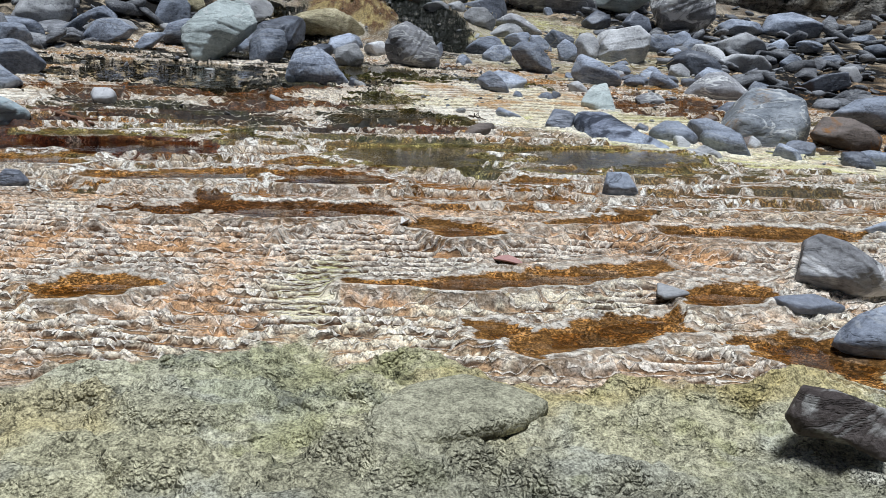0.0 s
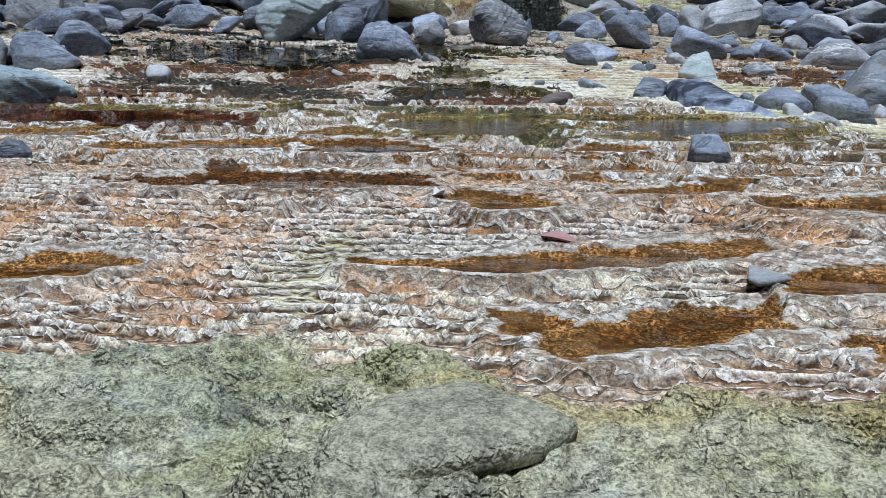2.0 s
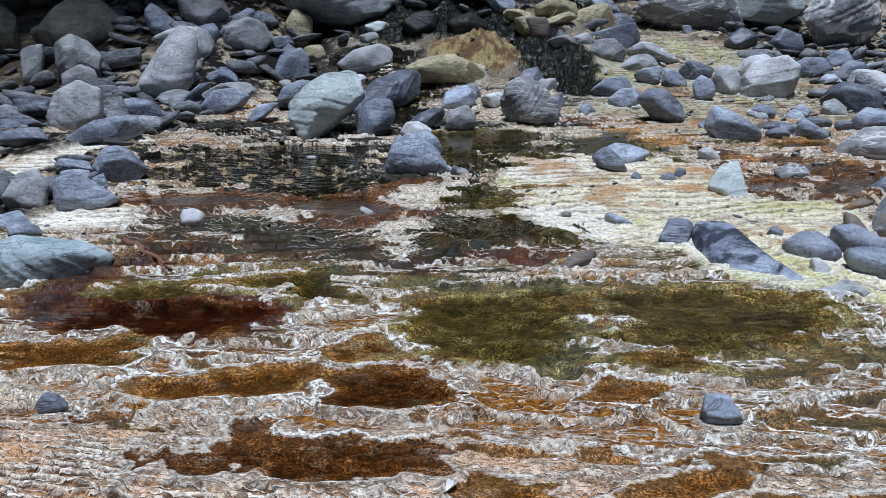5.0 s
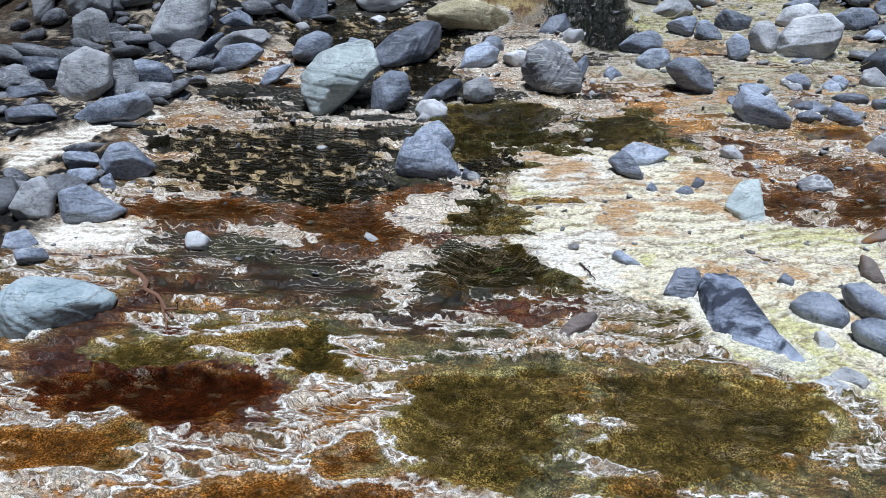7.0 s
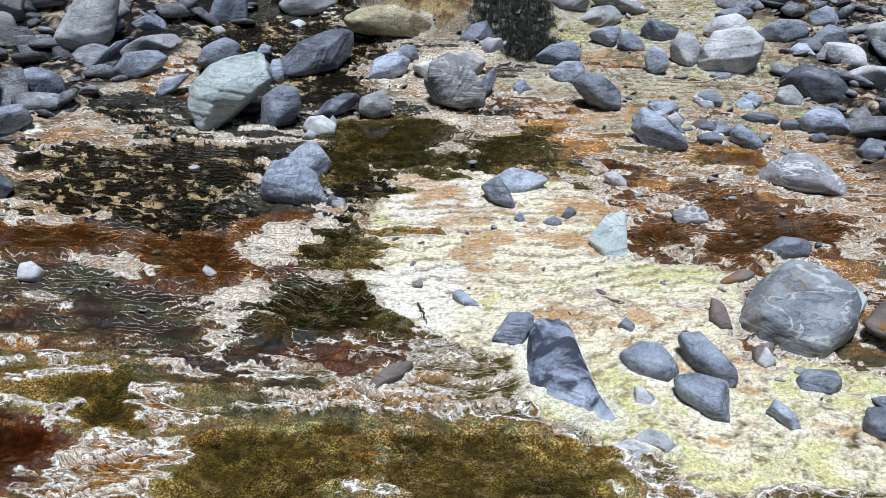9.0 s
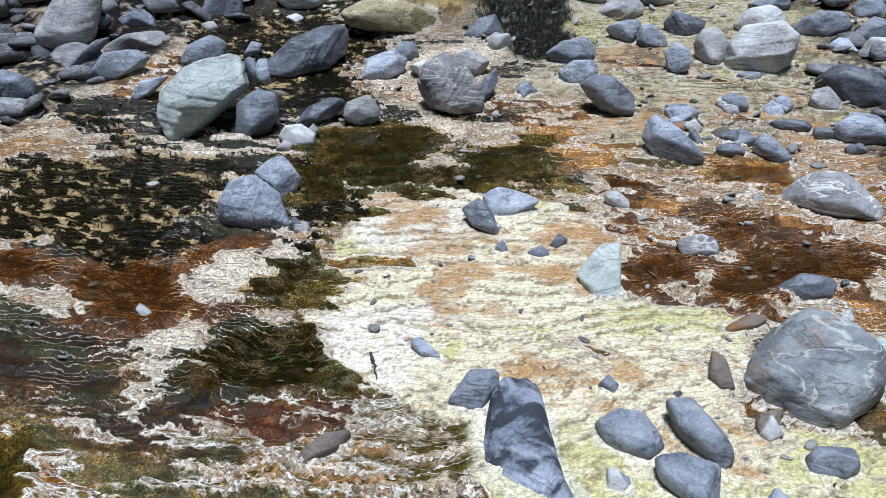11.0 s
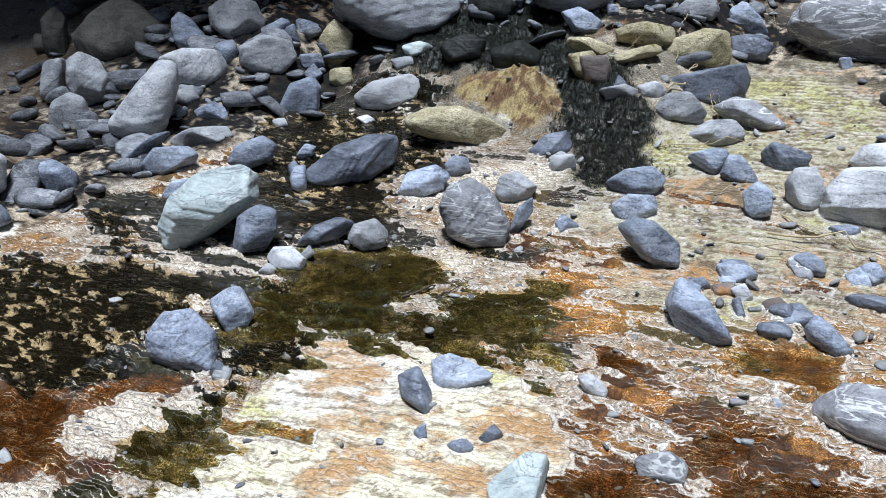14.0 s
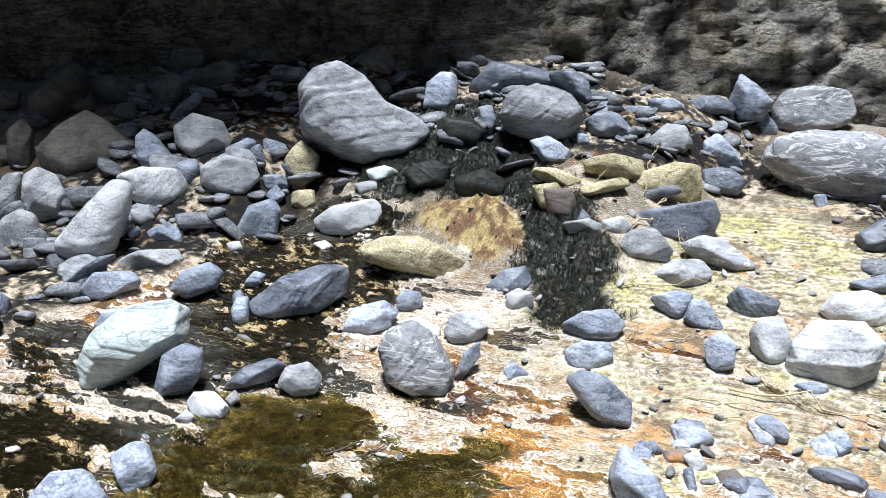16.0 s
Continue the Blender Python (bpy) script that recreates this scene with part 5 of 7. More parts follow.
pool("orange", [(0.19, 1.65), (0.30, 1.72), (0.40, 1.74), (0.42, 1.68), (0.29, 1.65)])
pool("orange", [(-0.14, 1.37), (-0.01, 1.42), (0.13, 1.44), (0.28, 1.50), (0.42, 1.51), (0.43, 1.48), (0.31, 1.43), (0.17, 1.38), (0.03, 1.35), (-0.11, 1.35)])
pool("orange", [(0.18, 1.21), (0.25, 1.28), (0.39, 1.32), (0.40, 1.28), (0.35, 1.23), (0.23, 1.18), (0.11, 1.17)])
pool("orange", [(0.44, 1.39), (0.60, 1.44), (0.60, 1.38), (0.49, 1.33), (0.43, 1.34)])
pool("orange", [(0.07, 1.24), (0.13, 1.25), (0.11, 1.21), (0.08, 1.21)])
pool("orange", [(0.45, 1.64), (0.71, 1.69), (0.86, 1.67), (0.78, 1.61), (0.57, 1.59), (0.45, 1.59)])
pool("orange", [(-0.68, 1.36), (-0.57, 1.40), (-0.47, 1.37), (-0.51, 1.30), (-0.65, 1.30)])
pool("dark", [(-0.33, 3.26), (-0.19, 3.33), (-0.09, 3.29), (0.06, 3.06), (-0.01, 3.00), (-0.27, 2.95), (-0.38, 3.04)])
pool("brown", [(-0.72, 3.53), (-0.45, 3.67), (-0.39, 3.62), (-0.65, 3.50)])
pool("stream", [(-0.38, 3.80), (-0.25, 4.00), (-0.18, 3.66), (-0.22, 3.46), (-0.22, 3.32), (-0.34, 3.31), (-0.33, 3.55)])
pool("stream", [(-1.93, 5.64), (-1.57, 6.17), (-1.17, 6.18), (-0.68, 5.90), (-0.77, 5.45), (-0.46, 5.13), (-0.85, 4.86), (-1.37, 5.06)])
pool("stream", [(-1.93, 4.44), (-1.64, 4.58), (-1.23, 4.31), (-1.32, 4.20), (-1.50, 4.18)])
pool("stream", [(-0.77, 4.37), (-0.46, 4.63), (-0.28, 4.81), (-0.35, 5.21), (0.01, 5.00), (-0.09, 4.57), (-0.34, 4.23), (-0.54, 4.17)])
pool("algae", [(-0.75, 4.53), (-0.51, 4.74), (-0.26, 4.92), (-0.06, 4.86), (-0.04, 4.65), (-0.06, 4.39), (-0.02, 4.23), (-0.16, 4.19), (-0.27, 4.08), (-0.32, 3.97), (-0.46, 3.93), (-0.58, 4.03), (-0.57, 4.22), (-0.71, 4.35)])
pool("algae", [(-0.08, 4.38), (-0.08, 4.58), (0.04, 4.76), (0.27, 4.84), (0.41, 4.68), (0.41, 4.54), (0.36, 4.38), (0.49, 4.24), (0.43, 4.16), (0.29, 4.19), (0.16, 4.19), (0.03, 4.18)])
pool("stream", [(-1.51, 3.72), (-1.29, 3.90), (-0.95, 4.01), (-0.68, 3.77), (-0.65, 3.59), (-0.85, 3.45), (-1.10, 3.39)])
pool("algae", [(-0.38, 3.42), (-0.35, 3.71), (-0.35, 3.86), (-0.27, 3.94), (-0.18, 3.95), (-0.16, 3.67), (-0.09, 3.45), (-0.01, 3.27), (0.12, 3.05), (-0.01, 2.94), (-0.16, 3.13)])
pool("stream", [(-1.56, 6.06), (-1.63, 6.25), (-1.58, 6.39), (-1.28, 6.44), (-0.97, 6.33), (-0.78, 6.15), (-1.14, 6.03)])
pool("orange", [(0.45, 1.23), (0.56, 1.28), (0.66, 1.17), (0.61, 1.07), (0.51, 1.14)])
zone("murk", [(-1.73, 3.98), (-1.41, 4.28), (-0.72, 4.32), (-0.35, 4.52), (-0.01, 4.64), (0.52, 4.80), (0.54, 4.28), (0.39, 4.25), (0.00, 4.23), (-0.19, 4.09), (-0.17, 3.78), (-0.07, 3.69), (-0.12, 3.54), (-0.14, 3.36), (-0.05, 3.19), (-0.03, 3.01), (0.22, 2.99), (0.21, 2.92), (-0.26, 2.70)])
zone("murk", [(-1.47, 3.09), (-1.25, 3.50), (-0.95, 3.57), (-0.63, 3.59), (-0.36, 3.71), (-0.17, 3.42), (0.07, 3.07), (0.21, 3.00), (0.18, 2.89), (-0.06, 2.68), (-0.38, 2.64), (-0.64, 2.71), (-0.94, 2.81), (-1.14, 2.74), (-1.21, 2.47), (-1.40, 2.44), (-1.29, 2.78)])
zone("murk", [(-1.93, 4.45), (-1.83, 4.74), (-1.39, 4.76), (-1.44, 5.17), (-1.20, 5.18), (-0.74, 4.94), (-0.64, 5.20), (-0.37, 5.08), (-0.15, 4.89), (0.16, 5.18), (0.06, 4.85), (-0.09, 4.57), (-0.25, 4.14), (-0.84, 3.76)])
zone("murk", [(-2.25, 5.91), (-1.99, 6.36), (-1.76, 6.40), (-1.02, 6.28), (-1.22, 6.14), (-1.29, 5.83), (-0.44, 5.99), (-0.21, 5.97), (-0.63, 5.76), (-0.77, 5.45), (-0.50, 5.10), (-0.21, 5.01), (-0.74, 4.88), (-1.23, 4.94), (-1.63, 5.13), (-1.84, 5.80)])
zone("murk", [(-0.25, 6.22), (-0.11, 6.40), (0.08, 6.45), (0.19, 6.26), (0.24, 6.00), (0.14, 5.72), (0.06, 5.46), (-0.07, 5.49), (-0.03, 5.86)])
zone("shelf", [(-0.57, 5.72), (-0.26, 5.95), (-0.06, 5.84), (-0.16, 5.66), (-0.42, 5.58)])
zone("shelf", [(-2.20, 4.82), (-2.13, 4.99), (-1.82, 4.79), (-1.86, 4.64)])
zone("shelf", [(-0.26, 4.58), (-0.17, 4.91), (-0.05, 4.86), (-0.08, 4.62)])
zone("shelf", [(-0.63, 3.45), (-0.50, 3.56), (-0.29, 3.72), (-0.22, 3.54), (-0.43, 3.33), (-0.65, 3.31)])
zone("shelf", [(-0.65, 3.04), (-0.52, 3.16), (-0.39, 3.27), (-0.38, 3.09), (-0.40, 2.93), (-0.43, 2.85)])
zone("shelf", [(-1.00, 3.96), (-0.75, 4.14), (-0.69, 3.88), (-0.75, 3.77)])
zone("shelf", [(-1.61, 3.88), (-1.42, 4.05), (-1.25, 3.82), (-1.41, 3.75)])
zone("shelf", [(-1.29, 4.18), (-0.99, 4.35), (-0.92, 4.15), (-1.21, 4.07)])
zone("shelf", [(-0.60, 3.03), (-0.45, 3.22), (-0.40, 3.24), (-0.45, 3.06), (-0.51, 2.98)])
zone("shelf", [(-0.66, 3.44), (-0.49, 3.58), (-0.36, 3.66), (-0.31, 3.43), (-0.39, 3.32), (-0.53, 3.38)])
zone("shelf", [(-1.65, 3.88), (-1.56, 3.97), (-1.38, 3.92), (-1.35, 3.74), (-1.48, 3.74)])
zone("shelf", [(-1.81, 3.02), (-1.48, 3.14), (-1.37, 3.03), (-1.56, 2.95), (-1.70, 2.96)])
zone("earth", [(0.68, 4.20), (0.75, 4.62), (1.03, 4.37), (1.16, 4.36), (1.46, 4.44), (1.57, 4.36), (1.57, 4.12), (1.38, 4.14), (1.31, 3.97), (1.16, 3.76), (0.97, 3.84), (0.90, 3.71), (0.81, 3.77), (0.87, 3.90), (0.75, 3.96)])
zone("earth", [(1.37, 3.91), (1.57, 4.07), (1.58, 3.79), (1.42, 3.82)])
zone("rusty", [(0.97, 4.83), (1.23, 4.99), (1.32, 4.86), (1.13, 4.71), (0.97, 4.69)])
zone("rusty", [(0.17, 4.79), (0.49, 4.90), (0.69, 4.94), (0.55, 4.65), (0.36, 4.54)])
zone("rusty", [(-0.15, 3.62), (-0.06, 3.73), (0.10, 3.74), (0.07, 3.66), (-0.10, 3.60)])
zone("rusty", [(0.12, 3.70), (0.34, 3.80), (0.41, 3.73), (0.27, 3.64), (0.16, 3.64)])
zone("rusty", [(0.26, 4.98), (0.45, 5.17), (0.60, 5.07), (0.46, 4.94), (0.28, 4.82)])
zone("rusty", [(0.26, 4.62), (0.45, 4.93), (0.69, 4.89), (0.64, 4.74), (0.34, 4.54)])
zone("bloom", [(-0.94, 2.65), (-0.64, 2.71), (-0.39, 2.67), (-0.22, 2.67), (0.07, 2.67), (0.48, 2.76), (0.75, 2.63), (0.91, 2.56), (0.84, 2.26), (0.03, 2.06), (-0.26, 2.21), (-0.40, 2.39), (-0.63, 2.34), (-0.70, 2.46), (-0.91, 2.51)])
zone("blood", [(-1.45, 2.43), (-1.22, 2.50), (-1.10, 2.38), (-0.82, 2.46), (-0.66, 2.41), (-0.61, 2.32), (-0.70, 2.21), (-0.88, 2.15), (-0.93, 2.19), (-1.10, 2.13), (-1.25, 2.22)])
zone("green", [(-0.83, 1.00), (-0.56, 1.03), (-0.43, 1.08), (-0.28, 1.13), (-0.17, 1.19), (-0.09, 1.12), (0.01, 1.13), (0.10, 1.07), (0.25, 1.06), (0.36, 1.06), (0.50, 1.12), (0.74, 1.33), (1.09, 1.39), (0.47, 0.46), (-0.47, 0.43)])
zone("cream", [(-0.25, 4.11), (0.10, 4.26), (0.47, 4.23), (0.73, 4.04), (0.77, 3.68), (1.12, 3.72), (1.16, 3.50), (1.11, 3.24), (1.53, 3.28), (1.69, 3.14), (1.61, 2.81), (0.97, 2.60), (0.90, 2.68), (0.76, 2.70), (0.54, 2.77), (0.42, 2.99), (0.24, 3.03), (0.06, 3.11), (-0.13, 3.33), (-0.18, 3.60)])
zone("moss", [(-0.04, 6.24), (0.36, 7.65), (1.28, 7.42), (1.55, 6.67), (1.62, 5.38), (0.79, 4.84), (0.31, 5.21), (0.02, 5.54)])
zone("white", [(-0.08, 3.24), (-0.12, 3.36), (0.16, 3.49), (0.29, 3.43), (0.20, 3.25), (0.26, 3.08), (0.11, 3.04)])
zone("white", [(-0.22, 3.93), (-0.17, 4.09), (0.07, 4.19), (0.19, 3.94), (0.13, 3.81), (-0.11, 3.72)])
zone("ochre", [(-0.95, 6.30), (-0.95, 6.41), (-0.60, 6.56), (-0.42, 6.54), (-0.29, 6.30), (-0.45, 6.17), (-0.71, 6.21)])
zone("moss", [(0.51, 7.06), (0.44, 7.59), (0.92, 7.73), (1.31, 7.09), (0.96, 6.60), (0.61, 6.74)])
zone("cream", [(-0.23, 1.45), (-0.18, 1.52), (-0.13, 1.40), (-0.15, 1.27), (-0.20, 1.20), (-0.24, 1.31)])
zone("white", [(-2.39, 3.63), (-2.29, 3.72), (-2.14, 3.88), (-1.96, 4.17), (-1.89, 4.10), (-1.99, 3.85), (-2.08, 3.65), (-2.17, 3.47), (-2.24, 3.43)])
zone("white", [(-1.74, 2.91), (-1.73, 3.07), (-1.53, 3.18), (-1.47, 3.13), (-1.41, 2.98)])
zone("black", [(-1.84, 6.96), (-1.93, 7.49), (-1.68, 7.54), (-1.12, 7.50), (-0.58, 7.07), (-0.30, 6.79), (0.02, 6.51), (0.19, 6.34), (0.29, 6.02), (0.17, 5.79), (-0.03, 5.86), (-0.25, 6.22), (-0.43, 6.50), (-0.98, 6.46), (-1.04, 6.31), (-1.40, 6.38)])


def spread(*stretches):
    """Coordinates from stretches of (end, step), starting at the first end."""
    out = [stretches[0][0]]
    for end, step in stretches[1:]:
        count = max(1, round((end - out[-1]) / step))
        out += list(np.linspace(out[-1], end, count + 1)[1:])
    return np.array(out)


def grid_mesh(name, x, y, z, keep=None):
    """A sheet of quads over the arrays x, y, z (rows by columns)."""
    rows, cols = x.shape
    ids = np.arange(rows * cols).reshape(rows, cols)
    quads = np.stack([ids[:-1, :-1], ids[:-1, 1:], ids[1:, 1:], ids[1:, :-1]], -1).reshape(-1, 4)
    points = np.stack([x, y, z], -1).reshape(-1, 3)
    picked = None
    if keep is not None:
        quads = quads[keep.reshape(-1)[quads].any(1)]
        picked, back = np.unique(quads, return_inverse=True)
        points, quads = points[picked], back.reshape(-1, 4)
    me = bpy.data.meshes.new(name)
    me.vertices.add(len(points))
    me.vertices.foreach_set("co", points.astype(np.float32).ravel())
    me.loops.add(quads.size)
    me.loops.foreach_set("vertex_index", quads.astype(np.int32).ravel())
    me.polygons.add(len(quads))
    me.polygons.foreach_set("loop_start", np.arange(0, quads.size, 4, dtype=np.int32))
    me.polygons.foreach_set("use_smooth", np.ones(len(quads), bool))
    me.update(calc_edges=True)
    return me, picked


def add_floats(me, name, values):
    me.attributes.new(name, "FLOAT", "POINT").data.foreach_set("value", np.asarray(values, np.float32).ravel())


def add_tone(me, rgb, name="tone"):
    rgba = np.concatenate([rgb.reshape(-1, 3), np.ones((rgb.size // 3, 1))], 1)
    me.attributes.new(name, "FLOAT_COLOR", "POINT").data.foreach_set("color", rgba.astype(np.float32).ravel())


def blend(a, b, k):
    return a + (np.asarray(b, float) - a) * np.asarray(k)[..., None]


xs = spread((-60,), (-12, 6), (-5, 0.5), (-2.6, 0.03), (-1.2, 0.011), (1.5, 0.0065), (2.8, 0.013), (5, 0.1), (12, 0.6), (60, 6))
ys = spread((-60,), (-6, 6), (0.3, 0.3), (0.6, 0.02), (1.05, 0.0045), (1.85, 0.0025), (2.8, 0.005), (4.6, 0.009), (8.5, 0.016), (10, 0.1), (60, 5))
X, Y = np.meshgrid(xs, ys)
near = smooth(X, -5, -3) * (1 - smooth(X, 3.5, 5.5)) * smooth(Y, -1, 0.3) * (1 - smooth(Y, 8, 9.5))
B = base(X, Y)

# wandering of every outline
wx = X + 0.05 * fbm2(X * 4, Y * 4, 11) + 0.045 * fbm2(X * 13, Y * 20, 12, 5)
wy = Y + 0.035 * fbm2(X * 4, Y * 4, 21) + 0.03 * fbm2(X * 13, Y * 20, 22, 5)
part = {k: np.zeros_like(X) for k in (*CRUSTS, *REGIONS)}
for kind, outline in ZONES:
    fade = 0.2 if kind == "moss" else 0.06 if kind in REGIONS or kind == "black" else 0.018
    part[kind] = np.maximum(part[kind], smooth(inside(outline, wx, wy) + (0.25 * fbm2(X * 3, Y * 4, 13) if kind == "moss" else 0.16 * fbm2(X * 5, Y * 6, 14) if kind == "black" else 0.0), -fade, fade))
part["green"] = np.maximum(part["green"], 1 - smooth(wy, 0.55, 0.8))
for kind in part:
    part[kind] = part[kind] * near

# stream width: travertine between the banks, rubble beyond
left_bank = np.interp(wy, (0, 2, 3, 4, 5, 6, 7), (-3, -2.2, -1.75, -1.9, -1.9, -1.75, -1.5))
right_bank = np.interp(wy, (0, 1.5, 3, 4, 5, 6, 7), (1.3, 1.4, 2.0, 2.1, 1.7, 1.3, 1.0))
bed = smooth(wx - left_bank, -0.1, 0.1) * (1 - smooth(wx - right_bank, -0.15, 0.15)) * (1 - smooth(wy, 6.9, 7.3)) * near
bed = np.maximum(bed, np.maximum(np.maximum(part["moss"], part["cream"]), part["white"]))
face = smooth(Y, 0.95, 1.15) * (1 - smooth(Y, 1.6, 1.9))

# rimstone steps
n_a, n_b, n_c = fbm2(X * 1.6, Y * 2.6, 31), fbm2(X * 6, Y * 9, 32), fbm2(X * 24, Y * 34, 33, 3)
n_d = fbm2(X * 75, Y * 85, 36, 2)
scallop = np.abs(fbm2(X * 24, Y * 32, 39, 3))
thin = (0.0024 + 0.0022 * smooth(Y, 1.6, 2.2) + 0.0008 * np.clip(Y, 0, 6)) * (0.6 + 0.8 * grain2(X * 6, Y * 9, 37))


n_e = fbm2(X * 3.2, Y * 4.6, 38, 3)


def terraces(step, broad, waves, ripples, crinkle, scallops, lean):
    """Stepped height, rim and basin of rimstone that drops step metres at a time."""
    u = (B + lean * Y + 0.010 * n_a + broad * n_e + waves * n_b + ripples * n_c + crinkle * n_d + scallops * scallop) / step
    f = u - np.floor(u)
    gy, gx = np.gradient(u, ys, xs)
    steep = np.hypot(gx, gy) + 2.0
    above, below = f / steep, (1 - f) / steep  # metres from the rim downstream, and from the next one upstream
    lip = np.maximum(1 - smooth(above, 0.7 * thin, 1.2 * thin), smooth(-below, -0.4 * thin, -0.1 * thin))
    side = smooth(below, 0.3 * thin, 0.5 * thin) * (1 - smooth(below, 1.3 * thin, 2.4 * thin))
    hollow = smooth(above, 1.2 * thin, 2.2 * thin) * smooth(below, 0.8 * thin, 1.6 * thin)
    high = step * (np.floor(u) + 0.05 * f + 0.95 * smooth(-below, -0.9 * thin, 0.0)) + 0.004 * lip * (0.7 + 0.6 * grain2(X * 14, Y * 14, 34)) - 0.003 * hollow - lean * Y
    return high, lip, hollow, side


fine, wide, open_bed = terraces(0.0052, 0.004, 0.006, 0.003, 0.0008, 0.0045, 0.02), terraces(0.0125, 0.013, 0.003, 0.0025, 0.0014, 0.006, 0.04), terraces(0.0105, 0.008, 0.006, 0.003, 0.0010, 0.005, 0.03)
coarse = terraces(0.0074, 0.006, 0.007, 0.005, 0.0012, 0.0075, 0.01)
mixed = smooth(fbm2(X * 2.4, Y * 4.5, 40, 3) + 0.25 * n_b, 0.0, 0.12)
fine = [a + (b - a) * mixed for a, b in zip(fine, coarse)]
far = smooth(Y, 2.8, 3.2)
tread, rim, basin, riser = (w + (o - w) * far + (n - w - (o - w) * far) * face for n, w, o in zip(fine, wide, open_bed))
rim = rim * smooth(grain2(X * 8, Y * 12, 35) + 0.5 * n_c - 0.22 * far * (1 - face), 0.1, 0.45)
steps = bed * (1 - part["green"])
pale = np.maximum(np.maximum(part["cream"], part["moss"]), part["white"])
Z = B + (tread - B) * steps * (1 - part["black"]) * (1 - 0.6 * pale)
lip_u = (B + 0.07 * Y + 0.008 * n_a + 0.0055 * n_b + 0.0025 * n_c) / (0.0024 + 0.0010 * smooth(Y, 1.8, 2.6))
# flaking crust of the green foreshore
edge, own = plates(X * 9 + 0.5 * n_b, Y * 13 + 0.4 * n_b, 41)
edge2, own2 = plates(X * 28 + 0.8 * n_b, Y * 36 - 0.8 * n_b, 42)
shelf = fbm2(X * 3.4 + 0.6 * Y, Y * 6.5, 44) * 5.0
Z += part["green"] * 0.009 * (np.floor(shelf) + smooth(shelf - np.floor(shelf), 0.86, 1.0))
Z += part["green"] * (0.009 * (own - 0.5) * smooth(edge, 0.0, 0.05) + 0.008 * (own2 - 0.5) * smooth(edge2, 0.0, 0.1) + 0.016 * fbm2(X * 4, Y * 5, 43) + 0.002 * n_c)
lumps = fbm2(X * 11, Y * 16, 45, 4) + 0.5 * fbm2(X * 3, Y * 4, 46, 2)
Z += part["green"] * (0.010 * smooth(lumps, 0.16, 0.24) + 0.008 * smooth(lumps, 0.34, 0.40))
# fluted cascade and its knobs
ledge = (B + 0.05 * fbm2(X * 5, Y * 5, 51)) / 0.05
Z += part["black"] * (0.05 * (np.floor(ledge) + smooth(ledge - np.floor(ledge), 0.6, 1.0)) - B + 0.02 * fbm2(X * 22, Y * 8, 52, 3)) 
mound = sum(smooth(inside(o, wx, wy), -0.03, 0.16) for kind, o in ZONES if kind == "ochre") * near * (0.05 + 0.04 * fbm2(X * 4, Y * 4, 53) + 0.10 * np.abs(fbm2(X * 7, Y * 7, 54)) + 0.04 * np.abs(fbm2(X * 20, Y * 20, 55)))
Z += mound
lip_u += mound / 0.009
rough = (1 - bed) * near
Z += rough * (0.05 * fbm2(X * 3, Y * 3, 61) + 0.03 * np.abs(fbm2(X * 14, Y * 14, 62)))
Z += (1 - near) * 0.15 * fbm2(X * 0.4, Y * 0.4, 63)

# pools
streaks = 0.9 * fbm2(X * 2.2, Y * 6.5, 86, 3) + 0.75 * fbm2(X * 7, Y * 21, 87, 3) + 0.35 * fbm2(X * 22, Y * 48, 85, 3)
level, depth_in, runs = np.full_like(X, -9.0), np.full_like(X, -9.0), np.zeros_like(X)
pool_tone, pool_k = np.zeros(X.shape + (3,)), np.zeros_like(X)
for kind, outline in POOLS:
    mid = np.array(outline)
    top = float(np.median(base(mid[:, 0], mid[:, 1]))) - (0.004 if kind == "stream" else 0.0)
    lo, hi = mid.min(0) - 0.35, mid.max(0) + 0.35
    r0, r1 = np.searchsorted(ys, (lo[1], hi[1]))
    c0, c1 = np.searchsorted(xs, (lo[0], hi[0]))
    w = np.s_[r0:r1, c0:c1]
    d = inside(outline, wx[w], wy[w])
    if kind in ("stream", "algae"):
        tilted = B[w]
        top_here = tilted - 0.002
        d = d + (0.10 if kind == "stream" else 0.05) * fbm2(X[w] * 7, Y[w] * 12, 71) + 0.13 * streaks[w] - (0.05 if kind == "stream" else 0.02)
    else:
        top_here = np.full_like(d, top)
        d = d + (0.018 if kind == "orange" else 0.08 if kind == "olive" else 0.05) * streaks[w] + (0.02 if kind == "orange" else 0.0)
    k = smooth(d, -0.035, 0.0)
    shore = np.exp(-(((d + 0.012) / 0.012) ** 2)) * 0.006
    Z[w] = Z[w] + (np.maximum(top_here + 0.001, np.minimum(Z[w], top_here + 0.006)) - Z[w]) * k * (0.0 if kind in ("stream", "algae") else 1.0)
    Z[w] += shore - DEPTHS[kind] * smooth(d, -0.004, 0.09) * (0.8 + 0.5 * n_b[w])
    take = d > depth_in[w]
    depth_in[w] = np.where(take, d, depth_in[w])
    level[w] = np.where(take, top_here - 0.001, level[w])
    runs[w] = np.where(take, 1.0 if kind == "stream" else 0.5 if kind == "dark" else 0.0, runs[w])
    kk = smooth(d, -0.006, 0.02)
    pool_tone[w] = blend(pool_tone[w], TONES[kind], smooth(d, -0.07, -0.04) * take)
    pool_k[w] = np.maximum(pool_k[w], kk)

# colours of the crust
c_a, c_b, c_c = fbm2(X * 2.2, Y * 3.2, 81), fbm2(X * 8, Y * 12, 82), fbm2(X * 35, Y * 50, 83, 3)
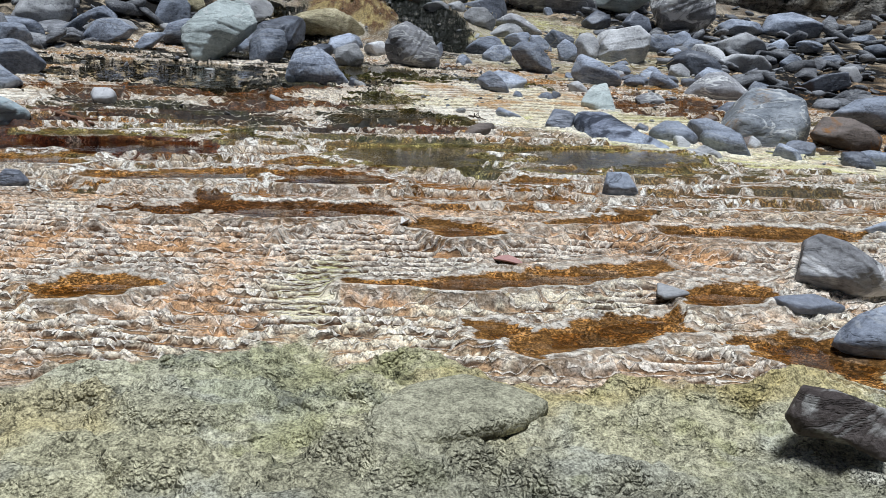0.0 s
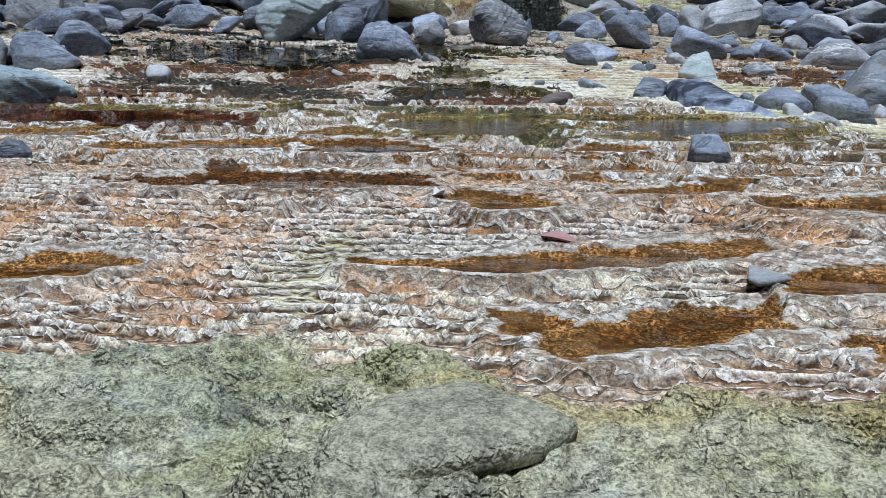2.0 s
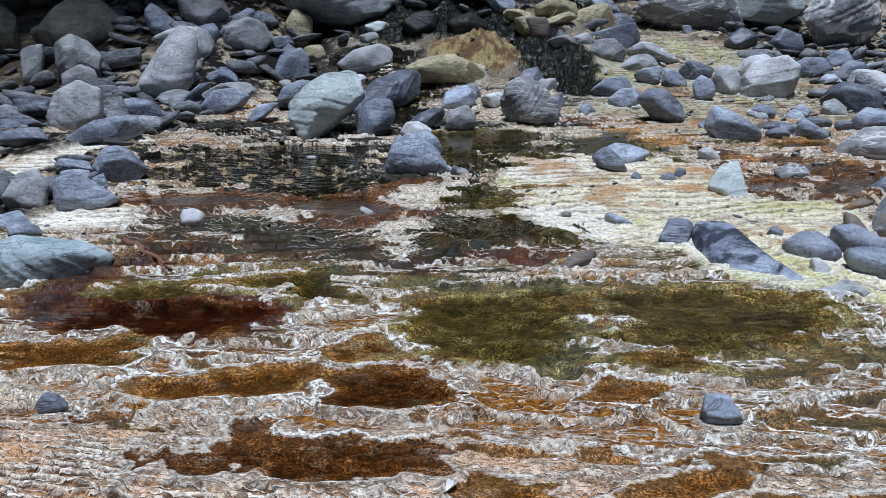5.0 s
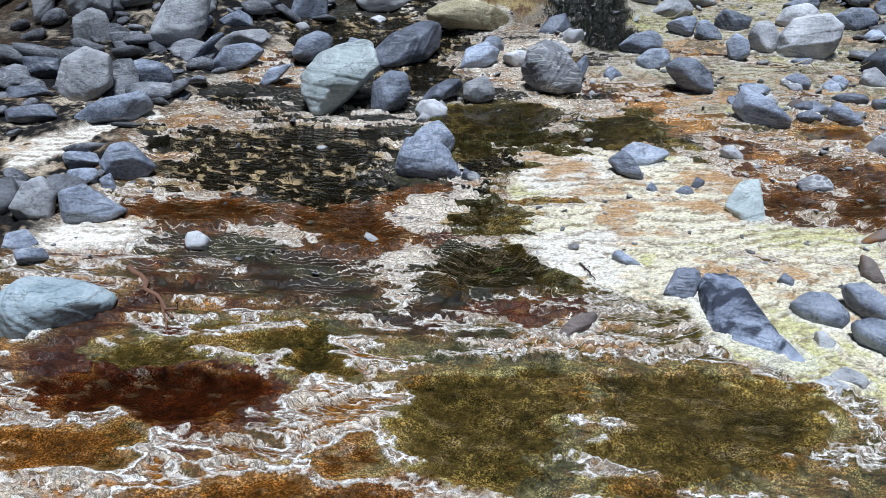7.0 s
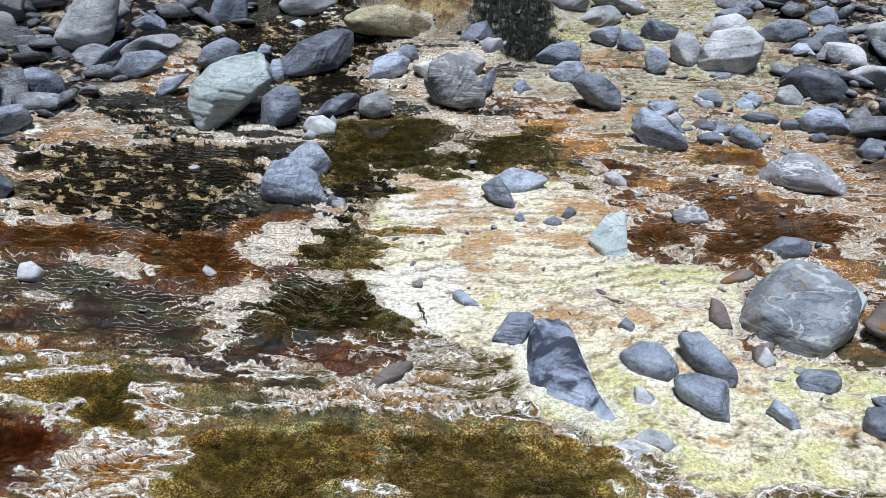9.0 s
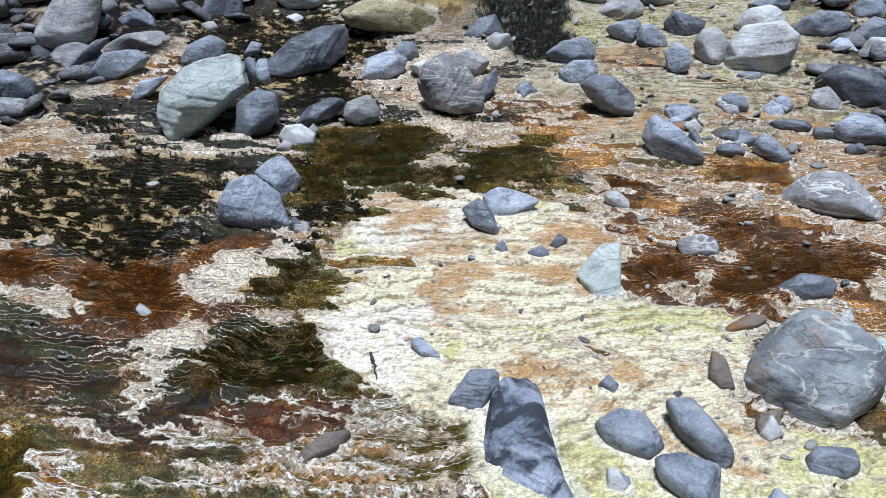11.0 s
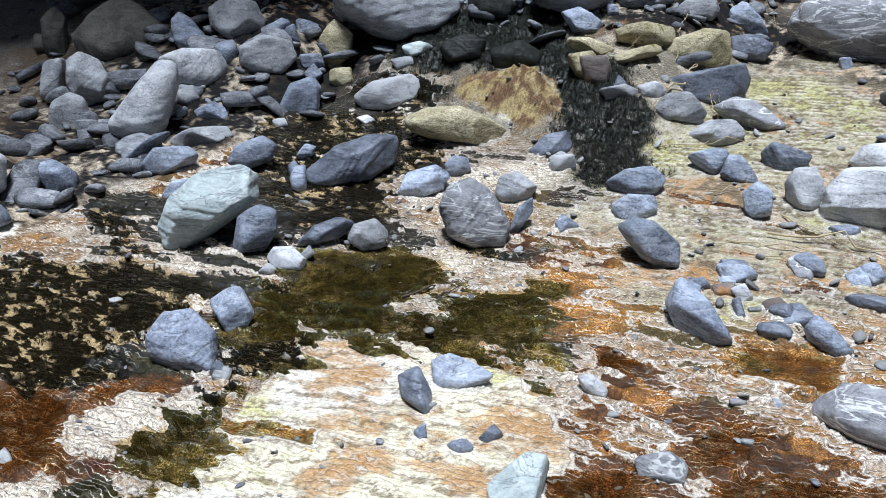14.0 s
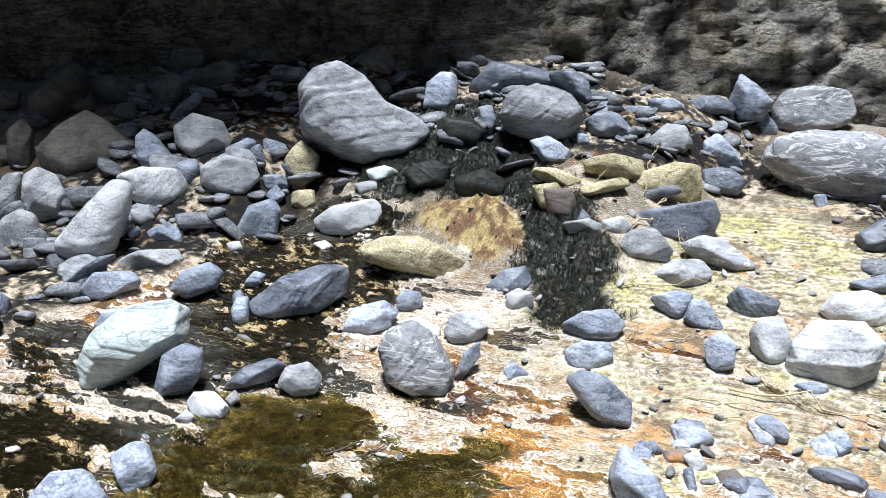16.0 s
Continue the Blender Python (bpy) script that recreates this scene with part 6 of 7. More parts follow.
# wet hollows with raised mineral borders between the pools
wet_at = bed * (1 - part["green"]) * (1 - part["black"]) * smooth(Y, 1.68, 1.8) * (1 - part["ochre"]) * np.maximum(1 - smooth(Y, 5.6, 6.2), part["murk"] * (1 - smooth(Y, 6.4, 6.9))) * (1 - pool_k)
s_h = streaks - 0.22 - 0.75 * np.maximum(part["cream"], part["white"]) - 0.3 * part["moss"] + (0.74 - 0.3 * smooth(wy, 3.7, 4.1) + 0.4 * smooth(wy, 4.25, 4.5) * (1 - smooth(wx, -1.0, -0.7))) * part["murk"] - 0.95 * part["shelf"] + 0.42 * part["earth"] + 0.40 * part["rusty"] + 0.75 * part["bloom"] + 0.8 * part["blood"]
s_h = s_h - 0.06 * smooth(Y, 1.6, 1.8) * (1 - smooth(Y, 2.7, 3.0))
gy, gx = np.gradient(s_h, ys, xs)
s_d = np.clip(s_h / (np.hypot(gx, gy) + 3.0), -0.2, 0.2)
hollow_k = smooth(s_d, 0.0, 0.006) * wet_at
Z -= 0.005 * hollow_k
shore = np.clip(np.maximum(depth_in, np.where(wet_at > 0.5, s_d, -9.0)) + 0.2, 0, 0.4)
flats = smooth(Y, 1.65, 1.85) * (1 - smooth(Y, 2.9, 3.3))
murk = part["murk"]
upper = smooth(wy, 3.9, 4.3) * (1 - smooth(wy, 5.4, 6.0))
tone = blend(np.full(X.shape + (3,), (0.44, 0.36, 0.26)), (0.23, 0.16, 0.095), smooth(c_a + 0.6 * c_b, -0.2, 0.4))
tone = blend(tone, (0.38, 0.20, 0.07), 0.8 * smooth(c_b + 0.5 * c_a + 0.4 * c_c, 0.0, 0.4))
tone = blend(tone, (0.68, 0.51, 0.36), 0.8 * face)
tone = blend(tone, (0.46, 0.24, 0.10), 0.85 * face * smooth(-c_b - 0.8 * c_a + 0.5 * c_c - 0.25 * X, 0.05, 0.35))
tone = blend(tone, (0.76, 0.69, 0.52), 0.8 * face * smooth(c_a + 0.5 * c_b, 0.1, 0.35))
mud = blend(np.full(X.shape + (3,), (0.19, 0.075, 0.010)), (0.05, 0.013, 0.003), smooth(-wx + 0.3 * c_a, 0.3, 0.6) * smooth(wy, 2.0, 2.3))
mud = blend(mud, (0.065, 0.05, 0.010), smooth(wy + 0.2 * c_a, 2.0, 2.4) * smooth(wx + 0.3 * c_b, -0.5, -0.1))
mud = mud * (0.5 + grain2(X * 70, Y * 70, 90))[..., None]
tone = blend(tone, mud, basin * steps * np.clip(0.4 * face + flats + 0.35, 0, 1) * smooth(c_a + c_b + 0.6 * flats, -0.45, 0.15))
tone = blend(tone, (0.12, 0.068, 0.032), 0.9 * murk * (1 - part["shelf"]) * smooth(streaks, -0.75, -0.3))
tone = blend(tone, (0.66, 0.58, 0.46), 0.85 * part["shelf"] * smooth(-streaks, -0.4, 0.0))
tone = blend(tone, (0.30, 0.20, 0.12), 0.7 * part["earth"])
tone = blend(tone, (0.42, 0.19, 0.04), 0.7 * part["rusty"])
tone = blend(tone, (0.30, 0.13, 0.03), 0.8 * upper * smooth(streaks + 0.4 * X, 0.05, 0.35))
tone = blend(tone, (0.20, 0.15, 0.10), 0.7 * upper * smooth(wx, 0.3, 0.7) * smooth(streaks + 0.5 * c_c, -0.2, 0.25))
for kind in ("cream", "moss", "white"):
    k = part[kind] * smooth(c_b * 0.6 + c_c * 0.5 + c_a * 0.4, -0.5, -0.05)
    tone = blend(tone, CRUSTS[kind], k)
tone = blend(tone, (0.46, 0.44, 0.13), 0.65 * pale * (1 - part["white"]) * smooth(c_a * 1.2 + c_b * 0.5 + 0.2 * X + 0.3 * c_c, 0.24, 0.55))
tone = blend(tone, (0.24, 0.18, 0.11), 0.8 * part["moss"] * (1 - smooth(wy, 5.6, 6.4)) * smooth(streaks + 0.6 * c_c + 0.3 * c_b, -0.15, 0.2))
tone = blend(tone, (0.45, 0.24, 0.08), 0.75 * pale * smooth(-c_a - 0.6 * c_b + 0.4 * c_c + 0.3 * streaks, 0.22, 0.5))
tone = blend(tone, (0.14, 0.11, 0.07), 0.85 * part["moss"] * smooth(c_c + 0.6 * c_b - 0.4 * c_a + 0.5 * streaks, -0.02, 0.28))
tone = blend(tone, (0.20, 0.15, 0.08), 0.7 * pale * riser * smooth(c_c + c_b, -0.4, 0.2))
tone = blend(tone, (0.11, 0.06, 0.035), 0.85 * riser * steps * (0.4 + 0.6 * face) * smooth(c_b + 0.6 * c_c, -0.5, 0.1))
rust = blend(np.full(X.shape + (3,), (0.16, 0.075, 0.020)), (0.07, 0.05, 0.018), smooth(c_a + 0.4 * c_b + 0.3 * n_a, -0.25, 0.1))
rust = blend(rust, (0.05, 0.018, 0.006), smooth(-c_a + 0.5 * c_b, 0.2, 0.4))
rust = blend(rust, blend(np.full(X.shape + (3,), (0.026, 0.014, 0.006)), (0.03, 0.026, 0.009), smooth(c_b + 0.5 * n_a, -0.1, 0.2)), part["murk"])
rust = blend(rust, (0.05, 0.011, 0.003), 0.7 * part["murk"] * smooth(c_a - 0.4 * c_b, 0.12, 0.3))
rust = blend(rust, (0.012, 0.011, 0.007), 0.85 * part["murk"] * smooth(wy, 4.0, 4.4))
rust = blend(rust, blend(np.full(X.shape + (3,), (0.26, 0.115, 0.028)), (0.085, 0.033, 0.009), smooth(c_b + 0.4 * c_a, -0.2, 0.25)), part["earth"])
rust = blend(rust, (0.23, 0.105, 0.022), part["rusty"])
rust = blend(rust, blend(np.full(X.shape + (3,), (0.13, 0.105, 0.035)), (0.035, 0.034, 0.010), smooth(c_b + 0.7 * c_a, -0.15, 0.2)), part["bloom"])
rust = blend(rust, (0.045, 0.011, 0.003), part["blood"])
tone = blend(tone, (0.80, 0.73, 0.63), (0.55 + 0.25 * face) * (1 - part["ochre"]) * (1 - 0.75 * hollow_k) * rim * steps * (1 - 0.5 * murk) * smooth(0.5 * c_c + 0.8 * c_b, -0.7, 0.0))
# face risers darkened again: shade of the overhanging lips painted over their brown
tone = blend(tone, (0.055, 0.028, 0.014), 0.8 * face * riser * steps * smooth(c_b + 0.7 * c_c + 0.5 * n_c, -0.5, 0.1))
green = blend(np.full(X.shape + (3,), CRUSTS["green"]), (0.43, 0.42, 0.33), smooth(c_b + 0.5 * own - 0.25, -0.1, 0.5))
green = blend(green, (0.27, 0.27, 0.10), 0.5 * smooth(c_a + 0.5 * c_c, 0.1, 0.5))
green = blend(green, (0.46, 0.36, 0.14), 0.7 * smooth(-c_a + 0.6 * c_b + 0.8 * smooth(Y, 0.95, 1.08) * smooth(X, -0.4, 0.0), 0.3, 0.7))
green = blend(green, (0.05, 0.05, 0.035), 0.8 * smooth(lumps, 0.09, 0.15) * (1 - smooth(lumps, 0.16, 0.20)) * smooth(c_b + c_c, -0.2, 0.3))
green = blend(green, (0.22, 0.22, 0.19), 0.6 * (1 - smooth(Y + 0.15 * c_b, 0.78, 0.95)) * smooth(X, -0.4, 0.1))
green = blend(green, (0.46, 0.47, 0.40), 0.3 * smooth(-X + 0.3 * c_b, -0.05, 0.4) * smooth(Y, 0.85, 1.0))
tone = blend(tone, green, part["green"])
tone = blend(tone, (0.012, 0.014, 0.009), part["black"] * smooth(c_c + 0.5 * c_b, -1.2, -0.6))
tone = blend(tone, CRUSTS["ochre"], part["ochre"] * smooth(c_c, -0.9, -0.3))
tone = blend(tone, (0.10, 0.045, 0.025), 0.85 * part["ochre"] * smooth(c_b + 0.8 * c_c + 0.3 * c_a, -0.1, 0.25))
mottle = smooth(fbm2(X * 6, Y * 8, 88) + 0.5 * c_c, -0.1, 0.45)
pool_tone = blend(pool_tone, (0.18, 0.15, 0.058), 0.7 * mottle * smooth(Y, 1.9, 2.0) * (pool_tone[..., 1] > 0.03) * (pool_tone[..., 1] < 0.12))
olive_k = smooth(Y, 1.9, 2.0) * (pool_tone[..., 1] > 0.03) * (pool_tone[..., 1] < 0.13) * (pool_tone[..., 0] < pool_tone[..., 1] * 1.5)
pool_tone = blend(pool_tone, (0.026, 0.026, 0.008), 0.7 * olive_k * smooth(fbm2(X * 5, Y * 7, 91) + 0.35 * c_c, 0.02, 0.3))
pool_tone = pool_tone * (0.55 + 0.9 * grain2(X * 60, Y * 60, 89))[..., None]
floor_tone = blend(rust, pool_tone, smooth(depth_in, -0.06, -0.05))
# mineral ring round the feet of the stones that stand in the stream
for fx, fy, foot in FEET:
    way, reach = np.arctan2(foot[:, 1], foot[:, 0]), np.hypot(foot[:, 0], foot[:, 1])
    bins = np.full(24, np.nan)
    for k in range(24):
        hit = np.abs((way - (k * math.tau / 24 - math.pi) + math.pi) % math.tau - math.pi) < 0.2
        bins[k] = reach[hit].max() if hit.any() else np.nan
    bins = np.where(np.isnan(bins), np.nanmean(bins), bins)
    most = bins.max() + 0.05
    r0, r1 = np.searchsorted(ys, (fy - most, fy + most))
    c0, c1 = np.searchsorted(xs, (fx - most, fx + most))
    w = np.s_[r0:r1, c0:c1]
    dx, dy = X[w] - fx, Y[w] - fy
    edge_r = np.interp(np.arctan2(dy, dx), np.arange(25) * math.tau / 24 - math.pi, np.append(bins, bins[0]))
    gap = np.hypot(dx, dy) - edge_r + 0.012 * c_c[w]
    ring = bed[w] * (1 - part["black"][w]) * (1 - smooth(gap, 0.004, 0.016)) * smooth(c_b[w] + c_a[w], -0.5, 0.0)
    tone[w] = blend(tone[w], (0.74, 0.71, 0.62), 0.5 * ring)
    Z[w] += 0.006 * ring
tone = blend(tone, (0.025, 0.022, 0.014), 0.85 * part["murk"] * (1 - part["shelf"]) * smooth(wy, 4.2, 4.7) * smooth(streaks, -0.5, -0.15))
tone = blend(tone, (0.15, 0.135, 0.095), 0.9 * (1 - part["murk"]) * smooth(wy, 5.8, 6.3) * bed * (1 - part["black"]) * (1 - part["ochre"]) * (1 - part["moss"]) * smooth(c_b + c_c, -0.7, -0.1))
# bank ground coloured near black to stand in for shade in deep stone gaps
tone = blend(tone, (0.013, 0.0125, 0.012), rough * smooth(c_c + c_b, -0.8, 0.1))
tone = blend(tone, (0.14, 0.13, 0.115), 1 - near)
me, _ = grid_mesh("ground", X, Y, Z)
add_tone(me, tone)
add_floats(me, "wet", np.clip(0.05 + 0.6 * part["black"] + 0.5 * hollow_k, 0, 1) * (1 - pool_k))
add_floats(me, "lip_u", lip_u)
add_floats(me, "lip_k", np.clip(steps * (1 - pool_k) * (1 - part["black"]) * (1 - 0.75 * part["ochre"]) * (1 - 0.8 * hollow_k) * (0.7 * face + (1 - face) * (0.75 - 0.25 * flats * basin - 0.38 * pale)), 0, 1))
add_floats(me, "flake", np.clip(part["green"] + 0.5 * part["moss"] + 0.35 * part["cream"], 0, 1) * (1 - pool_k))
add_floats(me, "silt", np.where((runs > 0.9) & (depth_in > -0.06), 0.3, 1.0))
add_floats(me, "shore", shore)
add_floats(me, "rimk", np.clip(0.4 + 0.6 * flats + 0.3 * part["earth"] - 0.15 * murk, 0, 1))
add_floats(me, "ridge", np.clip(0.9 - 0.65 * smooth(depth_in, -0.01, 0.06), 0, 1) * np.where(runs > 0.9, 0.5, 1.0) * (0.12 + 0.88 * smooth(Y, 2.6, 2.95)))
add_tone(me, floor_tone, "floor")
add_floats(me, "fleck", np.clip(pool_k * np.where(runs > 0.9, 0.9, 0.12) + 0.35 * part["black"], 0, 1))
add_floats(me, "grain", np.clip(0.70 + 0.02 * part["green"] - 0.3 * pale * (1 - pool_k) - 0.1 * rim + 0.3 * pool_k + 0.2 * basin * flats, 0.1, 1))
me.materials.append(CRUST)
tagged(new("ground", me), "terraced cream and rust travertine stream bed with green crust", "stream bed", kind="structure")

me, picked = grid_mesh("water", X[::2, ::2], Y[::2, ::2], level[::2, ::2], keep=depth_in[::2, ::2] > -0.004)
add_floats(me, "run", runs[::2, ::2].ravel()[picked])
me.materials.append(WATER)
tagged(new("water", me), "shallow clear pools over brown and olive mineral mud", "water", kind="structure")


# ---- the cliff behind, hollowed into an overhang ----
def cliff():
    s, h = spread((-16,), (-6, 0.3), (4.5, 0.045), (16, 0.3)), spread((0,), (3.2, 0.035), (11, 0.25))
    S, H = np.meshgrid(s, h)
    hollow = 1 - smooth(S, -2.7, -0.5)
    yw = np.interp(S + 0.3 * fbm2(S * 0.8, H * 0.8, 90), (-16, -6, -4.5, -3.5, -2, -0.3, 0.6, 2, 3.3, 6, 16), (3.5, 6, 7.2, 7.7, 8.1, 8.3, 8.9, 9.0, 8.5, 8.2, 7))
    yw = yw + H * (0.09 - 0.37 * hollow) - 1.55 * hollow * smooth(H, 1.3, 3.2)
    joints = np.abs(fbm2(S * 0.8 - H * 0.55, H * 0.35 + S * 0.2, 92))
    cracks = np.abs(fbm2(S * 2.2 - H * 1.6, H * 1.0 + S * 0.8, 89))
    yw = yw + 0.06 * fbm2(S * 0.9, H * 0.9, 91) + 0.09 * np.exp(-joints * 26) + 0.08 * np.exp(-cracks * 28) + 0.07 * fbm2(S * 4 + H * 2, H * 4, 93) + 0.07 * np.abs(fbm2(S * 7 - H * 9, H * 3 + S * 2, 94)) + 0.025 * fbm2(S * 30, H * 30, 98, 3)
    me, _ = grid_mesh("cliff", S, yw, 0.6 + H)
    a, b, c = fbm2(S * 1.1, H * 0.8, 95), fbm2(S * 4, H * 2.5, 96), fbm2(S * 16, H * 16, 97, 3)
    tone = blend(np.full(S.shape + (3,), (0.42, 0.41, 0.385)), (0.26, 0.25, 0.235), smooth(a + 0.5 * b, -0.2, 0.4))
    tone = blend(tone, (0.42, 0.38, 0.29), 0.7 * smooth(b + 0.6 * c, 0.15, 0.5))
    tone = blend(tone, (0.10, 0.09, 0.08), 0.5 * smooth(-b - 0.5 * c, 0.25, 0.5))
    tone = blend(tone, (0.02, 0.018, 0.016), 0.9 * np.exp(-joints * 30) * smooth(c + a, -0.4, 0.2))
    drip = fbm2(S * 6, H * 0.7, 101)
    tone = blend(tone, (0.50, 0.45, 0.34), 0.75 * smooth(drip + 0.3 * c, 0.25, 0.45) * smooth(S, -1.6, -0.6) * (1 - smooth(S, 0.4, 1.4)) * smooth(H, 0.5, 0.9) * (1 - smooth(H, 1.5, 2.2)))
    tone = blend(tone, (0.03, 0.026, 0.02), 0.8 * smooth(-drip + 0.3 * c, 0.25, 0.45) * smooth(S, -2.4, -1.0) * (1 - smooth(S, 0.8, 1.6)))
    # the overhang's shade put into the rock colour as dark brown blotches
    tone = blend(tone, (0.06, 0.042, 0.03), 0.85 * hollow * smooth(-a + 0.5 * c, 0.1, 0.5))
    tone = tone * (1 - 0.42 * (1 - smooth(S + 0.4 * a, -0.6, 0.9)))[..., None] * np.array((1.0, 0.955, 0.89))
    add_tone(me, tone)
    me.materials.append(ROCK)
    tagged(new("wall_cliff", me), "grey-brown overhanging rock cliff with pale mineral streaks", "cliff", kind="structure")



def sky_blocker():
    """A plain rock wall added out of view behind the walker, to cut off low sky light."""
    s, h = spread((-40,), (40, 1.0)), spread((0,), (9, 0.5))
    S, H = np.meshgrid(s, h)
    yw = -9.0 - 0.25 * H + 0.9 * fbm2(S * 0.3, H * 0.4, 99)
    me, _ = grid_mesh("sky_blocker_sheet", S, yw, H - 1.5)
    add_tone(me, blend(np.full(S.shape + (3,), (0.2, 0.19, 0.17)), (0.12, 0.12, 0.1), smooth(fbm2(S, H, 100), -0.3, 0.3)))
    me.materials.append(CRUST)
    tagged(new("wall_gorge", me), "plain grey rock wall added unseen to block low sky", "cliff", kind="structure")


cliff()
sky_blocker()


# ---- loose rubble on the banks and pebbles in the shallows ----
def scatter(name, label, category, mat, spots, level=2):
    dirs, faces = BALLS[level]
    points, quads, seed = [], [], 900
    for x, y, z, size, rng in spots:
        seed += 1
        planes = [(np.array(v, float), 1.0) for v in ((1, 0, 0), (-1, 0, 0), (0, 1, 0), (0, -1, 0), (0, 0, 1), (0, 0, -1))]
        for _ in range(8):
            v = rng.normal(size=3)
            v /= np.linalg.norm(v)
            planes.append((v, rng.uniform(0.75, 1.1)))
        r = lump(dirs, planes, 34) * (1 + 0.06 * fbm3(dirs * 2 + seed, seed))
        p = dirs * r[:, None] * np.array((rng.uniform(0.8, 1.6), rng.uniform(0.5, 1.0), rng.uniform(0.16, 0.55))) * size
        turn = np.array(pose(0, 0, 0, rng.normal(0, 18), rng.normal(0, 18), rng.uniform(0, 360)).to_3x3())
        quads.append(faces + len(dirs) * len(points))
        points.append(p @ turn.T + (x, y, z + 0.25 * size))
    ob = finish(name, np.concatenate(points), np.concatenate(quads), mat, label, category, (0, 0, 0))
    return tagged(ob, kind="stuff")


def spots(number, seed, x0, x1, y0, y1, small, large, allowed):
    rng = np.random.default_rng(seed)
    out = []
    while len(out) < number:
        x, y = rng.uniform(x0, x1), rng.uniform(y0, y1)
        r, c = np.searchsorted(ys, y), np.searchsorted(xs, x)
        if rng.random() < allowed(r, c):
            out.append((x, y, float(Z[r, c]), small * (large / small) ** (rng.random() ** 1.8), rng))
    return out


RUBBLE = stone_material("mixed_rubble", (0.035, 0.037, 0.042), (0.26, 0.265, 0.28), vein=0.2, strata=0.45, island=True)
GRAVEL = stone_material("mixed_pebbles", (0.13, 0.13, 0.13), (0.36, 0.36, 0.35), strata=0.3, island=True)
scatter("rubble", "broken grey slate rubble filling the left bank", "rubble", RUBBLE, spots(420, 5, -5.0, -1.5, 3.0, 8.3, 0.03, 0.13, lambda r, c: rough[r, c]))
scatter("rubble", "broken slate shingle on the right bank", "rubble", RUBBLE, spots(620, 6, 1.2, 5.0, 4.0, 8.6, 0.025, 0.11, lambda r, c: rough[r, c]))
scatter("rubble", "grey rubble at the foot of the cliff", "rubble", RUBBLE, spots(240, 7, -1.8, 1.6, 6.8, 8.6, 0.025, 0.10, lambda r, c: rough[r, c]))
scatter("grit", "small broken chips in the shallows above the steps", "grit", RUBBLE, spots(260, 9, -1.8, 1.8, 2.9, 6.4, 0.005, 0.016, lambda r, c: bed[r, c] * 0.6))
scatter("pebbles", "small grey pebbles strewn over the pale crust", "pebbles", GRAVEL, spots(300, 8, -1.9, 2.2, 3.0, 7.2, 0.006, 0.03, lambda r, c: bed[r, c] * (0.15 + 0.6 * (xs[c] > 0.6) + 0.4 * (ys[r] > 4.6))))


def fringe(number, seed, weight, long):
    """Matted strands of dark algae, combed downstream."""
    rng = np.random.default_rng(seed)
    r, c = np.nonzero(weight > 0.05)
    share = weight[r, c] * np.gradient(ys)[r] * np.gradient(xs)[c]
    pick = rng.choice(len(r), number, p=share / share.sum())
    x, y = X[r[pick], c[pick]] + rng.normal(0, 0.004, number), Y[r[pick], c[pick]] + rng.normal(0, 0.006, number)
    size = long * rng.uniform(0.5, 1.5, number)
    way = -math.pi / 2 + rng.normal(0, 1.9, number)
    rows = []
    for k in range(4):
        px, py = x + size * k / 3 * np.cos(way), y + size * k / 3 * np.sin(way)
        at = Z[np.clip(np.searchsorted(ys, py), 0, len(ys) - 1), np.clip(np.searchsorted(xs, px), 0, len(xs) - 1)]
        pz = at + (0.003, 0.3, 0.32, 0.1)[k] * size * rng.uniform(-0.2, 1.4, number)
        half = (0.0012, 0.0018, 0.0014, 0.0004)[k] * rng.uniform(0.6, 1.5, number)
        ox, oy = -np.sin(way) * half, np.cos(way) * half
        rows += [np.stack([px - ox, py - oy, pz], 1), np.stack([px + ox, py + oy, pz + 0.6 * half], 1)]
    points = np.stack(rows, 1).reshape(-1, 3)
    quads = np.concatenate([np.stack([np.arange(number) * 8 + 2 * k + o for o in (0, 1, 3, 2)], 1) for k in range(3)])
    return points, quads


def algae(label, number, seed, weight, long):
    points, quads = fringe(number, seed, weight, long)
    tagged(finish("algae", points, quads, ALGAE, label, "algae", (0, 0, 0)), kind="stuff")


ALGAE = stone_material("wet_black_algae", (0.002, 0.003, 0.0015), (0.011, 0.013, 0.006), strata=0.2, patch=(0.014, 0.034, 0.008), patch_at=0.66, rough=0.62, island=True)
algae("black-green algae matted over the cascade ledges", 30000, 21, part["black"] * (1 - part["ochre"]), 0.022)
algae("dark algae strands combed by the stream", 5000, 22, pool_k * (runs > 0.9) * smooth(Y, 2.9, 3.3) * smooth(c_b + 0.6 * c_c, 0.0, 0.3), 0.014)


# ---- twigs, stems and fallen leaves ----
def wood_material(name, dark, light):
    m, n, l, out = material(name)
    at = node(n, l, "ShaderNodeTexCoord").outputs["Object"]
    grain = node(n, l, "ShaderNodeTexNoise", Vector=at, Scale=120.0, Detail=4.0)
    mix = node(n, l, "ShaderNodeMix", (("data_type", "RGBA"),), i0=grain.outputs[0], i6=(*dark, 1), i7=(*light, 1))
    l.new(mix.outputs[2], out.inputs["Base Color"])
    out.inputs["Roughness"].default_value = 0.7
    bump = node(n, l, "ShaderNodeBump", Strength=0.5, Distance=0.002, Height=grain.outputs[0])
    l.new(bump.outputs[0], out.inputs["Normal"])
    return m


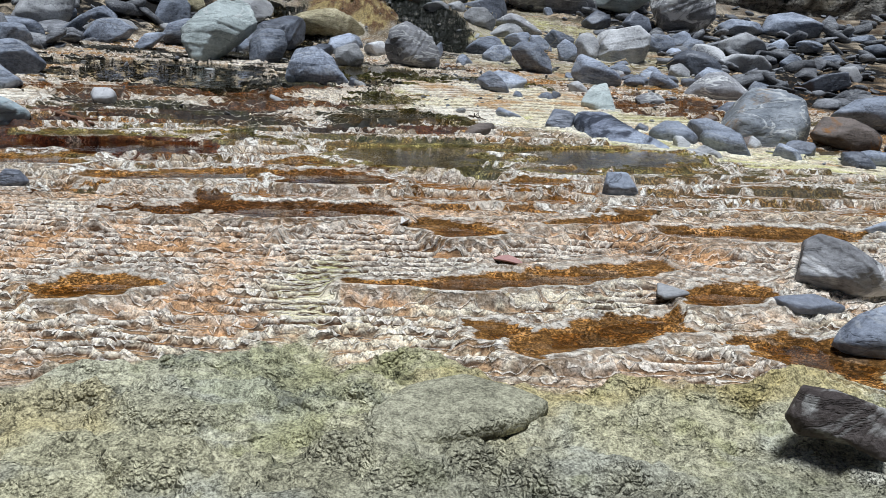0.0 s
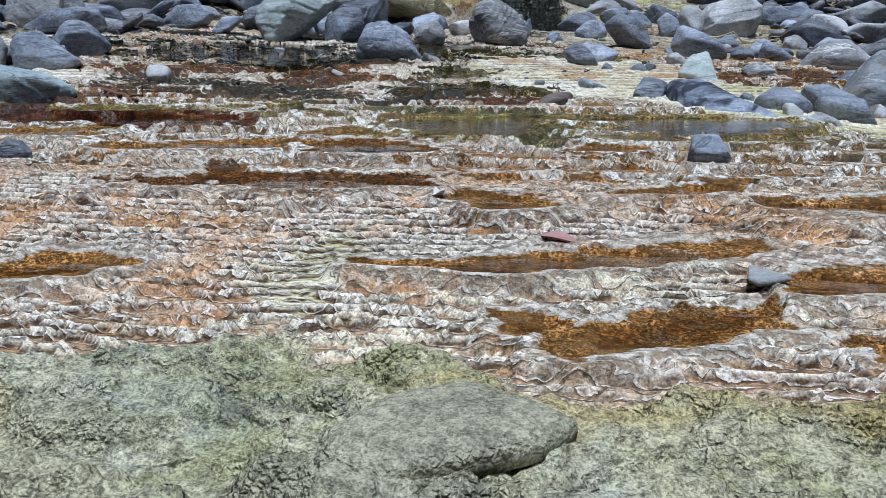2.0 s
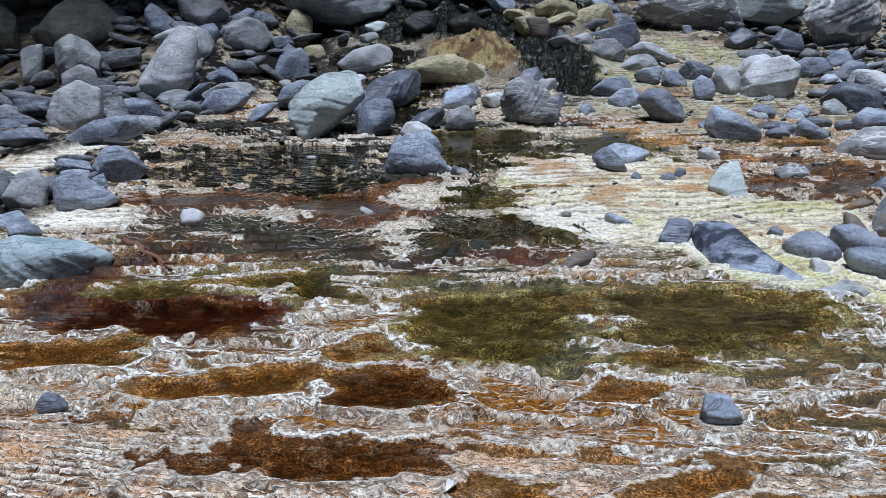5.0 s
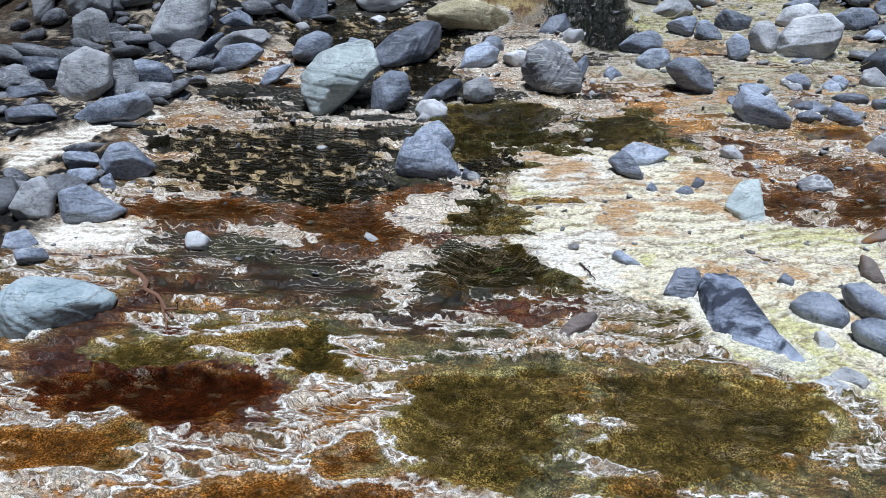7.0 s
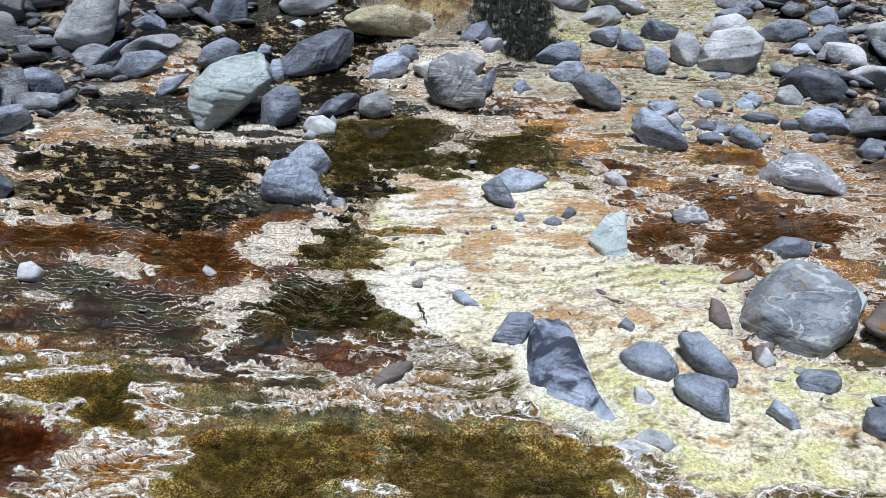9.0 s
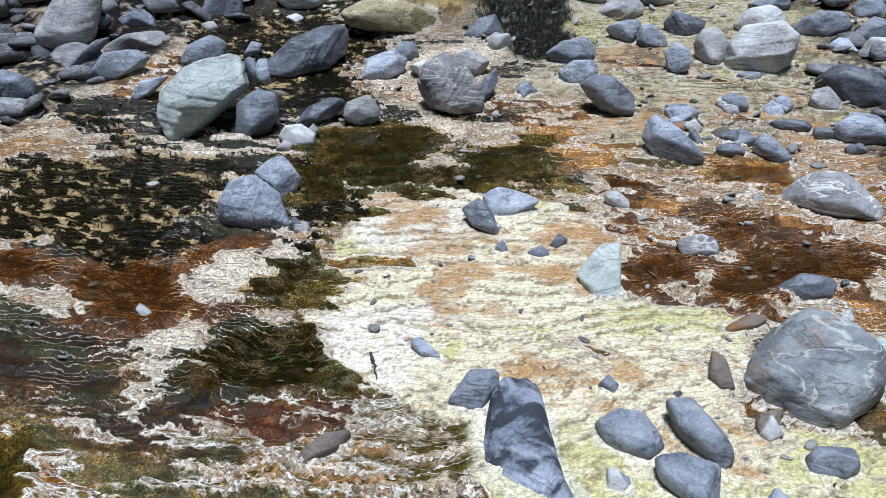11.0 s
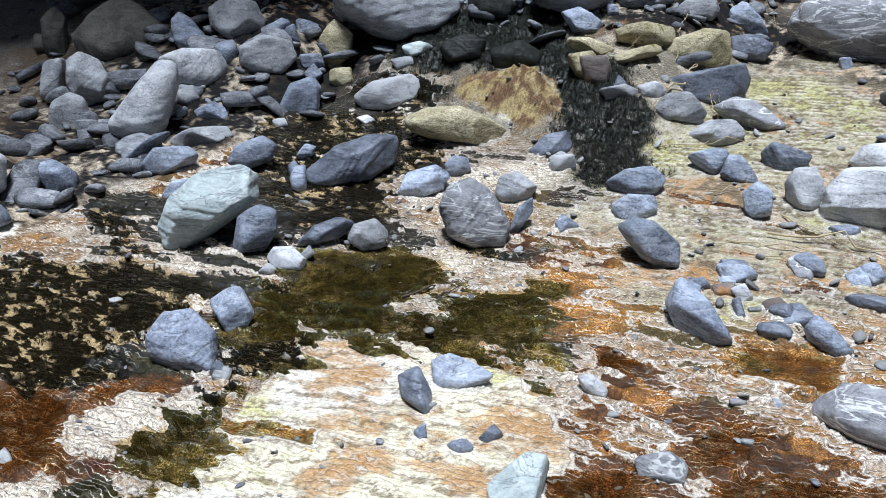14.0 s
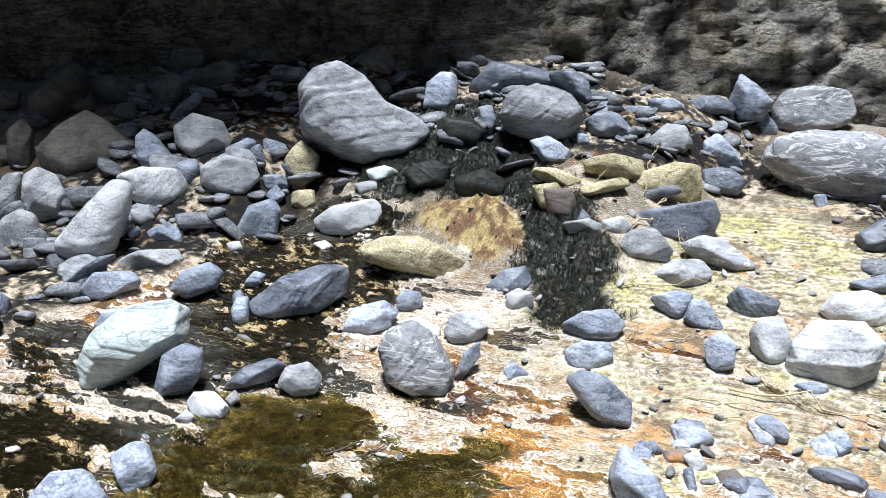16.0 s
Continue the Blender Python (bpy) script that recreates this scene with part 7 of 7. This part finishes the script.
STRAW = wood_material("dry_straw", (0.30, 0.22, 0.11), (0.58, 0.48, 0.30))
BARK = wood_material("wet_bark", (0.02, 0.014, 0.010), (0.09, 0.055, 0.035))
DRIFT = wood_material("reddish_root", (0.10, 0.045, 0.025), (0.24, 0.12, 0.07))
LEAF_RED = wood_material("dry_pink_leaf", (0.30, 0.14, 0.12), (0.48, 0.27, 0.24))
LEAF_PALE = wood_material("white_curled_leaf", (0.62, 0.6, 0.56), (0.85, 0.83, 0.8))
SPRIG = wood_material("green_sprig", (0.04, 0.10, 0.02), (0.10, 0.22, 0.05))


def part(name, bm, mat, parent, label=""):
    me = bpy.data.meshes.new(name)
    bm.to_mesh(me)
    bm.free()
    for p in me.polygons:
        p.use_smooth = True
    me.materials.append(mat)
    ob = new(name, me)
    ob.parent = parent
    return tagged(ob, label) if label else ob


def tube(bm, points, thick, end=0.35, sides=6):
    """A bent, tapering stem through the points."""
    rings, last = [], len(points) - 1
    for i, p in enumerate(points):
        way = (points[min(i + 1, last)] - points[max(i - 1, 0)]).normalized()
        across = way.cross(Vector((0.3, 0.2, 1))).normalized()
        up = across.cross(way)
        r = thick * (1 - (1 - end) * i / last) * (0.85 + 0.3 * noise.random())
        rings.append([bm.verts.new(p + r * (math.cos(k * math.tau / sides) * across + math.sin(k * math.tau / sides) * up)) for k in range(sides)])
    for a, b in zip(rings, rings[1:]):
        for k in range(sides):
            bm.faces.new((a[k], a[(k + 1) % sides], b[(k + 1) % sides], b[k]))
    bm.faces.new(rings[0][::-1])
    bm.faces.new(rings[-1])


def wander(a, b, bend, rng, count=9):
    return [a.lerp(b, k / (count - 1)) + Vector(rng.normal(0, bend, 3)) * math.sin(math.pi * k / (count - 1)) for k in range(count)]


def land(x, y):
    return float(Z[np.searchsorted(ys, y), np.searchsorted(xs, x)])


def twig(name, label, mat, ax, ay, az, bx, by, bz, thick, shoots=2):
    """A stick from (ax, ay) to (bx, by), az and bz above the ground there, with a few side shoots."""
    count[0] += 1
    rng = np.random.default_rng(count[0])
    base_at = Vector((ax, ay, land(ax, ay) + az))
    top = Vector((bx, by, land(bx, by) + bz)) - base_at
    root = new(name)
    root.location = base_at
    tagged(root, label, "twig")
    line = wander(Vector((0, 0, 0)), top, 0.03 * top.length, rng)
    bm = bmesh.new()
    tube(bm, line, thick)
    part("stem", bm, mat, root)
    for k in range(shoots):
        at = line[int(rng.integers(3, 8))]
        bm = bmesh.new()
        tube(bm, wander(at, at + top * rng.uniform(0.15, 0.35) + Vector(rng.normal(0, 0.1 * top.length, 3)) + Vector((0, 0, 0.05 * top.length)), 0.01, rng, 6), thick * 0.5)
        part("shoot", bm, mat, root)


def leaf(x, y, long, wide, turn, curl, mat, label, name="fallen_leaf"):
    root = new(name)
    root.location = (x, y, land(x, y) + 0.006)
    root.rotation_euler = (0.25, 0.1, radians(turn))
    tagged(root, label, "leaf")
    bm = bmesh.new()
    rows = []
    for i in range(13):
        k = i / 12
        half = wide * math.sin(math.pi * min(1, k * 1.02 + 0.01)) ** 0.8
        rows.append([bm.verts.new(((k - 0.5) * long, half * s, curl * (s * s - 0.4) * half / wide + 0.3 * curl * math.sin(4 * k))) for s in (-1, -0.5, 0, 0.5, 1)])
    for a, b in zip(rows, rows[1:]):
        for k in range(4):
            bm.faces.new((a[k], a[k + 1], b[k + 1], b[k]))
    bmesh.ops.remove_doubles(bm, verts=bm.verts, dist=1e-5)
    bmesh.ops.solidify(bm, geom=bm.faces[:], thickness=0.0006)
    part("blade", bm, mat, root)
    bm = bmesh.new()
    tube(bm, [Vector((long * (k / 6 - 0.62), 0, -0.2 * curl + 0.0015)) for k in range(7)], 0.0009)
    part("stalk", bm, BARK, root, "thin dark leaf stalk")


leaf(0.132, 1.50, 0.062, 0.011, -12, 0.008, LEAF_RED, "dry pinkish leaf lying on the terraces")
leaf(-0.066, 1.642, 0.042, 0.008, 75, 0.012, LEAF_PALE, "white curled leaf stuck in the crust", "curled_leaf")
twig("root", "reddish wet root lying in the shallows", DRIFT, -1.365, 2.892, 0.0, -1.060, 2.618, 0.01, 0.012, 3)
twig("twig", "small black twig on the pale crust", BARK, 0.105, 3.201, 0.005, 0.161, 3.095, 0.01, 0.004, 1)
twig("stick", "long dry stick lying across the pale bank", STRAW, 0.915, 5.673, 0.02, 1.464, 5.715, 0.03, 0.006, 2)
twig("stick", "thin dry stick on the pale crust", STRAW, 0.773, 5.557, 0.01, 1.195, 5.630, 0.02, 0.004, 2)
twig("stick", "thin dry stick on the pale crust", STRAW, 0.584, 5.928, 0.01, 0.804, 6.096, 0.02, 0.003, 1)
twig("stem", "upright dry straw stem between the stones", STRAW, 0.603, 5.412, 0.0, 0.501, 5.618, 0.02, 0.0022, 1)
twig("stem", "upright dry straw stem between the stones", STRAW, 0.469, 5.691, 0.0, 0.434, 5.952, 0.03, 0.0022, 1)
twig("stem", "pale dry plant stalk leaning over the stones", STRAW, 0.447, 6.653, 0.0, 0.304, 6.883, 0.06, 0.004, 3)
twig("stem", "pale dry plant stalk leaning over the stones", STRAW, 0.491, 6.701, 0.0, 0.371, 6.777, 0.06, 0.004, 2)
twig("stem", "pale dry plant stalk leaning over the stones", STRAW, 0.005, 7.263, 0.0, 0.022, 7.393, 0.08, 0.004, 2)
twig("stick", "dry straw lying under a pale stone", STRAW, 0.254, 6.249, 0.01, 0.734, 6.566, 0.02, 0.003, 2)
twig("stick", "dark twig caught on the crust", BARK, -0.027, 4.548, 0.01, -0.003, 4.714, 0.01, 0.004, 2)
twig("stick", "dark twig caught on the crust", BARK, -0.151, 4.504, 0.01, -0.034, 4.724, 0.01, 0.005, 2)
twig("stick", "dry branch below the veined boulder", STRAW, 0.640, 7.870, 0.0, 0.789, 8.077, 0.05, 0.004, 3)
twig("stick", "bare dark twig among the stones", BARK, 0.221, 6.553, 0.02, 0.280, 6.813, 0.06, 0.003, 3)
twig("stick", "dry stick under the bright boulder", STRAW, 0.932, 5.868, 0.01, 1.199, 5.691, 0.02, 0.005, 1)
twig("stick", "thin dry stick on the pale crust", STRAW, 0.820, 5.499, 0.01, 1.276, 5.486, 0.02, 0.003, 2)
twig("sprig", "tiny green sprig in the dark pool", SPRIG, -0.180, 3.136, 0.0, -0.142, 3.159, 0.01, 0.003, 4)
twig("stick", "reddish chip of bark against the boulder", BARK, 1.133, 3.339, 0.0, 1.178, 3.371, 0.03, 0.003, 1)
twig("stem", "dry bent stem standing between the mossy blocks", STRAW, 0.092, 6.964, 0.0, 0.079, 7.071, 0.16, 0.003, 1)
twig("stem", "dry bent stem standing between the mossy blocks", STRAW, 0.136, 7.096, 0.0, 0.144, 7.187, 0.12, 0.003, 2)
twig("stem", "dry straw caught beside the cascade", STRAW, -0.172, 6.808, 0.0, -0.091, 6.875, 0.1, 0.003, 2)
twig("stem", "thin pale straw beside the broken shingle", STRAW, 0.282, 7.013, 0.0, 0.317, 7.131, 0.1, 0.002, 2)
twig("stem", "dry stem before the veined boulder", STRAW, 0.430, 8.042, 0.0, 0.389, 8.038, 0.12, 0.003, 2)
twig("stick", "pale forked stick leaning on the mossy blocks", STRAW, 0.162, 6.621, 0.03, 0.213, 7.256, 0.05, 0.006, 2)
